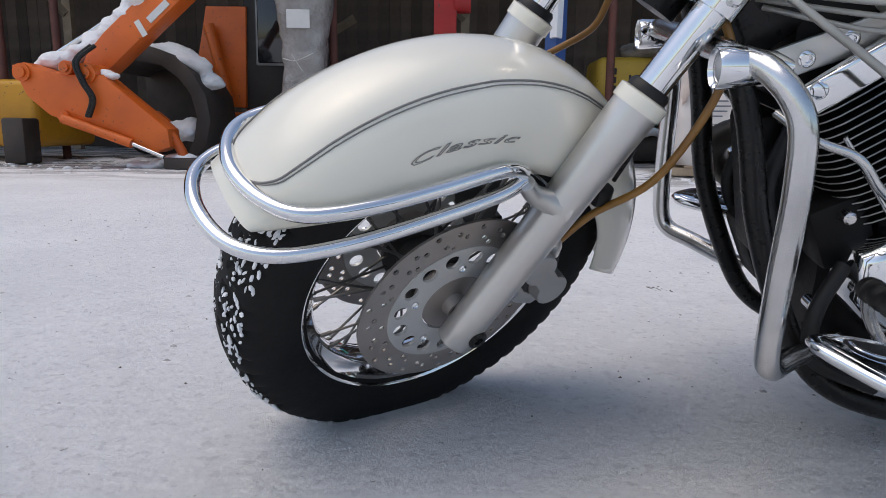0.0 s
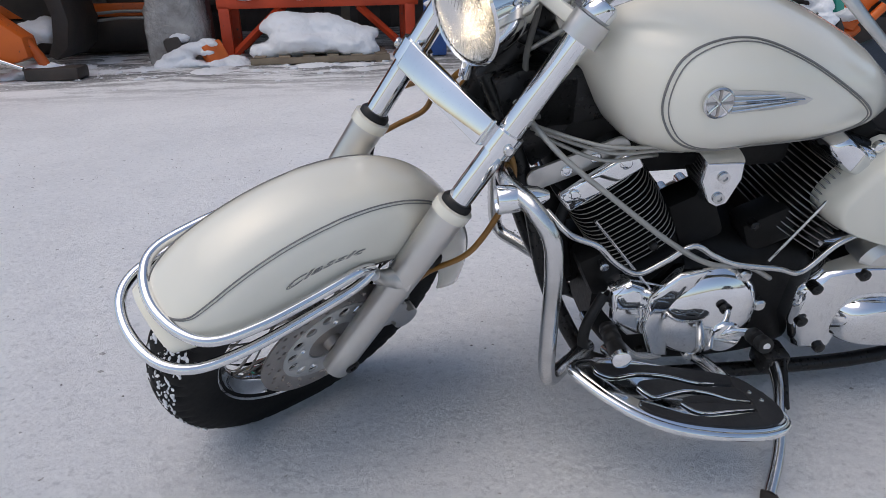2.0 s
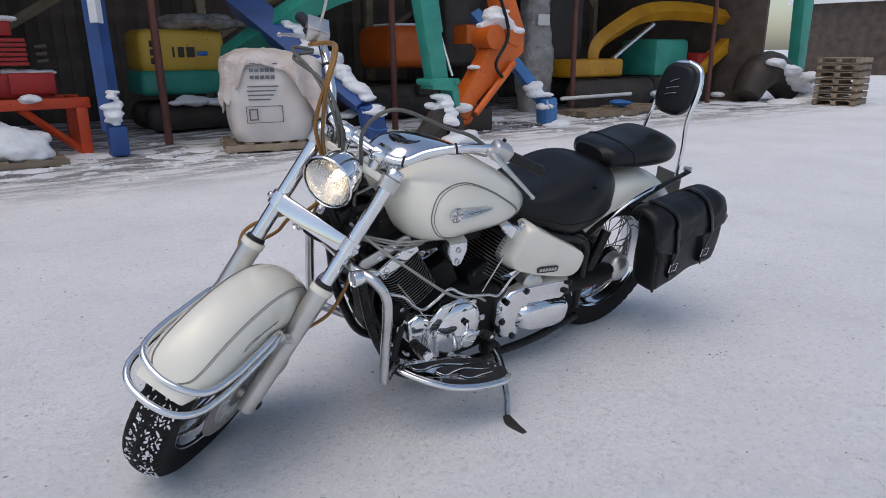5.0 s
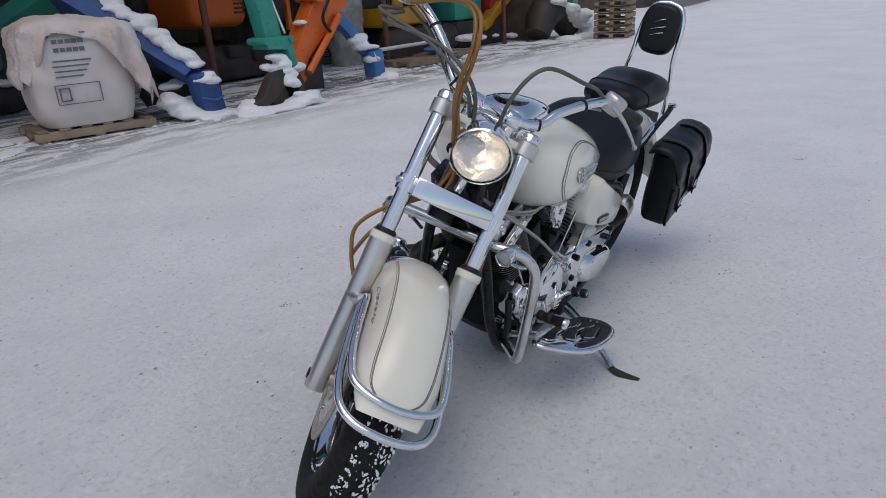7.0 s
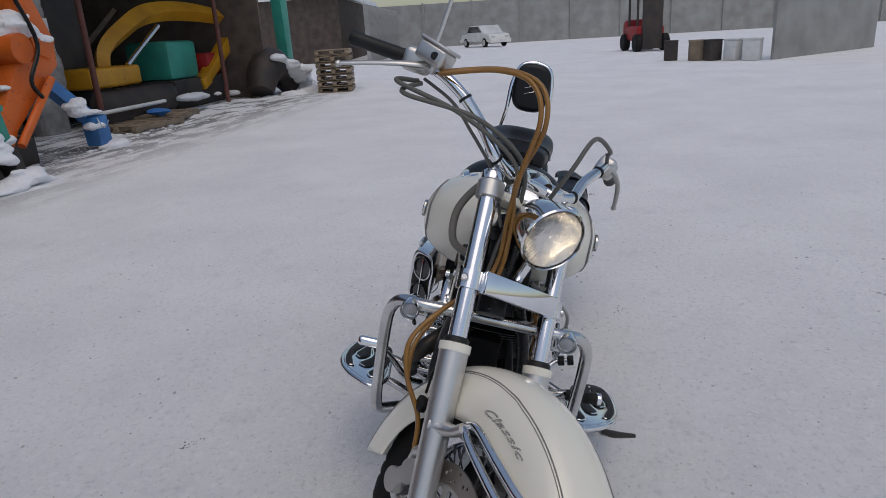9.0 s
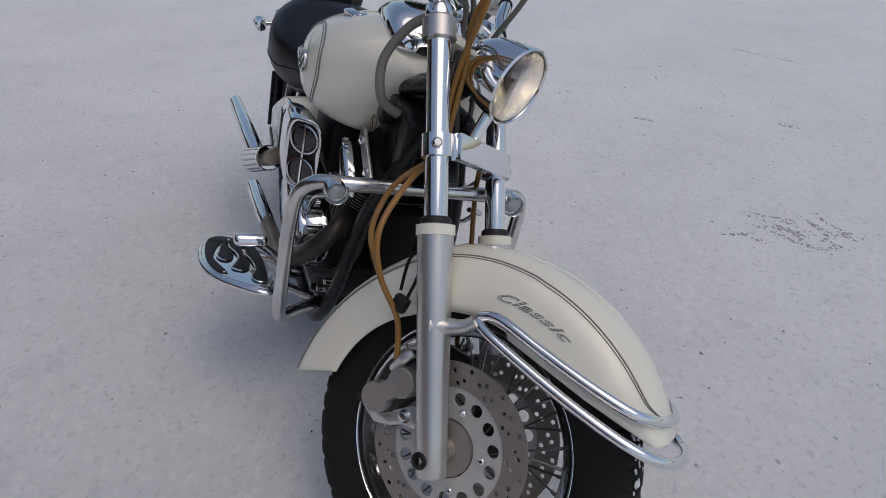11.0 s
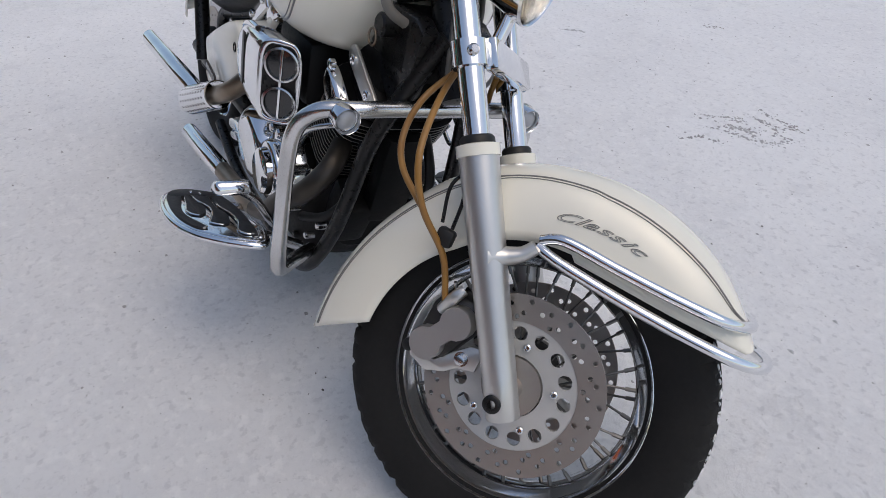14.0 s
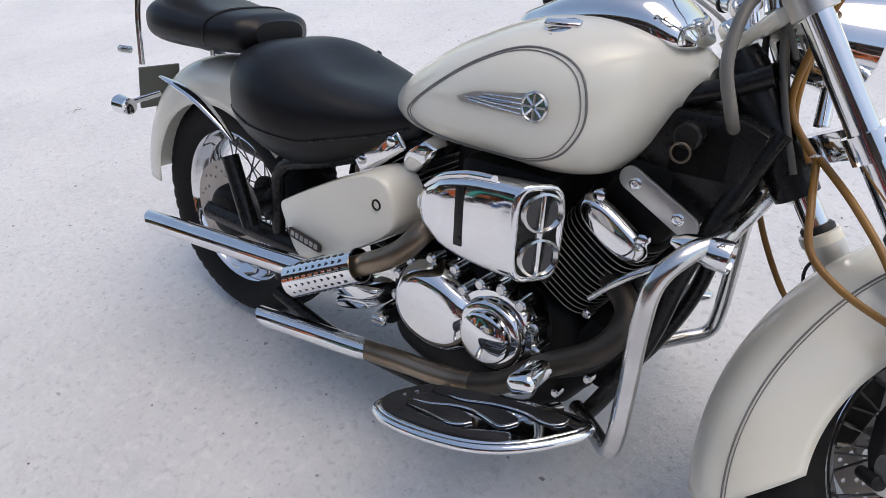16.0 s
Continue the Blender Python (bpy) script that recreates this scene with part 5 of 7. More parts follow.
def tank_trim(s):
    ring = [(1.1, 0.808), (1.082, 0.853), (1.035, 0.876), (0.965, 0.876), (0.885, 0.846), (0.8, 0.797), (0.73, 0.75), (0.715, 0.726), (0.75, 0.706), (0.85, 0.696), (0.965, 0.698), (1.052, 0.72), (1.092, 0.762)]
    for k, r in ((0, 0.0019), (0.045, 0.0011)):
        pts = [(0.92 + (x - 0.92) * (1 - k), 0, 0.78 + (z - 0.78) * (1 - k)) for x, z in ring]
        way = [TANK.side(p.x, p.z, s, 0.0005) for p in curve(pts, 6, True)]
        part("pinstripe", rod(way, r, 6, closed=True), STRIPE, tank)
    c = TANK.side(1.026, 0.799, s, 0)
    wing = [(1.016, 0.817), (0.966, 0.812), (0.906, 0.803), (0.866, 0.789), (0.878, 0.783), (0.934, 0.782), (1.006, 0.782)]
    bm = bmesh.new()
    a = [bm.verts.new(TANK.side(x, z, s, 0.0005)) for x, z in wing]
    b = [bm.verts.new(TANK.side(x, z, s, 0.005)) for x, z in wing]
    bm.faces.new(a[::-1])
    bm.faces.new(b)
    for i in range(len(a)):
        bm.faces.new((a[i], a[(i + 1) % len(a)], b[(i + 1) % len(a)], b[i]))
    badge = part("tank_emblem", bm, ALU, tank, "silver winged round emblem")
    for k in range(4):
        rib = [TANK.side(x, 0.786 + 0.0075 * k + (0.004 - 0.0045 * k) * (1.005 - x) / 0.13, s, 0.0058) for x in np.linspace(1.005, 0.895 + 0.012 * k, 6)]
        part("emblem_rib", rod(rib, 0.0013, 6), CHROME, badge)
    bar = [TANK.side(x, 0.792 + 0.007 * (x - 0.88) / 0.12, s, 0.0062) for x in np.linspace(0.885, 0.985, 6)]
    part("emblem_bar", rod(bar, 0.0028, 8, flat=0.4), DULL_CHROME, badge)
    nrm = (TANK.side(1.026, 0.799, s, 0.01) - c).normalized()
    part("emblem_disc", turned([(0.0, 0.0), (0, 0.0235), (0.005, 0.0235), (0.007, 0.021), (0.005, 0.019), (0.005, 0)], c, nrm, 36), DULL_CHROME, badge)
    u = Vector((1, 0, 0)) - nrm * nrm.x
    v = nrm.cross(u)
    for i in range(8):
        a = math.pi * i / 4
        q = (u * math.cos(a) + v * math.sin(a))
        part("emblem_ray", rod([c + nrm * 0.006 + q * 0.003, c + nrm * 0.006 + q * 0.02], 0.0018, 6), CHROME if i % 2 else DISC, badge)


both(tank_trim)
cap = part("fuel_cap", turned([(-0.01, 0), (-0.01, 0.03), (0.004, 0.036), (0.010, 0.036), (0.016, 0.03), (0.018, 0.012), (0.02, 0)], (1.008, -0.135, 0.893), (-0.05, -0.4, 1), 36), CHROME, tank, "chrome fuel cap")
part("cap_wing", boxed((0.06, 0.02, 0.012), Matrix.Translation((1.008, -0.143, 0.912)) @ pose(0, 0, 0, 21, 0, 12), 0.005), CHROME, cap)
CONSOLE = Hull([(0.83, 0.862, 0.888, 0.012, 2.2, 0.3), (0.87, 0.87, 0.918, 0.045, 2.4, 0.3), (0.95, 0.885, 0.948, 0.075, 2.6, 0.3), (1.04, 0.89, 0.966, 0.092, 2.8, 0.3), (1.12, 0.885, 0.962, 0.095, 2.8, 0.3), (1.17, 0.88, 0.93, 0.082, 2.6, 0.3), (1.185, 0.885, 0.905, 0.05, 2.2, 0.3)])
console = part("tank_console", CONSOLE.mesh(32, 40), CHROME, tank, "chrome instrument console on the tank")
part("speedometer", turned([(-0.004, 0.0), (-0.004, 0.052), (0.004, 0.052), (0.006, 0.047), (0.004, 0.044), (0.003, 0)], (1.07, 0, 0.962), (-0.12, 0, 1), 36), DARK_GLASS, console, "dark round speedometer")
for y in (0.028, -0.028):
    part("warning_lamp", turned([(0, 0), (0, 0.008), (0.004, 0.007), (0.005, 0)], (0.945, y, 0.935), (-0.3, y * 3, 1), 14), STEEL, console)

# seats
SEAT = Hull([(0.13, 0.66, 0.745, 0.08, 2.6, 0.6), (0.16, 0.61, 0.786, 0.14, 2.6, 0.5), (0.22, 0.572, 0.808, 0.184, 2.6, 0.48), (0.30, 0.548, 0.814, 0.205, 2.6, 0.48), (0.38, 0.54, 0.796, 0.207, 2.6, 0.5), (0.46, 0.555, 0.768, 0.192, 2.6, 0.55),
             (0.54, 0.582, 0.748, 0.16, 2.6, 0.6), (0.62, 0.61, 0.738, 0.122, 2.6, 0.62), (0.70, 0.65, 0.745, 0.09, 2.6, 0.6), (0.735, 0.69, 0.75, 0.05, 2.4, 0.6)])
bm = SEAT.mesh(56, 56)
for v in bm.verts:
    dip = math.exp(-((v.co.x - 0.42) / 0.13) ** 2 - (v.co.y / 0.1) ** 2)
    if v.co.z > 0.70:
        v.co.z -= 0.022 * dip
    v.co += Vector((0, 0, 0.004 * noise.noise(v.co * 9)))
seat = part("rider_seat", bm, LEATHER, bike, "wide black leather rider seat", m=Matrix.Translation((0, -0.026, -0.002)))
for s in (1, -1):
    edge = [SEAT.side(x, z, s, 0.0005) for x, z in zip(np.linspace(0.2, 0.68, 16), np.interp(np.linspace(0.2, 0.68, 16), [0.2, 0.3, 0.45, 0.6, 0.68], [0.665, 0.64, 0.63, 0.66, 0.685]))]
    part("seam", rod(edge, 0.0028, 8, 2), BLACK, seat)
part("seat_button", turned([(-0.004, 0), (-0.004, 0.009), (0.003, 0.007), (0.004, 0)], (0.33, 0.187, 0.765), (0, 1, 0.7), 14), LEATHER, seat)
PILLION = Hull([(-0.25, 0.79, 0.835, 0.06, 2.6, 0.5), (-0.23, 0.775, 0.864, 0.105, 2.7, 0.5), (-0.17, 0.765, 0.886, 0.138, 2.8, 0.5), (-0.1, 0.762, 0.885, 0.146, 2.8, 0.5), (0.0, 0.762, 0.872, 0.138, 2.8, 0.5), (0.1, 0.765, 0.868, 0.125, 2.8, 0.5), (0.155, 0.775, 0.862, 0.11, 2.8, 0.5), (0.185, 0.79, 0.848, 0.07, 2.6, 0.5)])
pillion = part("pillion_seat", PILLION.mesh(40, 44), LEATHER, bike, "black leather pillion seat", m=BEHIND)
part("seam", rod([PILLION.point(0.06, a) + Vector((0.02 * math.sin(a), 0, 0.0005)) for a in np.linspace(-0.5, math.pi + 0.5, 30)], 0.003, 8), BLACK, pillion)

# rear fender, struts, backrest
def rear_point(a, t):
    w = 0.112 - 0.012 * max(0.0, (radians(60) - a))
    top, lo = 0.417, 0.30 if a > radians(70) else 0.30 + 0.045 * (radians(70) - a)
    c, s = math.cos(t), math.sin(t)
    r = lo + (top - lo) * abs(s) ** (2 / 2.8)
    return REAR + Vector((r * math.cos(a), w * math.copysign(abs(c) ** (2 / 2.8), c), r * math.sin(a)))


bm = bmesh.new()
rows = [[bm.verts.new(rear_point(radians(40 + 136 * i / 44), math.pi * j / 32)) for j in range(33)] for i in range(45)]
for a, b in zip(rows, rows[1:]):
    for j in range(32):
        bm.faces.new((a[j], a[j + 1], b[j + 1], b[j]))
rear_fender = part("rear_fender", bm, CREAM, bike, "glossy cream painted rear fender")
sol = rear_fender.modifiers.new("thickness", "SOLIDIFY")
sol.thickness, sol.offset = 0.003, -1
for s in (1, -1):
    part("fender_strut", rod([(0.125, s * 0.118, 0.565), (0.08, s * 0.124, 0.605), (0.0, s * 0.126, 0.648), (-0.09, s * 0.126, 0.672), (-0.17, s * 0.122, 0.682)], [0.006, 0.015, 0.02, 0.016, 0.006], 14, 6, flat=0.45), CHROME, bike, "curved chrome fender strut", m=BEHIND)
    if s > 0:
        part("bag_rail", rod([(0.03, s * 0.138, 0.62), (-0.12, s * 0.138, 0.675), (-0.27, s * 0.134, 0.71), (-0.34, s * 0.125, 0.72)], 0.013, 10, 5, flat=0.5), BLACK, bike, "black steel carrier rail", m=BEHIND)
    part("sissy_bar", rod([(-0.275, s * 0.112, 0.70), (-0.27, s * 0.108, 0.82), (-0.272, s * 0.092, 0.93), (-0.3, s * 0.086, 1.05), (-0.315, s * 0.06, 1.13), (-0.32, 0, 1.15)], [0.0075, 0.0075, 0.0085, 0.012, 0.012, 0.012], 12, 6), CHROME, bike, "chrome backrest bar", m=BEHIND)
    if s < 0:
        part("rear_signal", turned([(-0.04, 0), (-0.03, 0.022), (0.02, 0.026), (0.024, 0.02), (0.025, 0)], (-0.3, s * 0.2, 0.582), (-1, 0, 0), 24), CHROME, bike, "chrome rear turn signal")
        part("signal_stalk", rod([(-0.3, s * 0.09, 0.6), (-0.295, s * 0.2, 0.584)], 0.008, 10), CHROME, bike)
    part("strut_bolt", turned([(0, 0), (0, 0.01), (0.03, 0.01), (0.034, 0.006), (0.034, 0)], (-0.31, s * 0.12, 0.735), (0, s, 0.2), 12), DULL_CHROME, bike, m=BEHIND)
    part("shock_absorber", rod([(0.13, s * 0.135, 0.53), (0.2, s * 0.14, 0.36)], 0.022, 16), BLACK, bike, "black rear shock absorber", m=BEHIND)
back = bmesh.new()
slab(back, oval(0, 1.045, 0.082, 0.105, 32, 3.0), -0.305, -0.245, "x", 0.022, 4)
bmesh.ops.transform(back, matrix=Matrix.Translation((-0.275, 0, 1.045)) @ pose(0, 0, 0, 0, -9, 0) @ Matrix.Translation((0.275, 0, -1.045)), verts=back.verts)
backrest = part("backrest", back, LEATHER, bike, "small black leather backrest pad", m=BEHIND)
for z, w in ((1.085, 0.02), (1.055, 0.03), (1.03, 0.026)):
    part("backrest_emblem", rod([(-0.242 - 0.16 * (z - 1.045), -w, z - 0.012), (-0.239 - 0.16 * (z - 1.045), 0, z), (-0.242 - 0.16 * (z - 1.045), w, z + 0.008)], 0.0022, 6, 4), DULL_CHROME, backrest)
part("number_plate", boxed((0.008, 0.13, 0.125), Matrix.Translation((-0.4, -0.03, 0.6)) @ pose(0, 0, 0, 0, 10, 0), 0.003), PLATE, bike, "grey green back of the number plate holder")

# side covers
SIDE = [(x + 0.018, z + 0.022) for x, z in ((0.602, 0.637), (0.645, 0.602), (0.69, 0.54), (0.69, 0.5), (0.646, 0.462), (0.499, 0.408), (0.36, 0.372), (0.305, 0.382), (0.284, 0.42), (0.297, 0.472), (0.455, 0.56), (0.555, 0.615))]
SIDE_RIGHT = [(0.352, 0.462), (0.368, 0.415), (0.392, 0.36), (0.43, 0.338), (0.53, 0.378), (0.62, 0.425), (0.715, 0.49), (0.724, 0.54), (0.702, 0.592), (0.64, 0.603), (0.5, 0.545), (0.385, 0.487)]


def side_cover(s):
    ring = [(p.x, p.z) for p in curve([(x, 0, z) for x, z in (SIDE if s > 0 else SIDE_RIGHT)], 3, True)]
    cover = part("side_cover", bulge(ring, s * (0.1 if s > 0 else 0.12), s * (0.175 if s > 0 else 0.205), 7, 0.13 if s > 0 else 0.09, 2.2), CREAM, bike, "cream painted side cover")
    part("cover_screw", turned([(0, 0), (0, 0.012), (0.004, 0.012), (0.005, 0.009), (0.001, 0.008), (0.001, 0)], (0.345, s * 0.168, 0.452) if s > 0 else (0.668, s * 0.203, 0.54), (0, s, 0), 18), BLACK, cover)
    c = Vector((0.515, 0.1765, 0.468)) if s > 0 else Vector((0.448, -0.2065, 0.4))
    bm = bmesh.new()
    slab(bm, oval(0, 0, 0.055, 0.013, 24, 5), 0, 0.004, "z", 0.0015)
    m = Matrix.Translation(c) @ pose(0, 0, 0, 90 if s < 0 else -90, 0, 0) @ pose(0, 0, 0, 0, 0, -8 if s < 0 else -8)
    part("maker_badge", bm, STEEL, cover, "small silver and black maker badge", m=m)
    for i in range(6):
        part("badge_mark", boxed((0.011, 0.0125, 0.003), m @ Matrix.Translation(((i - 2.5) * 0.0155, 0, 0.0045)), 0.001), ALU, cover)


both(side_cover)


# saddlebag on the left
FLAP_X = [-0.372, -0.357, -0.3, -0.228, -0.134, -0.085, -0.055, -0.01, 0.04, 0.075, 0.092]
FLAP_TOP = [0.655, 0.68, 0.698, 0.693, 0.682, 0.676, 0.672, 0.668, 0.662, 0.655, 0.63]
FLAP_HEM = [0.585, 0.575, 0.552, 0.533, 0.538, 0.515, 0.484, 0.48, 0.498, 0.512, 0.54]


def over_bag(x, k, out=0.0):
    """A point of the flap; k: 0 on the inner edge, 1 at the hem."""
    top, hem = float(np.interp(x, FLAP_X, FLAP_TOP)), float(np.interp(x, FLAP_X, FLAP_HEM))
    ys = [0.165, 0.2, 0.245, 0.285, 0.304, 0.312, 0.316]
    zs = [top - 0.012, top, top - 0.002, top - 0.02, top - 0.05, (top - 0.05) * 0.5 + hem * 0.5, hem]
    ks = [0.0, 0.12, 0.27, 0.42, 0.52, 0.76, 1.0]
    ends = min(1.0, (x + 0.375) / 0.04, (0.095 - x) / 0.03)
    y = float(np.interp(k, ks, ys))
    y = 0.165 + (y - 0.165) * (0.9 + 0.1 * ends) + out
    z = float(np.interp(k, ks, zs)) + out * max(0.0, 1 - k * 2)
    lump = noise.noise(Vector((x * 9, k * 3, 2))) * 0.008 + noise.noise(Vector((x * 26, k * 7, 5))) * 0.003
    return Vector((x - 0.012 * k, y + lump, z + lump * 0.5))


def saddlebag():
    side = [(0.06, 0.61), (-0.06, 0.64), (-0.27, 0.67), (-0.335, 0.61), (-0.38, 0.5), (-0.376, 0.4), (-0.33, 0.372), (-0.2, 0.345), (-0.08, 0.308), (-0.014, 0.296), (0.008, 0.36), (0.03, 0.5)]
    ring = [(p.x, p.z) for p in curve([(x, 0, z) for x, z in side], 3, True)]
    bm = plate(ring, 0.17, 0.296, "y", 0.03, 4)
    bmesh.ops.triangulate(bm, faces=[f for f in bm.faces if len(f.verts) > 4])
    for v in bm.verts:
        v.co += Vector((0.008 * noise.noise(v.co * 7 + Vector((5, 0, 0))), 0.016 * noise.noise(v.co * 8), 0.008 * noise.noise(v.co * 6)))
        v.co.y += 0.03 * max(0.0, 0.5 - v.co.z) * (v.co.y - 0.165) / 0.12
    bag = part("saddlebag", bm, LEATHER, bike, "black leather saddlebag with a wide flap and buckled straps")
    bm = bmesh.new()
    xs = list(np.linspace(-0.372, 0.092, 40))
    rows = [[bm.verts.new(over_bag(x, k / 22)) for k in range(23)] for x in xs]
    for a, b in zip(rows, rows[1:]):
        for k in range(22):
            bm.faces.new((a[k], b[k], b[k + 1], a[k + 1]))
    flap = part("flap", bm, LEATHER, bag, "wide arched leather flap", smooth=60)
    thick = flap.modifiers.new("thickness", "SOLIDIFY")
    thick.thickness, thick.offset = 0.006, -1
    for x0, x1, low in ((0.012, -0.05, 0.4), (-0.195, -0.25, 0.43)):
        way = [over_bag(x0 + (x1 - x0) * k, k, 0.005) for k in np.linspace(0.05, 0.98, 14)]
        end = way[-1]
        way += [Vector((end.x - 0.006, 0.312, (end.z + low) / 2)), Vector((end.x - 0.012, 0.308, low)), Vector((end.x - 0.018, 0.306, low - 0.045))]
        strap = part("strap", rod(way, 0.0165, 10, 2, flat=0.22), LEATHER, bag, "narrow leather strap")
        part("buckle", rod([(end.x - 0.03, 0.314, low + 0.03), (end.x + 0.014, 0.314, low + 0.03), (end.x + 0.01, 0.311, low - 0.005), (end.x - 0.034, 0.311, low - 0.005)], 0.003, 8, closed=True), CHROME, strap, "small chrome buckle")
        part("strap_keeper", rod([(end.x - 0.034, 0.313, low - 0.02), (end.x + 0.008, 0.313, low - 0.018)], 0.0045, 8), BLACK, strap)
    part("gusset", rod([(-0.012, 0.29, 0.3), (0.012, 0.292, 0.37), (0.035, 0.292, 0.48)], 0.006, 8, 4), BLACK, bag)


saddlebag()

# ---- ground ----
def spread(lo, hi, step, far):
    near = list(np.arange(lo, hi + 1e-6, step))
    out, d = [], step
    x = hi
    while x < far:
        d *= 1.22
        x += d
        out.append(x)
    out2, d, x = [], step, lo
    while x > -far:
        d *= 1.22
        x -= d
        out2.append(x)
    return out2[::-1] + near + out


def ground_height(x, y):
    v = Vector((x, y, 0))
    near = min(1.0, max(0.0, (-y - 2.6) / 2.5)) * (1 if -16 < x < 14 else 0.3)
    h = 0.0025 * noise.noise(v * 5) + 0.0015 * noise.noise(v * 17)
    h += near * (0.018 * noise.noise(v * 2.2) + 0.02 * max(0.0, noise.noise(Vector((x * 0.9, y * 3.5, 3)))))
    return h - 0.003


xs, ys = spread(-1.5, 3.2, 0.045, 900), spread(-1.6, 2.4, 0.045, 900)
verts = [(x, y, ground_height(x, y)) for y in ys for x in xs]
nx = len(xs)
faces = [(j * nx + i, j * nx + i + 1, (j + 1) * nx + i + 1, (j + 1) * nx + i) for j in range(len(ys) - 1) for i in range(nx - 1)]
me = bpy.data.meshes.new("ground")
me.from_pydata(verts, [], faces)
me.materials.append(SNOW)
me.polygons.foreach_set("use_smooth", [True] * len(me.polygons))
tagged(new("ground", me), "packed grey white snow with scattered dirt", "ground", kind="structure")

# ---- the shed and the machines parked along it ----
def bar(a, b, w, h=None):
    """A square bar from a to b."""
    return rod([a, b], w * 0.7071, 4, flat=(h or w) / w)


LUMP = bmesh.new()
bmesh.ops.create_icosphere(LUMP, subdivisions=2, radius=1)
LUMP_V = [v.co.copy() for v in LUMP.verts]
LUMP_F = [tuple(v.index for v in f.verts) for f in LUMP.faces]
LUMP.free()


def snowy(bm_points, r, seed, flat=0.46):
    """Lumps of snow that run into each other along some points."""
    rn = random.Random(seed)
    bm = bmesh.new()
    pts = [Vector(p) for p in bm_points]
    lumps = []
    for a, b in zip(pts, pts[1:] + pts[-1:]):
        gap = (b - a).length
        n = max(1, int(gap / (0.28 * r))) if gap < 5 * r else 2
        for k in range(n):
            p = a.lerp(b, k / n) + Vector((rn.gauss(0, 0.3), rn.gauss(0, 0.3), rn.gauss(-0.15, 0.1))) * r
            lumps.append((p, r * rn.uniform(0.5, 1.15)))
    for p, q in lumps:
        sx, sy, sz = q * rn.uniform(0.9, 1.4), q * rn.uniform(0.9, 1.3), q * flat * rn.uniform(0.7, 1.1)
        ball = [bm.verts.new((p.x + v.x * sx, p.y + v.y * sy, p.z + v.z * sz)) for v in LUMP_V]
        for f in LUMP_F:
            bm.faces.new([ball[i] for i in f])
    return bm


def snow_part(name, bm, parent, r, label=""):
    """One crusted lump of snow, grown together from its pieces."""
    ob = part(name, bm, LOOSE_SNOW, parent, label)
    grown = ob.modifiers.new("grown", "REMESH")
    grown.mode, grown.voxel_size, grown.use_smooth_shade = "VOXEL", max(0.012, r * 0.12), True
    soft = ob.modifiers.new("settled", "SMOOTH")
    soft.factor, soft.iterations = 0.7, 16
    bump = bpy.data.textures.new("crust", "CLOUDS")
    bump.noise_scale, bump.noise_depth = r * 0.3, 4
    rough = ob.modifiers.new("rough", "DISPLACE")
    rough.texture, rough.strength, rough.mid_level = bump, r * 0.2, 0.45
    return ob


shed = thing("shed", upright(0, 0), "long open fronted shed of dark planks and rusty posts", "shed", kind="structure")
# sheet added behind the planks to stop sky light between them
part("back_sheet", boxed((26, 0.02, 4.5), pose(-0.2, -11.66, 2.2)), DARK_WOOD, shed)
plank = part("plank", boxed((0.196, 0.03, 5.2), None), DARK_WOOD, shed, m=pose(-13.0, -11.6, 1.8))
k = 1
while -13.0 + 0.2 * k < 12.6:
    again(plank, pose(-13.0 + 0.2 * k, -11.6 + 0.012 * math.sin(k * 7), 1.8))
    k += 1
for x in (-13.1, 12.7):
    part("end_wall", boxed((0.08, 5.2, 4.4), pose(x, -9.1, 2.2)), DARK_WOOD, shed)
# roof is out of view; its height sets how much skylight gets in
part("roof", boxed((26.2, 5.6, 0.08), pose(-0.2, -9.1, 4.42, -4, 0, 0)), DARK_WOOD, shed, "unseen board roof that shades the shed")
for x, y in ((-0.12, -7.34), (-3.41, -6.95), (-7.59, -7.17), (-11.78, -6.95), (3.29, -7.35), (6.75, -7.3), (7.4, -7.2)):
    part("post", turned([(-0.05, 0), (-0.05, 0.05), (4.45, 0.05), (4.45, 0)], (x, y, 0), (0.01, 0.0, 1), 12), RUST, shed, "rusty steel post")
for i in range(8):
    x = -11.5 + 3.3 * i
    part("timber_post", boxed((0.14, 0.12, 3.5), pose(x, -10.2, 1.75)), WOOD, shed)
    part("brace", bar((x, -10.15, 2.2), (x + 1.2, -10.15, 3.5), 0.11), WOOD, shed)
    part("brace", bar((x, -10.15, 1.3), (x - 1.5, -10.15, 2.2), 0.1), WOOD, shed)


def pallet(name, m, label, stack=1, group="wooden pallets"):
    t = thing(name, m, label, "pallet", group)
    board = None
    for k in range(stack):
        z = 0.145 * k
        for y in (-0.36, 0, 0.36):
            mm = pose(0, y, z + 0.06)
            if board is None:
                board = part("stringer", boxed((1.2, 0.1, 0.08), None, 0.006), WOOD, t, m=mm)
            else:
                again(board, mm)
        for i in range(6):
            again_m = pose(-0.52 + 0.208 * i, 0, z + 0.111) @ pose(0, 0, 0, 0, 0, 90) @ Matrix.Diagonal((0.68, 1.0, 0.25, 1))
            again(board, again_m)
        for i in (-0.52, 0.0, 0.52):
            again(board, pose(i, 0, z + 0.0105) @ pose(0, 0, 0, 0, 0, 90) @ Matrix.Diagonal((0.68, 1.0, 0.25, 1)))
    return t


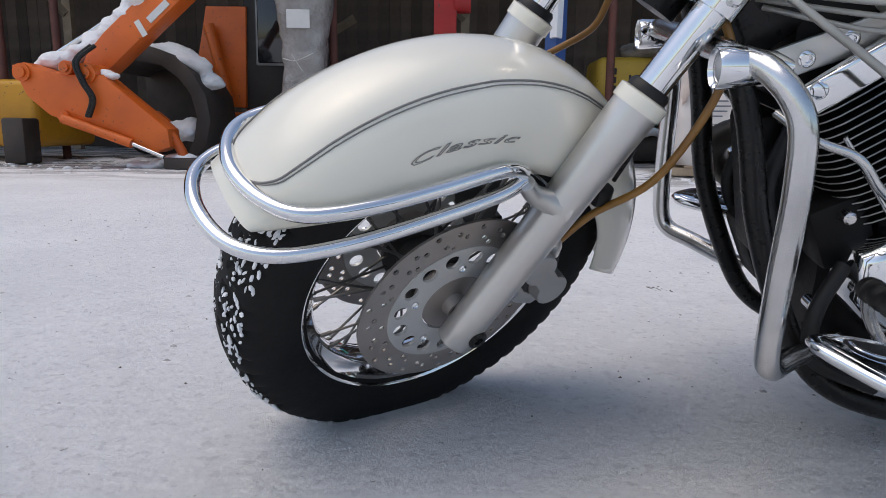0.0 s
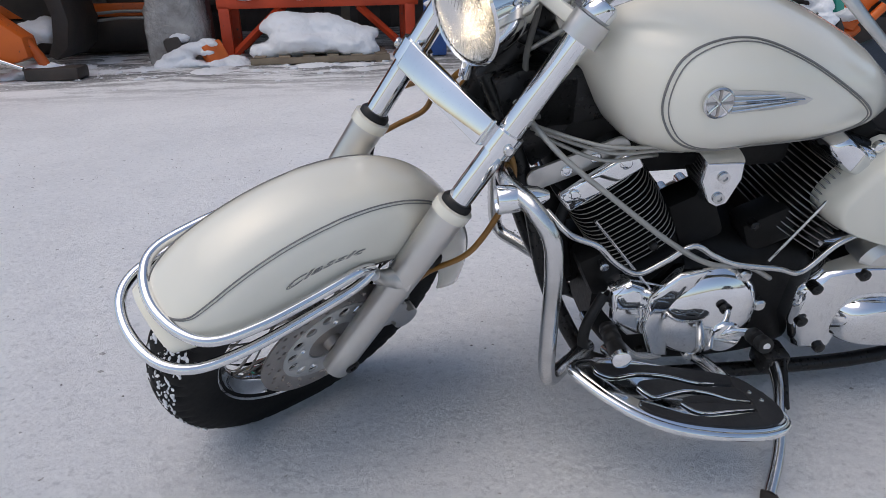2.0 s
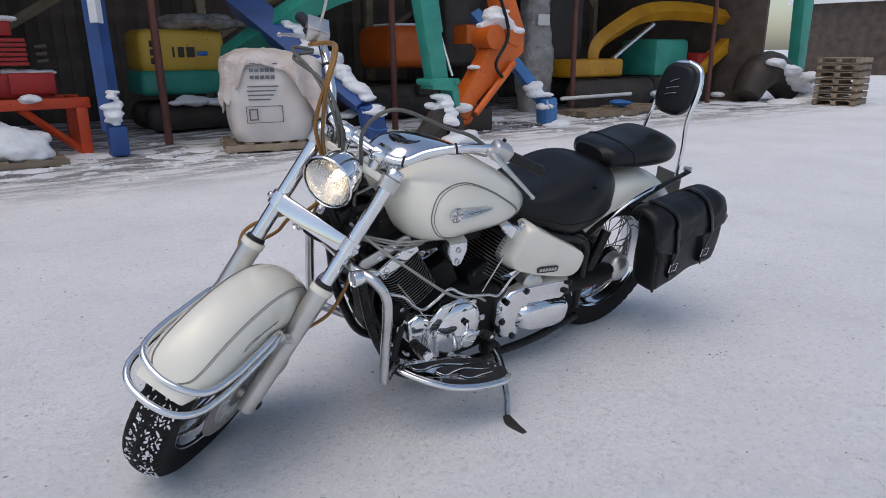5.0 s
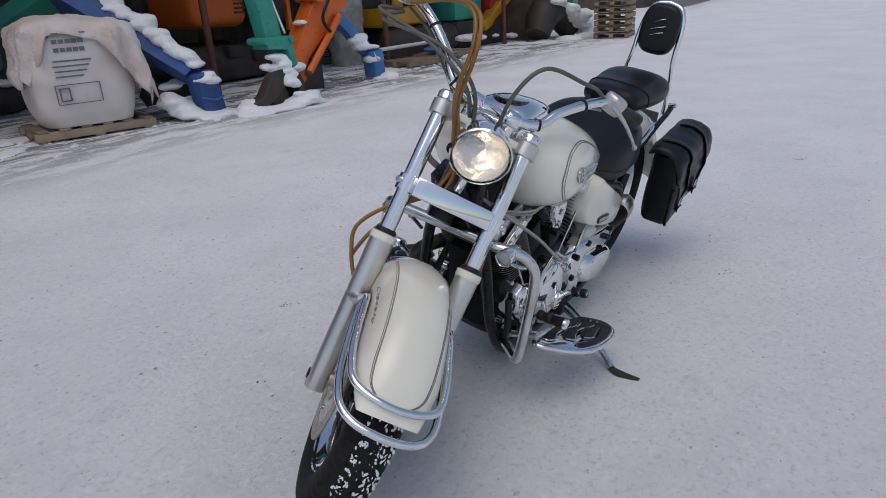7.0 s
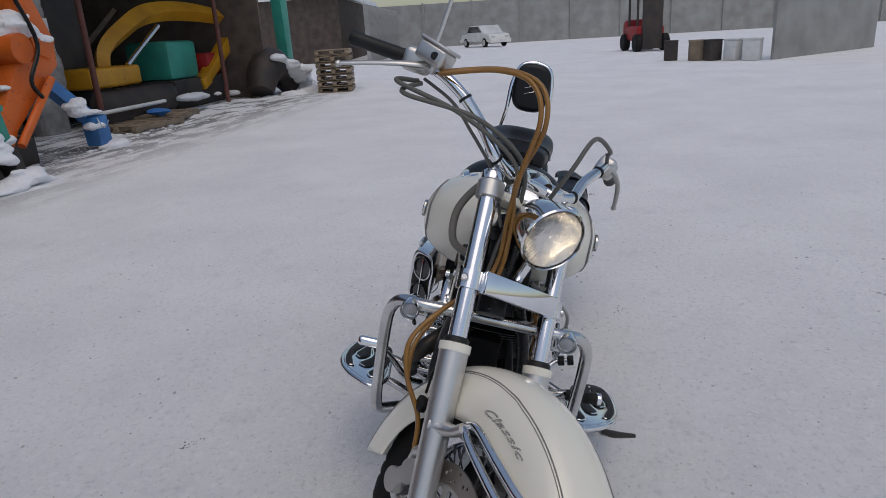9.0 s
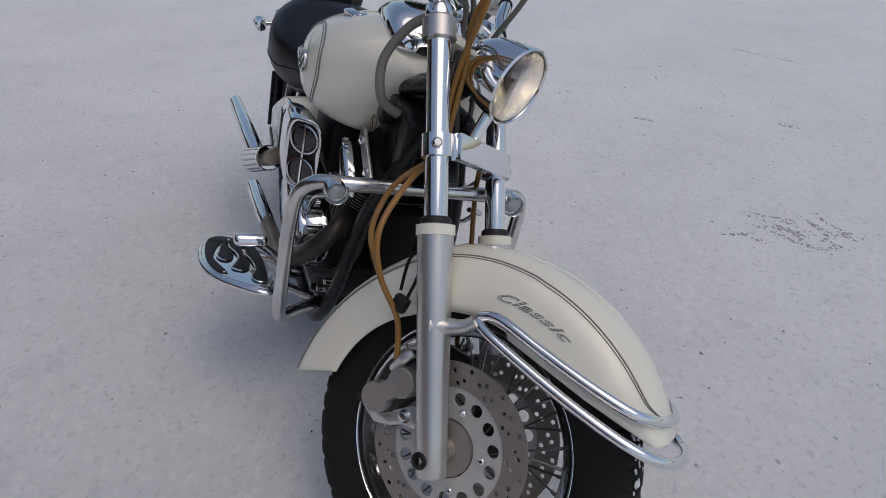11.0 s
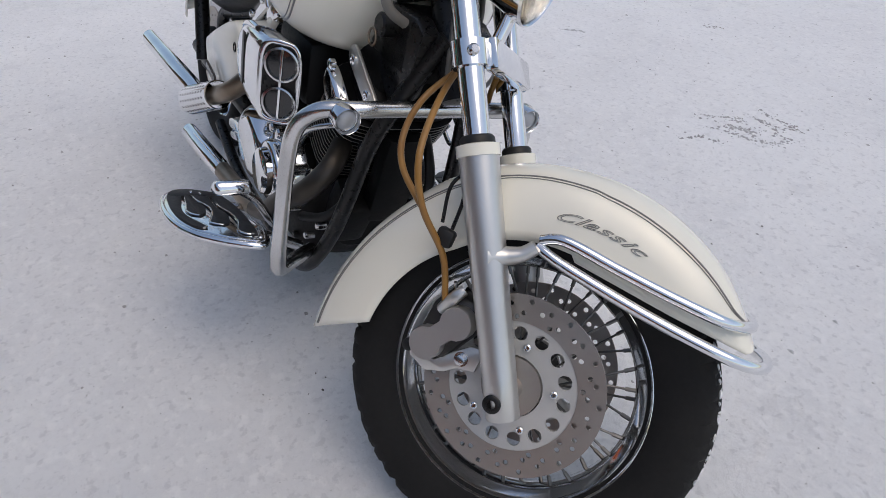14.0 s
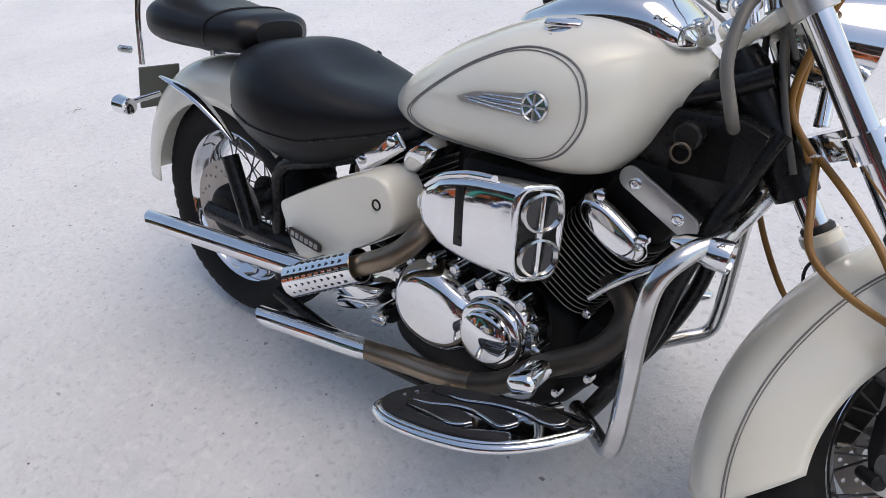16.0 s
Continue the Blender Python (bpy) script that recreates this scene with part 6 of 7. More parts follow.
# white sack under a cloth, on a pallet
pallet("pallet", upright(-1.1, -6.25, -14), "weathered wooden pallet under a white sack")
SACKM = upright(-1.1, -6.25, -14, 0.125)
sack = thing("bulk_sack", SACKM, "full white woven bulk sack half covered by a pinkish cloth", "sack")
bm = bmesh.new()
rows = []
for i in range(25):
    z = 1.02 * i / 24
    w = 0.44 + 0.05 * math.sin(z * 2.6) - (0.1 * ((z - 0.85) / 0.17) if z > 0.85 else 0) - 0.03 * max(0, 0.12 - z) / 0.12
    ring = []
    for j in range(48):
        a = 2 * math.pi * j / 48
        c, s = math.cos(a), math.sin(a)
        p = Vector((w * 1.06 * math.copysign(abs(c) ** 0.5, c), w * 0.95 * math.copysign(abs(s) ** 0.5, s), z))
        p += Vector((c, s, 0)) * 0.02 * noise.noise(p * 5)
        ring.append(bm.verts.new(p))
    rows.append(ring)
for a, b in zip(rows, rows[1:]):
    for j in range(48):
        bm.faces.new((a[j], a[(j + 1) % 48], b[(j + 1) % 48], b[j]))
bm.faces.new(rows[-1])
bm.faces.new(rows[0][::-1])
part("bag", bm, SACK, sack)
for i, (u, z, w, h) in enumerate(((0.0, 0.92, 0.36, 0.016), (0.0, 0.845, 0.3, 0.05), (0.0, 0.765, 0.3, 0.05), (0, 0.66, 0.36, 0.018), (0.02, 0.61, 0.34, 0.018), (0.03, 0.56, 0.3, 0.018), (0.05, 0.51, 0.26, 0.018), (0, 0.43, 0.42, 0.01), (0, 0.24, 0.42, 0.01))):
    n = max(2, int(w / 0.06)) if h > 0.03 else 1
    for q in range(n):
        ww = w / n * 0.78 if n > 1 else w
        part("print_bar", boxed((ww, 0.006, h * 0.8), pose(0.12 + u - w / 2 + w / n * (q + 0.5) - 0.0, 0.474, z)), INK, sack)
for x in (-0.09, 0.33):
    part("print_bar", boxed((0.01, 0.006, 0.19), pose(x, 0.474, 0.335)), INK, sack)
for dx, dz, w, h in ((0, 0.06, 0.1, 0.014), (0, -0.06, 0.1, 0.014), (-0.045, 0, 0.014, 0.13), (0.045, 0, 0.014, 0.13)):
    part("print_bar", boxed((w, 0.006, h), pose(0.25 + dx, 0.474, 0.335 + dz)), INK, sack)
bm = bmesh.new()
HANG = ((-180, 0.62), (-120, 0.45), (-60, 0.4), (-20, 0.5), (20, 0.58), (42, 0.42), (58, 0.1), (80, 0.06), (104, 0.1), (118, 0.45), (135, 0.72), (160, 0.78), (180, 0.62))
grid = []
for i in range(97):
    a = -180 + 360 * i / 96
    c, q = math.cos(radians(a)), math.sin(radians(a))
    drop = float(np.interp(a, [h[0] for h in HANG], [h[1] for h in HANG])) * (1 + 0.12 * math.sin(a * 0.4))
    flat = 0.5 / max(abs(c) ** 4 + abs(q) ** 4, 1e-6) ** 0.25
    row = []
    for j in range(25):
        u = j / 24 * (0.5 + drop)
        r, z = (flat * u / 0.5, 1.075 - 0.1 * (u / 0.5) ** 3) if u < 0.5 else (flat, 0.975 - (u - 0.5))
        fold = max(0.0, u - 0.4)
        r += 0.015 + (0.11 * min(1.0, max(0.0, u - 0.35) * 4) if 112 < a < 175 else 0.0) + 0.045 * min(1.0, fold * 3) * math.sin(radians(a) * 13 + 2 * u) + 0.1 * fold * fold
        p = Vector((r * c * 1.0, r * q * 0.96, z))
        p += 0.05 * Vector((noise.noise(p * 5), noise.noise(p * 5 + Vector((9, 0, 0))), 1.1 * noise.noise(p * 4 + Vector((0, 9, 0))))) + 0.018 * Vector((noise.noise(p * 15), noise.noise(p * 15 + Vector((3, 0, 0))), noise.noise(p * 15 + Vector((0, 3, 0)))))
        row.append(bm.verts.new(p))
    grid.append(row)
for a, b in zip(grid, grid[1:]):
    for j in range(24):
        bm.faces.new((a[j], a[j + 1], b[j + 1], b[j]))
bmesh.ops.remove_doubles(bm, verts=bm.verts, dist=0.004)
cover = part("cloth", bm, CLOTH, sack, "crumpled pinkish cloth")
cover.modifiers.new("thickness", "SOLIDIFY").thickness = 0.012


# red machine on an orange frame table
table = thing("steel_stand", upright(1.96, -7.25, 1), "orange red welded steel stand with diagonal braces", "stand")
for y in (-0.5, 0.25):
    part("beam", boxed((2.3, 0.1, 0.12), pose(0, y, 0.62), 0.006), RED_ORANGE, table)
    for x in (-1.05, 1.08):
        part("leg", boxed((0.12, 0.1, 0.6), pose(x, y, 0.29), 0.006), RED_ORANGE, table)
    part("brace", bar((-1.0, y, 0.06), (-0.45, y, 0.56), 0.06), RED_ORANGE, table)
    part("brace", bar((1.02, y, 0.06), (0.45, y, 0.56), 0.06), RED_ORANGE, table)
for x in (-1.05, 0, 1.08):
    part("cross_beam", boxed((0.1, 0.65, 0.1), pose(x, -0.125, 0.62), 0.006), RED_ORANGE, table)
drill = thing("drill_head", upright(1.96, -7.55, 1), "red drilling machine with a tall mast, dusted with snow", "machine")
part("base_box", boxed((1.7, 0.5, 0.27), pose(0.02, 0.1, 0.82), 0.02), RED, drill)
for x in (-0.62, 0.62):
    part("end_box", boxed((0.46, 0.56, 0.24), pose(x, 0.12, 0.84), 0.015), RED, drill)
for i in range(6):
    part("leaf_plate", boxed((1.36 - 0.02 * (i % 2), 0.4, 0.04), pose(0.05, 0.12, 1.06 + 0.052 * i), 0.008), RED, drill)
part("mast", boxed((0.28, 0.26, 1.9), pose(-0.03, 0.05, 2.1), 0.012), RED, drill, "red square mast")
part("winch", turned([(-0.1, 0), (-0.1, 0.12), (0.1, 0.12), (0.1, 0)], (-0.24, 0.1, 1.98), (1, 0, 0), 20), RED, drill)
part("motor", boxed((0.24, 0.24, 0.2), pose(-0.4, 0.1, 1.46), 0.03), RED, drill)
for s in (-1, 1):
    for i in range(3):
        part("hydraulic_tap", turned([(0, 0), (0, 0.03), (0.12, 0.03), (0.12, 0)], (s * 0.72, 0.25, 1.08 + 0.08 * i), (s, 0.3, 0.1), 10), STEEL, drill)
for x, z, w, d in ((0.0, 1.385, 0.7, 0.3), (-0.4, 1.58, 0.22, 0.22), (-0.62, 0.985, 0.42, 0.3), (0.62, 0.985, 0.42, 0.3), (0.0, 1.0, 0.3, 0.25)):
    snow_part("snow_cap", snowy([(x - w * 0.42, 0.16, z - 0.01), (x, 0.2, z - 0.01), (x + w * 0.42, 0.16, z - 0.01), (x, 0.02, z - 0.01)], 0.1, int(x * 20) + 50, 0.4), drill, 0.1, "thin cap of snow")
for x in (-0.6, 0.1, 0.75):
    snow_part("snow_cap", snowy([(x, 0.3, 0.7), (x + 0.12, 0.3, 0.69)], 0.09, int(x * 10) + 9), table, 0.09)
# heap under snow on a pallet in front
pallet("pallet", upright(1.96, -6.62, 2) @ Matrix.Diagonal((1.25, 0.9, 0.8, 1)), "wooden pallet with a snow covered heap on it")
heap = thing("covered_heap", upright(1.96, -6.65, 0, 0.09), "dark engine parts buried under snow", "heap")
snow_part("engine_part", snowy([(-0.4, 0.02, 0.1), (-0.1, 0.06, 0.14), (0.2, 0.06, 0.13), (0.45, 0.04, 0.08), (0.05, -0.05, 0.2)], 0.18, 3), heap, 0.19).data.materials[0] = STEEL
snow_part("snow_cover", snowy([(0.42, 0.04, 0.34), (0.3, 0.06, 0.4), (0.46, -0.02, 0.24), (0.12, 0.03, 0.38), (-0.08, 0.04, 0.34), (-0.26, 0.05, 0.27), (-0.44, 0.03, 0.2), (0.2, 0.14, 0.2), (0.36, 0.13, 0.14), (0.05, 0.15, 0.14), (-0.12, 0.15, 0.2), (-0.3, 0.14, 0.12), (0.52, 0.12, 0.08), (-0.52, 0.08, 0.08)], 0.21, 5), heap, 0.21)


def wrapped(m, h, label, seed):
    """A tall stack wrapped in stretch film."""
    t = thing("wrapped_stack", m, label, "goods", "wrapped stacks")
    bm, rows = bmesh.new(), []
    for i in range(33):
        z = h * i / 32
        bulk = 0.3 + 0.05 * math.sin(z * 3.1 + seed) + 0.02 * noise.noise(Vector((seed, z * 6, 0)))
        ring = []
        for j in range(36):
            a = 2 * math.pi * j / 36
            c, s = math.cos(a), math.sin(a)
            p = Vector((bulk * math.copysign(abs(c) ** 0.6, c), bulk * math.copysign(abs(s) ** 0.6, s), z))
            p += Vector((c, s, 0)) * 0.03 * noise.noise(Vector((p.x * 9, p.y * 9, p.z * 14)))
            ring.append(bm.verts.new(p))
        rows.append(ring)
    for a, b in zip(rows, rows[1:]):
        for j in range(36):
            bm.faces.new((a[j], a[(j + 1) % 36], b[(j + 1) % 36], b[j]))
    bm.faces.new(rows[-1])
    part("film", bm, FILM, t)
    part("paper_label", boxed((0.26, 0.008, 0.2), pose(0.02, 0.345, h * 0.72)), WHITE_PAINT, t, "white paper label under the film")
    part("tear", rod([(-0.15, 0.34, h * 0.56), (0.05, 0.36, h * 0.52), (0.2, 0.34, h * 0.53)], 0.012, 6, 4, flat=0.4), WHITE_PAINT, t)
    part("tear", rod([(-0.02, 0.35, h * 0.47), (0.1, 0.36, h * 0.55)], 0.01, 6, flat=0.4), WHITE_PAINT, t)
    return t


wrapped(upright(3.57, -7, 4), 2.3, "tall stack of goods wrapped in grey plastic film", 1)
wrapped(upright(-7.33, -8, -10), 2.4, "tall grey stack wrapped in torn plastic film", 5)
junk = thing("snowy_scrap", upright(3.34, -6.55), "orange and dark scrap parts half buried in snow", "scrap")
part("engine_block", boxed((0.22, 0.2, 0.22), pose(-0.22, 0.05, 0.13, 10, 20, 30), 0.02), ORANGE, junk)
part("iron", boxed((0.18, 0.2, 0.3), pose(0.2, -0.05, 0.15, 0, 12, 10), 0.03), STEEL, junk)
snow_part("snow_cover", snowy([(-0.25, 0.05, 0.24), (0.1, 0.0, 0.16), (0.3, 0.1, 0.05), (-0.05, 0.15, 0.04), (-0.5, 0.1, 0.04), (0.22, -0.05, 0.3)], 0.12, 8), junk, 0.12)

# arms lying on the ground: each is a boom end with its coupling
stub = thing("boom_end", upright(0.63, -6.6), "upright dark blue boom end streaked with snow", "machine arm", "boom ends")
part("boom", bar((0.02, -0.1, 0.3), (-0.02, -0.5, 3.0), 0.13, 0.17), NAVY, stub)
part("coupling", boxed((0.2, 0.2, 0.34), pose(0, -0.02, 0.19), 0.02), NAVY, stub, "blue coupling block")
snow_part("snow_cap", snowy([(0.0, 0.03, 0.4), (0.03, 0.02, 0.5), (-0.03, 0.0, 0.62), (-0.02, -0.02, 0.76)], 0.085, 4), stub, 0.085)
part("snow_cap", bar((0.01, -0.2, 1.5), (-0.02, -0.38, 2.9), 0.1, 0.1), LOOSE_SNOW, stub)

yellow = thing("mini_excavator", upright(-0.83, -9.2), "yellow and teal mini excavator parked in the shed", "excavator")
part("engine_cover", boxed((1.25, 1.0, 0.62), pose(0, 0, 1.2), 0.12, 4), PALE_YELLOW, yellow, "yellow engine cover with black lettering bars")
part("counterweight", boxed((1.32, 1.05, 0.36), pose(0, 0, 0.74), 0.1, 4), TEAL, yellow, "teal counterweight")
for i in range(3):
    part("vent", boxed((0.14, 0.02, 0.09), pose(0.42, 0.505, 1.06 + 0.12 * i), 0.01), STEEL, yellow)
for x, w in ((0.16, 0.03), (0.05, 0.09), (-0.09, 0.12)):
    part("letter_bar", boxed((w, 0.012, 0.15), pose(x, 0.505, 1.18), 0.01), STEEL, yellow)
part("letter_bar", boxed((0.16, 0.012, 0.06), pose(-0.26, 0.505, 1.16), 0.01), BLUE_PLASTIC, yellow)
for s in (-1, 1):
    part("crawler", boxed((1.5, 0.3, 0.42), pose(-0.1, s * 0.45, 0.24), 0.18, 4), STEEL, yellow)
snow_part("snow_cap", snowy([(0.2, 0.62, 0.5), (-0.2, 0.6, 0.48), (-0.5, 0.6, 0.46)], 0.16, 14), yellow, 0.16)
bundle = thing("plastic_bundle", upright(-1.08, -8.9, 0, 1.5), "crumpled bundle in clear plastic on the machine", "bundle")
part("plastic", snowy([(0.3, 0, 0.12), (0, 0, 0.18), (-0.35, 0.05, 0.16), (-0.65, 0, 0.12)], 0.26, 6), FILM, bundle)

arm1 = thing("boom_end", upright(-2.11, -6), "dark blue boom end lying on the snow", "machine arm", "boom ends")
part("boom", rod([(0.85, -1.4, 1.85), (0.3, -0.45, 1.08), (-0.08, 0.25, 0.5)], [0.3, 0.29, 0.2], 4, 5, flat=0.75), NAVY, arm1)
part("coupling", boxed((0.27, 0.26, 0.5), pose(-0.13, 0.36, 0.27, 0, 10, 0), 0.04, 3), NAVY, arm1)
snow_part("snow_cap", snowy([(-0.08, 0.3, 0.62), (0.02, 0.1, 0.8), (0.12, -0.1, 0.99), (0.22, -0.3, 1.16), (0.34, -0.55, 1.38), (0.5, -0.85, 1.66), (-0.2, 0.42, 0.5), (-0.1, 0.4, 0.4)], 0.125, 21), arm1, 0.125)
snow_part("snow_drift", snowy([(-0.1, 0.55, 0.02), (-0.4, 0.45, 0.02), (0.2, 0.3, 0.1), (0.15, 0.1, 0.28)], 0.14, 23), arm1, 0.14)
part("strap_wire", rod([(-0.28, 0.48, 0.22), (-0.14, 0.505, 0.2), (0.01, 0.48, 0.24)], 0.012, 6, 4), SKY_BLUE, arm1)

teal = thing("teal_excavator_arm", upright(-3.04, -5.35), "teal excavator arm with its bucket on the snow", "machine arm")
part("stick", plate([(0.34, 2.0), (0.08, 2.0), (-0.14, 0.82), (0.1, 0.76)], -0.1, 0.1, "y", 0.01), TEAL, teal)
part("linkage", plate([(0.14, 0.7), (0.14, 0.84), (-0.25, 0.83), (-0.31, 0.48), (-0.23, 0.45), (-0.17, 0.67)], -0.14, 0.14, "y", 0.01), TEAL, teal)
for x in (0.16, -0.24):
    part("pin", turned([(-0.16, 0), (-0.16, 0.04), (0.16, 0.04), (0.16, 0)], (x, 0, 0.79), (0, 1, 0), 14), TEAL, teal)
part("rod", rod([(-0.02, 0.05, 1.42), (-0.23, 0.05, 0.86)], 0.022, 10), ROD, teal, "shiny cylinder rod")
part("cylinder", rod([(0.08, 0.05, 2.0), (-0.03, 0.05, 1.4)], 0.05, 12), TEAL, teal)
part("boom", rod([(0.2, -0.3, 2.05), (0.9, -0.9, 1.95), (1.5, -1.6, 1.5), (1.9, -2.4, 1.1)], [0.16, 0.19, 0.19, 0.17], 4, 5), TEAL, teal)
wedge = bmesh.new()
slab(wedge, [(0.54, 0.02), (0.5, 0.11), (0.34, 0.18), (0.14, 0.42), (0.0, 0.46), (-0.06, 0.36), (0.02, 0.24), (0.2, 0.1), (0.4, 0.02)], 0.02, 0.2, "y", 0.02)
slab(wedge, [(0.2, 0.02), (0.16, 0.2), (0.06, 0.3), (-0.02, 0.3), (-0.12, 0.02)], -0.12, 0.16, "y", 0.02)
slab(wedge, [(-0.2, 0.02), (-0.19, 0.3), (-0.24, 0.4), (-0.3, 0.3), (-0.34, 0.02)], -0.12, 0.22, "y", 0.02)
part("bucket", wedge, STEEL, teal, "black angular bucket")
snow_part("snow_cap", snowy([(0.04, 0.05, 0.62), (-0.06, 0.08, 0.6), (-0.08, 0.14, 0.5), (-0.1, 0.18, 0.4), (-0.12, 0.2, 0.28), (0.08, 0.02, 0.5)], 0.095, 31), teal, 0.11)
snow_part("snow_drift", snowy([(-0.5, 0.3, 0.02), (-0.15, 0.3, 0.1), (-0.12, 0.26, 0.18), (-0.42, 0.2, 0.1), (0.12, 0.34, 0.03), (0.34, 0.3, 0.05), (0.6, 0.25, 0.02), (0.44, 0.02, 0.14)], 0.13, 32, 0.35), teal, 0.13)
part("beam", bar((0.6, -0.7, 0.34), (1.3, -0.75, 0.28), 0.16), STEEL, teal)
snow_part("snow_cap", snowy([(0.55, -0.65, 0.45), (0.8, -0.68, 0.42), (1.05, -0.7, 0.38)], 0.12, 33), teal, 0.12)

orange2 = thing("excavator", upright(-4.6, -9.1), "orange excavator behind the machine arms", "excavator", "excavators")
part("engine_cover", boxed((1.15, 1.3, 0.75), pose(-0.3, 0, 1.25), 0.2, 5), ORANGE, orange2)
part("cab", boxed((0.9, 1.2, 1.6), pose(-1.4, 0, 1.7), 0.1, 3), STEEL, orange2)
part("lamp_box", boxed((0.5, 0.4, 0.32), pose(-0.9, 1.4, 1.45), 0.03), ORANGE, orange2)
part("lamp_leg", boxed((0.08, 0.08, 0.55), pose(-1.05, 1.4, 1.05), 0.01), ORANGE, orange2)
for s in (-1, 1):
    part("crawler", boxed((2.4, 0.4, 0.6), pose(-0.3, s * 0.7, 0.32), 0.25, 4), STEEL, orange2)
part("snow_cap", boxed((0.8, 0.8, 0.06), pose(-0.3, 0.1, 1.63), 0.03, 3), LOOSE_SNOW, orange2)
for i in range(5):
    part("vent_slot", boxed((0.3, 0.02, 0.03), pose(-0.7, 0.655, 1.1 + 0.07 * i)), STEEL, orange2)
# filler boxes in the shade colour, for the dark under the excavator
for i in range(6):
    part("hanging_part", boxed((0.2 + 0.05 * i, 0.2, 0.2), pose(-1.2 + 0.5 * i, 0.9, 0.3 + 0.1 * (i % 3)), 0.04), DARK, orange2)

arm2 = thing("orange_excavator_arm", upright(-4.49, -5.85), "folded orange excavator arm with snow on its joint", "machine arm")
part("stick", plate([(-0.46, 1.36), (-0.3, 1.44), (-0.05, 1.2), (0.15, 1.28), (0.72, 0.52), (0.82, 0.28), (0.6, 0.22), (0.44, 0.46), (-0.2, 0.98), (-0.44, 1.14)], -0.13, 0.13, "y", 0.012), ORANGE, arm2)
part("boom", plate([(0.1, 2.1), (-0.14, 2.1), (-0.45, 1.42), (-0.3, 1.22), (-0.1, 1.3)], -0.16, 0.16, "y", 0.012), ORANGE, arm2)
part("joint", turned([(-0.19, 0), (-0.19, 0.17), (0.19, 0.17), (0.19, 0)], (0.15, 0, 1.36), (0, 1, 0), 22), ORANGE, arm2)
part("cylinder", rod([(-0.2, 0.19, 1.0), (0.52, 0.19, 0.3)], 0.05, 12), ORANGE, arm2)
part("hook_end", rod([(0.72, 0, 0.4), (0.8, 0.02, 0.25), (0.6, 0.04, 0.18), (0.5, 0.03, 0.24)], 0.06, 10, 4), ORANGE, arm2)
part("hose", rod([(0.1, 0.2, 1.9), (-0.02, 0.26, 1.4), (0.2, 0.25, 1.0), (0.05, 0.22, 0.8)], 0.025, 8, 5), BLACK, arm2)
snow_part("snow_cap", snowy([(-0.3, 0.05, 1.46), (-0.12, 0.05, 1.52), (0.02, 0.02, 1.62), (-0.05, 0, 1.8), (0.08, 0.02, 1.5), (0.66, 0.05, 0.42)], 0.15, 41), arm2, 0.15)
part("base_block", boxed((0.7, 0.4, 0.34), pose(0.3, -0.3, 0.17), 0.02), STEEL, arm2)
arm3 = thing("boom_end", upright(-5.49, -6.05), "light blue boom end with a snow cap", "machine arm", "boom ends")
part("boom", rod([(0.6, -0.8, 1.75), (0.3, -0.3, 1.1), (-0.05, 0.1, 0.45)], [0.14, 0.14, 0.15], 4, 4, flat=0.8), SKY_BLUE, arm3)
part("coupling", boxed((0.26, 0.24, 0.4), pose(-0.15, 0.15, 0.24, 0, 4, 0), 0.03), SKY_BLUE, arm3)
snow_part("snow_cap", snowy([(-0.12, 0.14, 0.5), (-0.02, 0.1, 0.55), (0.08, 0.02, 0.68), (-0.2, 0.3, 0.02), (-0.05, 0.35, 0.02)], 0.15, 51), arm3, 0.15)
part("wire", rod([(-0.02, 0.28, 0.42), (-0.1, 0.3, 0.28), (-0.26, 0.28, 0.36)], 0.01, 6, 4), ROD, arm3)

big = thing("excavator", upright(-9.22, -8.4), "yellow excavator with a long bent boom", "excavator", "excavators")
part("frame", boxed((1.5, 1.2, 0.36), pose(0.5, 0.3, 0.82), 0.06, 3), YELLOW, big)
part("boom", rod([(0.2, 0.45, 0.75), (0.15, 0.45, 1.25), (-0.5, 0.5, 1.65), (-1.3, 0.6, 1.95), (-2.6, 0.75, 2.0), (-4.2, 0.9, 1.85), (-4.7, 0.95, 1.7)], [0.14, 0.17, 0.19, 0.2, 0.2, 0.16, 0.14], 4, 6), YELLOW, big)
part("stick", plate([(-4.85, 1.75), (-4.6, 1.85), (-4.3, 1.7), (-2.5, 0.6), (-2.3, 0.48), (-2.6, 0.42), (-4.3, 1.3)], 0.8, 1.05, "y", 0.015), YELLOW, big)
part("cylinder", rod([(0.0, 0.8, 1.0), (-1.2, 0.85, 1.7)], 0.05, 10), ROD, big)
part("bucket_link", boxed((0.4, 0.3, 0.25), pose(-2.5, 0.92, 0.5, 0, 20, 0), 0.03), YELLOW, big)
for s in (-1, 1):
    part("crawler", boxed((2.6, 0.4, 0.6), pose(0.2, 0.3 + s * 0.7, 0.32), 0.25, 4), STEEL, big)
snow_part("snow_cap", snowy([(-0.8, 1.3, 0.3), (-1.3, 1.3, 0.28), (-1.8, 1.25, 0.26), (-3.2, 1.2, 0.2)], 0.16, 61), big, 0.16)
# cab in the shade colour, not a paint of its own
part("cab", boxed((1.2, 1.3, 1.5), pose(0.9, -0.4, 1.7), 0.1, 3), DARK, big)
for i, (x, y) in enumerate(((-7.60, -6.5), (-8.88, -6.75))):
    pallet("pallet", upright(x, y, -8 + 20 * i), "old grey wooden pallet in the snow")
plank_pile = thing("pipe", upright(-8.06, -6.75, 0, 0.3), "long light plastic pipe lying on pallets", "pipe")
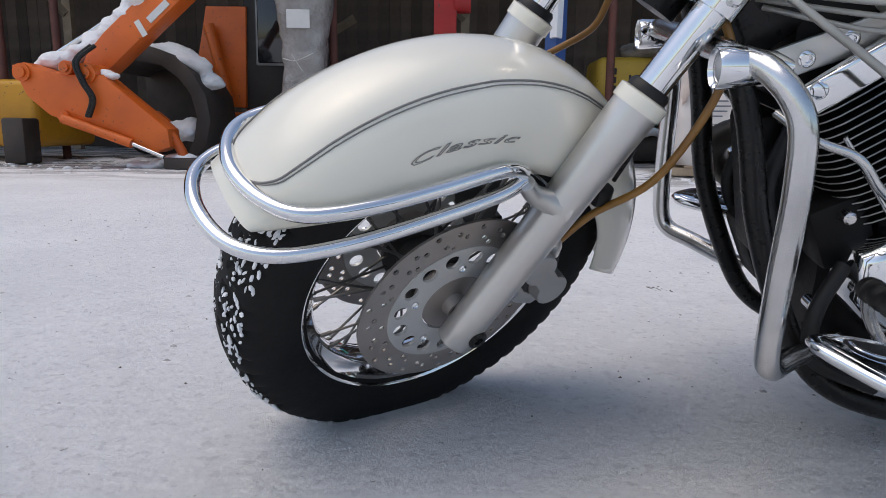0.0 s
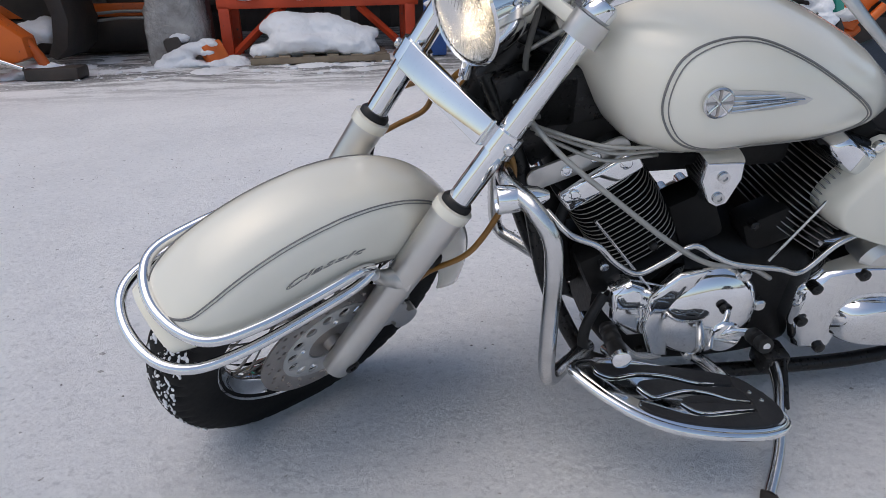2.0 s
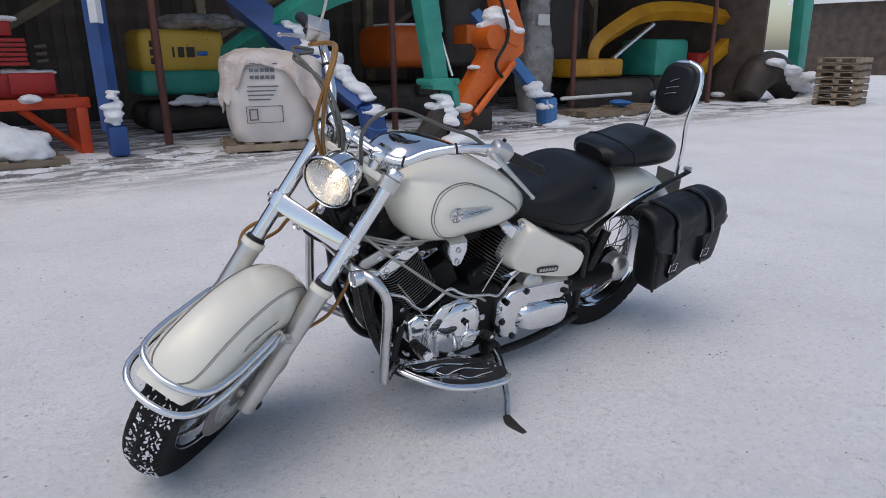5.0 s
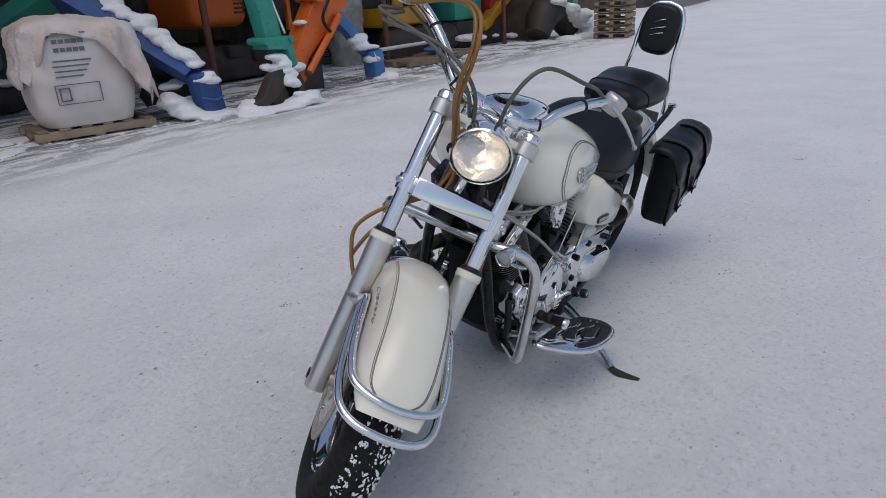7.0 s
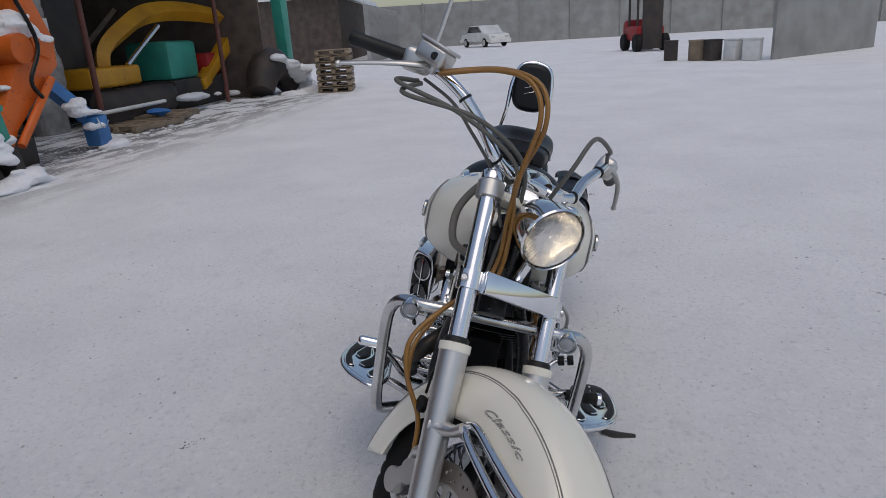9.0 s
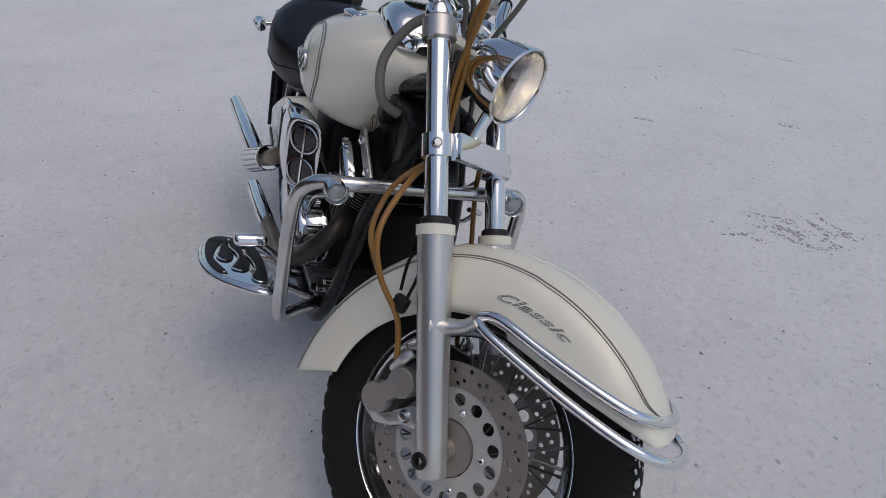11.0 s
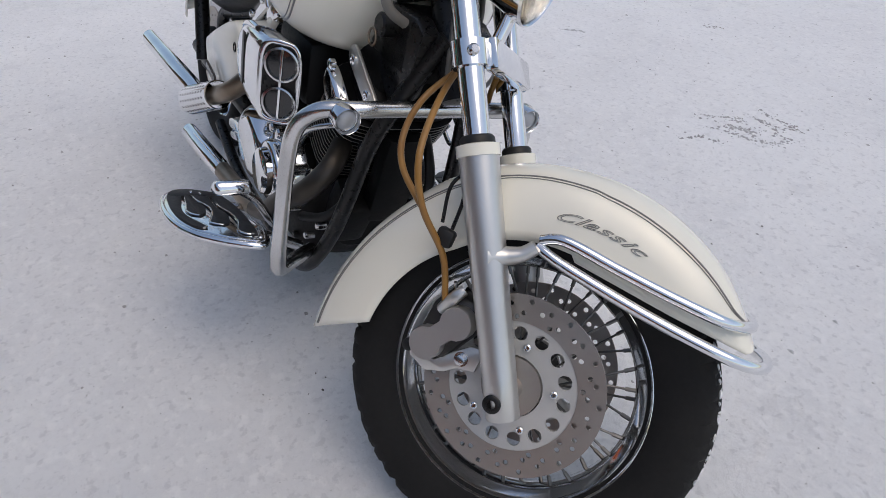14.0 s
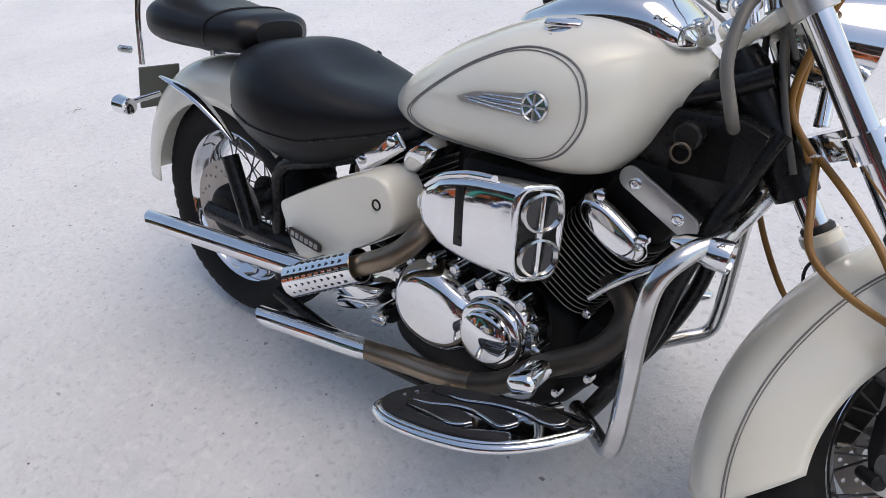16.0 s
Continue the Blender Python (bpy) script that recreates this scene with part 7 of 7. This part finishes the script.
part("tube", rod([(1.1, -0.1, 0.02), (-0.6, 0.12, 0.05)], 0.035, 10), WHITE_PAINT, plank_pile)
rag = thing("rag", upright(-8.18, -6.6, 0, 0.145), "crumpled blue cloth rag on a pallet", "rag")
part("cloth", snowy([(0, 0, 0.05), (-0.2, 0.05, 0.05)], 0.13, 71), BLUE_PLASTIC, rag)
dark = thing("bucket", upright(-13.4, -6.5), "big black excavator bucket in the snow", "bucket", "buckets")
part("shell", rod([(0.8, 0, 0.15), (0.5, 0, 0.55), (0, 0, 0.72), (-0.5, 0, 0.55), (-0.9, 0.1, 0.1)], [0.3, 0.4, 0.42, 0.4, 0.25], 12, 5), STEEL, dark)
snow_part("snow_cap", snowy([(0.3, 0.3, 0.9), (-0.2, 0.4, 0.75), (-0.7, 0.4, 0.5), (-1.2, 0.5, 0.05), (-0.6, 0.8, 0.03), (0.4, 0.7, 0.03)], 0.25, 72), dark, 0.25)
red_box = thing("cabinet", upright(-11.54, -8), "teal machine body in the shed, its base coloured dark for shade", "machine")
# base in the shade colour
part("body", boxed((2.2, 1.2, 0.6), pose(0, 0, 0.3), 0.05), DARK, red_box)
part("cover", boxed((1.2, 1.0, 0.8), pose(0.4, 0, 1.0), 0.1), TEAL, red_box)
part("side_box", boxed((0.6, 0.9, 0.5), pose(-0.8, 0.1, 0.85), 0.06), RED, red_box)
teal2 = thing("teal_excavator_arm", upright(-15.67, -6.9), "teal excavator arm standing by the shed's end", "machine arm")
part("stick", plate([(0.5, 2.6), (0.0, 2.6), (0.0, 0.5), (0.35, 0.5)], -0.14, 0.14, "y", 0.01), TEAL, teal2)
part("bucket", boxed((0.7, 0.6, 0.5), pose(0.1, 0, 0.3, 0, 20, 0), 0.1), STEEL, teal2)
snow_part("snow_cap", snowy([(0.1, 0.3, 0.6), (-0.3, 0.4, 0.1)], 0.2, 73), teal2, 0.2)
pallet("pallet_stack", upright(-13.7, -4.95, 12), "stack of wooden pallets with snow between them", 7)

# orange excavator whose arm reaches out of the shed
exc = thing("excavator", upright(5.0, -7), "orange excavator with a folded snow topped arm", "excavator", "excavators")
part("stick", plate([(1.23, 1.02), (1.11, 1.05), (0.81, 0.96), (0.44, 0.92), (0.32, 0.94), (-0.33, 0.41), (-0.35, 0.23), (-0.18, 0.17), (0.28, 0.33), (0.88, 0.53), (1.1, 0.72)], 1.1, 1.38, "y", 0.015), ORANGE, exc)
part("boom", plate([(0.73, 0.94), (0.57, 0.87), (0.37, 1.03), (-0.95, 2.2), (-0.4, 2.2), (0.11, 1.66), (0.42, 1.39), (0.62, 1.17)], 0.78, 1.08, "y", 0.015), ORANGE, exc)
part("maker_bar", boxed((0.28, 0.01, 0.07), pose(-0.17, 1.086, 1.6, 0, 42, 0)), WHITE_PAINT, exc)
part("maker_bar", boxed((0.06, 0.01, 0.17), pose(0.02, 1.086, 1.43, 0, 30, 0)), WHITE_PAINT, exc)
part("cylinder", rod([(0.72, 1.43, 0.5), (0.02, 1.43, 0.26)], 0.05, 12), ORANGE, exc)
part("rod", rod([(0.02, 1.43, 0.26), (-0.3, 1.43, 0.13)], 0.022, 10), ROD, exc)
part("top_rod", rod([(1.1, 0.92, 1.14), (0.62, 0.92, 1.42), (0.3, 0.92, 1.62)], 0.03, 10), ROD, exc)
for x, z, r in ((0.46, 0.95, 0.1), (1.12, 0.95, 0.09), (0.66, 1.0, 0.07), (0.72, 0.52, 0.06)):
    part("joint", turned([(1.02, 0), (1.02, r), (1.41, r), (1.41, r * 0.6), (1.44, r * 0.6), (1.44, 0)], (x, 0, z), (0, 1, 0), 20), ORANGE, exc)
for i in range(2):
    part("hose", rod([(0.34 + 0.04 * i, 1.4, 1.22), (0.5 + 0.03 * i, 1.46, 1.06), (0.44 + 0.03 * i, 1.47, 0.86), (0.36 + 0.03 * i, 1.46, 0.7), (0.43 + 0.03 * i, 1.44, 0.52)], 0.021, 10, 5), BLACK, exc)
snow_part("snow_cap", snowy([(1.17, 0.98, 1.02), (0.98, 0.98, 1.1), (0.8, 0.97, 1.18), (0.62, 0.96, 1.28), (0.45, 0.95, 1.4), (0.3, 0.94, 1.53), (0.12, 0.93, 1.68), (-0.1, 0.93, 1.9)], 0.12, 81, 0.8), exc, 0.12)
snow_part("snow_cap", snowy([(0.5, 1.24, 0.97), (0.36, 1.24, 0.98), (0.28, 1.24, 0.95)], 0.07, 82, 0.7), exc, 0.07)
shell = bmesh.new()
side = [(0.78, 1.2), (0.6, 1.3), (0.27, 1.33), (0.0, 1.24), (-0.2, 1.06), (-0.36, 0.8), (-0.4, 0.5), (-0.34, 0.22), (-0.2, 0.1), (-0.12, 0.14), (-0.2, 0.3), (-0.24, 0.55), (-0.18, 0.8), (-0.05, 0.98), (0.15, 1.12), (0.4, 1.16), (0.6, 1.12), (0.72, 1.04)]
slab(shell, side, -0.5, 0.4, "y", 0.01)
slab(shell, [(0.78, 1.2), (0.27, 1.33), (-0.2, 1.06), (-0.4, 0.5), (-0.2, 0.1), (0.2, 0.3), (0.74, 0.72)], -0.53, -0.49, "y", 0.006)
part("bucket", shell, STEEL, exc, "black hollow digging bucket")
snow_part("snow_cap", snowy([(0.74, 0.0, 1.24), (0.5, 0.05, 1.33), (0.27, 0.05, 1.36), (0.05, 0.05, 1.3), (-0.15, 0.05, 1.14), (-0.32, 0.08, 0.94)], 0.19, 83, 0.42), exc, 0.19)
snow_part("snow_drift", snowy([(0.22, 0.2, 0.34), (0.05, 0.2, 0.42), (-0.1, 0.2, 0.5), (-0.12, 0.2, 0.34)], 0.16, 84, 0.7), exc, 0.16)
part("hook_end", rod([(-0.3, 1.24, 0.36), (-0.4, 1.24, 0.2), (-0.44, 1.24, 0.08)], 0.05, 10, 4), ORANGE, exc)
part("ground_plate", boxed((0.5, 0.3, 0.12), pose(-0.5, 1.2, 0.06), 0.02), STEEL, exc)
snow_part("snow_drift", snowy([(0.1, 1.2, 0.03), (-0.1, 1.15, 0.05), (-0.5, 1.15, 0.14)], 0.11, 85), exc, 0.11)
# shade of the shed is in this cab's colour
part("cab", boxed((1.0, 1.2, 1.9), pose(-0.85, -1.6, 1.5), 0.06, 3), DARK, exc, "cab coloured near black for the shed's shade")
part("cab_frame", boxed((0.5, 0.02, 1.0), pose(-0.78, -0.985, 1.75), 0.02), METAL_WALL, exc)
part("cab_window", boxed((0.44, 0.02, 0.94), pose(-0.78, -0.975, 1.75), 0.02), DARK_GLASS, exc)
part("side_box", boxed((0.5, 0.8, 0.6), pose(0.3, -1.5, 1.0), 0.08, 3), ORANGE, exc)
part("swing_post", plate([(0.25, 1.35), (0.12, 2.0), (-0.42, 2.0), (-0.38, 0.69), (-0.02, 0.7)], -1.1, -0.95, "y", 0.02), ORANGE, exc)
part("post_cylinder", rod([(0.05, -0.85, 1.75), (-0.18, -0.85, 0.8)], 0.07, 12), ORANGE, exc)
for z in (0.42, 0.5):
    part("track_guard", rod([(-0.1, -0.75, z), (-0.6, -0.72, z + 0.04), (-1.1, -0.72, z + 0.03)], 0.018, 8), METAL_WALL, exc)
part("skirt", boxed((2.4, 0.1, 0.16), pose(-0.3, -0.95, 0.55), 0.02), ORANGE, exc)
for s in (0, 1):
    part("crawler", boxed((3.0, 0.45, 0.5), pose(-0.2, -1.1 - s * 1.5, 0.28), 0.22, 4), STEEL, exc)
for i, ch in enumerate("0861"):
    bm = lettering(ch, 0.13)
    bmesh.ops.transform(bm, matrix=pose(-0.82 - 0.08 * i, -0.992, 0.8) @ pose(0, 0, 0, 90, 0, 180), verts=bm.verts)
    part("chalk_digit", bm, WHITE_PAINT, exc, smooth=0)
loader = thing("loader", upright(7.4, -6.9), "old yellow machine with rusty sides", "machine")
part("body", boxed((1.9, 1.2, 0.75), pose(0, 0, 0.55), 0.08, 3), YELLOW, loader)
part("wheel", turned([(-0.14, 0), (-0.14, 0.28), (-0.1, 0.33), (0.1, 0.33), (0.14, 0.28), (0.14, 0)], (0.3, 0.7, 0.33), (0, 1, 0), 28), RUBBER, loader)
part("block", boxed((0.25, 0.3, 0.5), pose(-0.85, 0.75, 0.25), 0.03), STEEL, loader)

# snow thrown up along the shed front
rn = random.Random(11)
pts = []
for i in range(150):
    x = rn.uniform(-13, 9)
    y = -6.35 + rn.gauss(0, 0.35) if rn.random() < 0.6 else rn.uniform(-7.6, -6.9)
    pts.append((x, y, -0.02))
pts.sort()
drift = snow_part("snow_bank", snowy(pts, 0.17, 91, 0.3), None, 0.17)
tagged(drift, "lumpy bank of snow along the shed", "snow bank", kind="stuff")

rn = random.Random(17)
BALL = bmesh.new()
bmesh.ops.create_icosphere(BALL, subdivisions=1, radius=1)
BALL_V = [v.co.copy() for v in BALL.verts]
BALL_F = [tuple(v.index for v in f.verts) for f in BALL.faces]
BALL.free()
verts, faces = [], []
for i in range(800):
    x, y = rn.uniform(-10, 7), -6.1 - abs(rn.gauss(0, 0.6)) if rn.random() < 0.55 else -6.1 + abs(rn.gauss(0, 0.55))
    r = 0.01 + 0.045 * rn.random() ** 4
    n0 = len(verts)
    for v in BALL_V:
        k = r * (1 + 0.5 * noise.noise(v * 1.3 + Vector((i, 0, 0))))
        verts.append((x + v.x * k * 1.4, y + v.y * k * 1.2, v.z * k * 0.55))
    faces += [tuple(n0 + q for q in f) for f in BALL_F]
me = bpy.data.meshes.new("snow_crumbs")
me.from_pydata(verts, [], faces)
me.materials.append(LOOSE_SNOW)
me.polygons.foreach_set("use_smooth", [True] * len(me.polygons))
tagged(new("snow_crumbs", me), "broken crumbs of snow in front of the shed", "snow", kind="stuff")

# ---- far side of the yard ----
wall = thing("container", upright(-34.5, -8.6, 6), "row of grey corrugated steel containers", "container", kind="structure")
part("side", boxed((12, 0.2, 2.6), pose(0, 0, 1.3)), METAL_WALL, wall)
rib = part("rib", boxed((0.1, 0.06, 2.5), None, 0.01), METAL_WALL, wall, m=pose(-5.8, 0.12, 1.3))
for i in range(1, 40):
    again(rib, pose(-5.8 + 0.3 * i, 0.12, 1.3))
far_wall = thing("wall_far", upright(-56, 12, 4), "long plain grey sheet wall closing the yard", "wall", kind="structure")
part("sheet", boxed((0.2, 64, 3.4), pose(0, 0, 1.7)), METAL_WALL, far_wall)
post = part("post", boxed((0.12, 0.12, 3.5), None), METAL_WALL, far_wall, m=pose(0.16, -30, 1.75))
for i in range(1, 16):
    again(post, pose(0.16, -30 + 4 * i, 1.75))
fence = thing("fence", upright(-19.2, 8.4, -48), "plain grey steel sheet fence", "fence", kind="structure")
part("sheet", boxed((5.5, 0.08, 2.2), pose(0, 0, 1.1)), METAL_WALL, fence)
crate = thing("crate", upright(-15.0, 10.2, -30), "wooden crate of light boards", "crate")
bd = part("board", boxed((1.6, 0.04, 0.13), None, 0.008), WOOD, crate, m=pose(0, -0.5, 0.1))
for i in range(1, 7):
    again(bd, pose(0, -0.5, 0.1 + 0.145 * i))
for i in range(7):
    again(bd, pose(-0.8, 0, 0.1 + 0.145 * i, 0, 0, 90) @ Matrix.Diagonal((0.62, 1, 1, 1)))
part("lid", boxed((1.6, 1.0, 0.05), pose(0, 0, 1.1)), WOOD, crate)
for i, (x, y, mat, w) in enumerate(((-18.6, 4.6, WOOD, 0.3), (-18.3, 5.0, STEEL, 0.35), (-18.0, 5.5, WHITE_PAINT, 0.4), (-17.6, 5.9, WHITE_PAINT, 0.45), (-19.3, 4.0, STEEL, 0.4))):
    t = thing("discarded_box", upright(x, y, 20 * i), "discarded household box standing in the snow", "box", "discarded boxes")
    part("body", boxed((w, 0.4, 0.55), pose(0, 0, 0.275), 0.03), mat, t)
    part("lid", boxed((w * 1.04, 0.42, 0.05), pose(0, 0, 0.57), 0.015), mat, t)


def car(m, paint, label, length=4.3, tall=1.45, category="car"):
    t = thing("car", m, label, category, "parked cars")
    h = tall
    side = [(-length / 2, 0.35), (-length / 2 + 0.05, 0.75), (-length / 2 + 0.3, 0.9), (-length * 0.28, 0.95), (-length * 0.17, h), (length * 0.14, h), (length * 0.27, 0.98), (length / 2 - 0.2, 0.85), (length / 2, 0.6), (length / 2, 0.35)]
    part("body", plate(side, -0.82, 0.82, "y", 0.09, 3), paint, t)
    win = [(-length * 0.25, 0.98), (-length * 0.165, h - 0.07), (length * 0.13, h - 0.07), (length * 0.235, 0.99)]
    for s in (-1, 1):
        part("window", plate(win, s * 0.815, s * 0.828, "y"), DARK_GLASS, t)
        for x in (-length * 0.31, length * 0.31):
            wheel = part("wheel", turned([(-0.1, 0), (-0.1, 0.25), (-0.06, 0.31), (0.06, 0.31), (0.1, 0.25), (0.1, 0)], (x, s * 0.76, 0.31), (0, 1, 0), 28), RUBBER, t)
            part("rim", turned([(0.09, 0), (0.09, 0.19), (0.105, 0.2), (0.105, 0)], (x, s * 0.76, 0.31), (0, s, 0), 24), ALU, wheel)
        part("headlight", boxed((0.1, 0.35, 0.16), pose(length / 2 - 0.05, s * 0.55, 0.68), 0.03), ALU, t)
        part("tail_lamp", boxed((0.08, 0.3, 0.14), pose(-length / 2 + 0.02, s * 0.6, 0.72), 0.02), TAIL_RED, t)
    part("bumper", boxed((0.2, 1.62, 0.28), pose(length / 2 + 0.02, 0, 0.42), 0.06), paint, t)
    part("bumper", boxed((0.2, 1.62, 0.28), pose(-length / 2 - 0.02, 0, 0.42), 0.06), paint, t)
    part("number_bar", boxed((0.02, 0.5, 0.11), pose(length / 2 + 0.13, 0, 0.45)), WHITE_PAINT, t)
    return t


car(upright(-46.5, -4.2, 35), CAR_WHITE, "white saloon car parked at the far end of the yard")
car(upright(-6.45, 9.35, -90) @ Matrix.Diagonal((1.12, 1.02, 1.12, 1)), CAR_BLACK, "black off-road car parked on the snow", 4.0, 1.7)
fork = thing("forklift", upright(-27.5, 4.2, 10), "red forklift truck with black wheels", "forklift")
part("body", boxed((2.2, 1.1, 0.6), pose(0, 0, 0.7), 0.12, 3), RED, fork)
part("counterweight", boxed((0.7, 1.1, 0.8), pose(-0.8, 0, 0.85), 0.2, 4), RED, fork)
part("mast", boxed((0.14, 0.8, 2.1), pose(1.2, 0, 1.15), 0.02), STEEL, fork)
part("roof", boxed((1.3, 1.0, 0.08), pose(0.1, 0, 2.1), 0.03), STEEL, fork)
for x in (-0.45, 0.7):
    for s in (-1, 1):
        part("post", bar((x, s * 0.45, 0.95), (x, s * 0.45, 2.1), 0.07), STEEL, fork)
        part("wheel", turned([(-0.14, 0), (-0.14, 0.3), (-0.1, 0.34), (0.1, 0.34), (0.14, 0.3), (0.14, 0)], (x * 1.5, s * 0.55, 0.34), (0, 1, 0), 24), RUBBER, fork)
hut = thing("hut", upright(-40, -14, 8), "low dark workshop building", "building", kind="structure")
part("wall", boxed((16, 5, 3.2), pose(0, 0, 1.6)), DARK_WOOD, hut)
part("roof", boxed((16.6, 5.6, 0.3), pose(0, 0, 3.35)), LOOSE_SNOW, hut)

# dirt on the snow
rn = random.Random(7)
bm = bmesh.new()


def flake(x, y, r):
    n = rn.randint(4, 6)
    a0 = rn.random() * 6
    z = ground_height(x, y)
    top = bm.verts.new((x, y, z + r * 0.35 + 0.001))
    ring = [bm.verts.new((x + r * rn.uniform(0.6, 1.3) * math.cos(a0 + 6.283 * i / n), y + r * rn.uniform(0.4, 1.0) * math.sin(a0 + 6.283 * i / n), z - 0.001)) for i in range(n)]
    for i in range(n):
        bm.faces.new((top, ring[i], ring[(i + 1) % n]))


for i in range(900):
    flake(rn.uniform(-3.5, 4), rn.uniform(-2.6, 3.2), 0.0015 + 0.0045 * rn.random() ** 3)
for i in range(45):
    flake(rn.gauss(0.9, 0.09), rn.gauss(1.71, 0.09), 0.0015 + 0.004 * rn.random() ** 2)
for cx, cy, n in ((1.02, -0.91, 16), (-2.38, 0.6, 40), (-0.13, 0.62, 10), (1.31, -0.16, 4), (1.48, -0.53, 4), (-0.03, 2.51, 12)):
    for i in range(n):
        flake(rn.gauss(cx, 0.03), rn.gauss(cy, 0.02), 0.002 + 0.005 * rn.random())
tagged(part("dirt_specks", bm, DIRT, None, smooth=0), "dark specks of dirt on the snow", "dirt", kind="stuff")
bm = bmesh.new()
for i in range(26):
    cx, cy, turn = rn.gauss(0.9, 0.09), rn.gauss(1.71, 0.09), rn.gauss(0.5, 0.5)
    for k in range(16):
        d = rn.gauss(0, 0.035)
        flake(cx + d * math.cos(turn) + rn.gauss(0, 0.006), cy + d * math.sin(turn) + rn.gauss(0, 0.006), 0.003 + 0.008 * rn.random() ** 2)
for x0, y0, x1, y1, n in ((-1.4, 3.26, -0.91, 3.46, 90), (-0.4, 1.79, -0.28, 1.89, 40), (-0.07, 2.47, 0.0, 2.54, 14)):
    for i in range(n):
        k = rn.random()
        flake(x0 + (x1 - x0) * k + rn.gauss(0, 0.008), y0 + (y1 - y0) * k + rn.gauss(0, 0.008), 0.003 + 0.01 * rn.random() ** 2)
for i in range(1000):
    flake(rn.uniform(-1.6, 3.6), rn.uniform(-2.4, 2.8), 0.002 + 0.011 * rn.random() ** 3)
tagged(part("scuffed_snow", bm, SLUSH, None, smooth=0), "grey scuffed chips of trodden snow", "snow", kind="stuff")
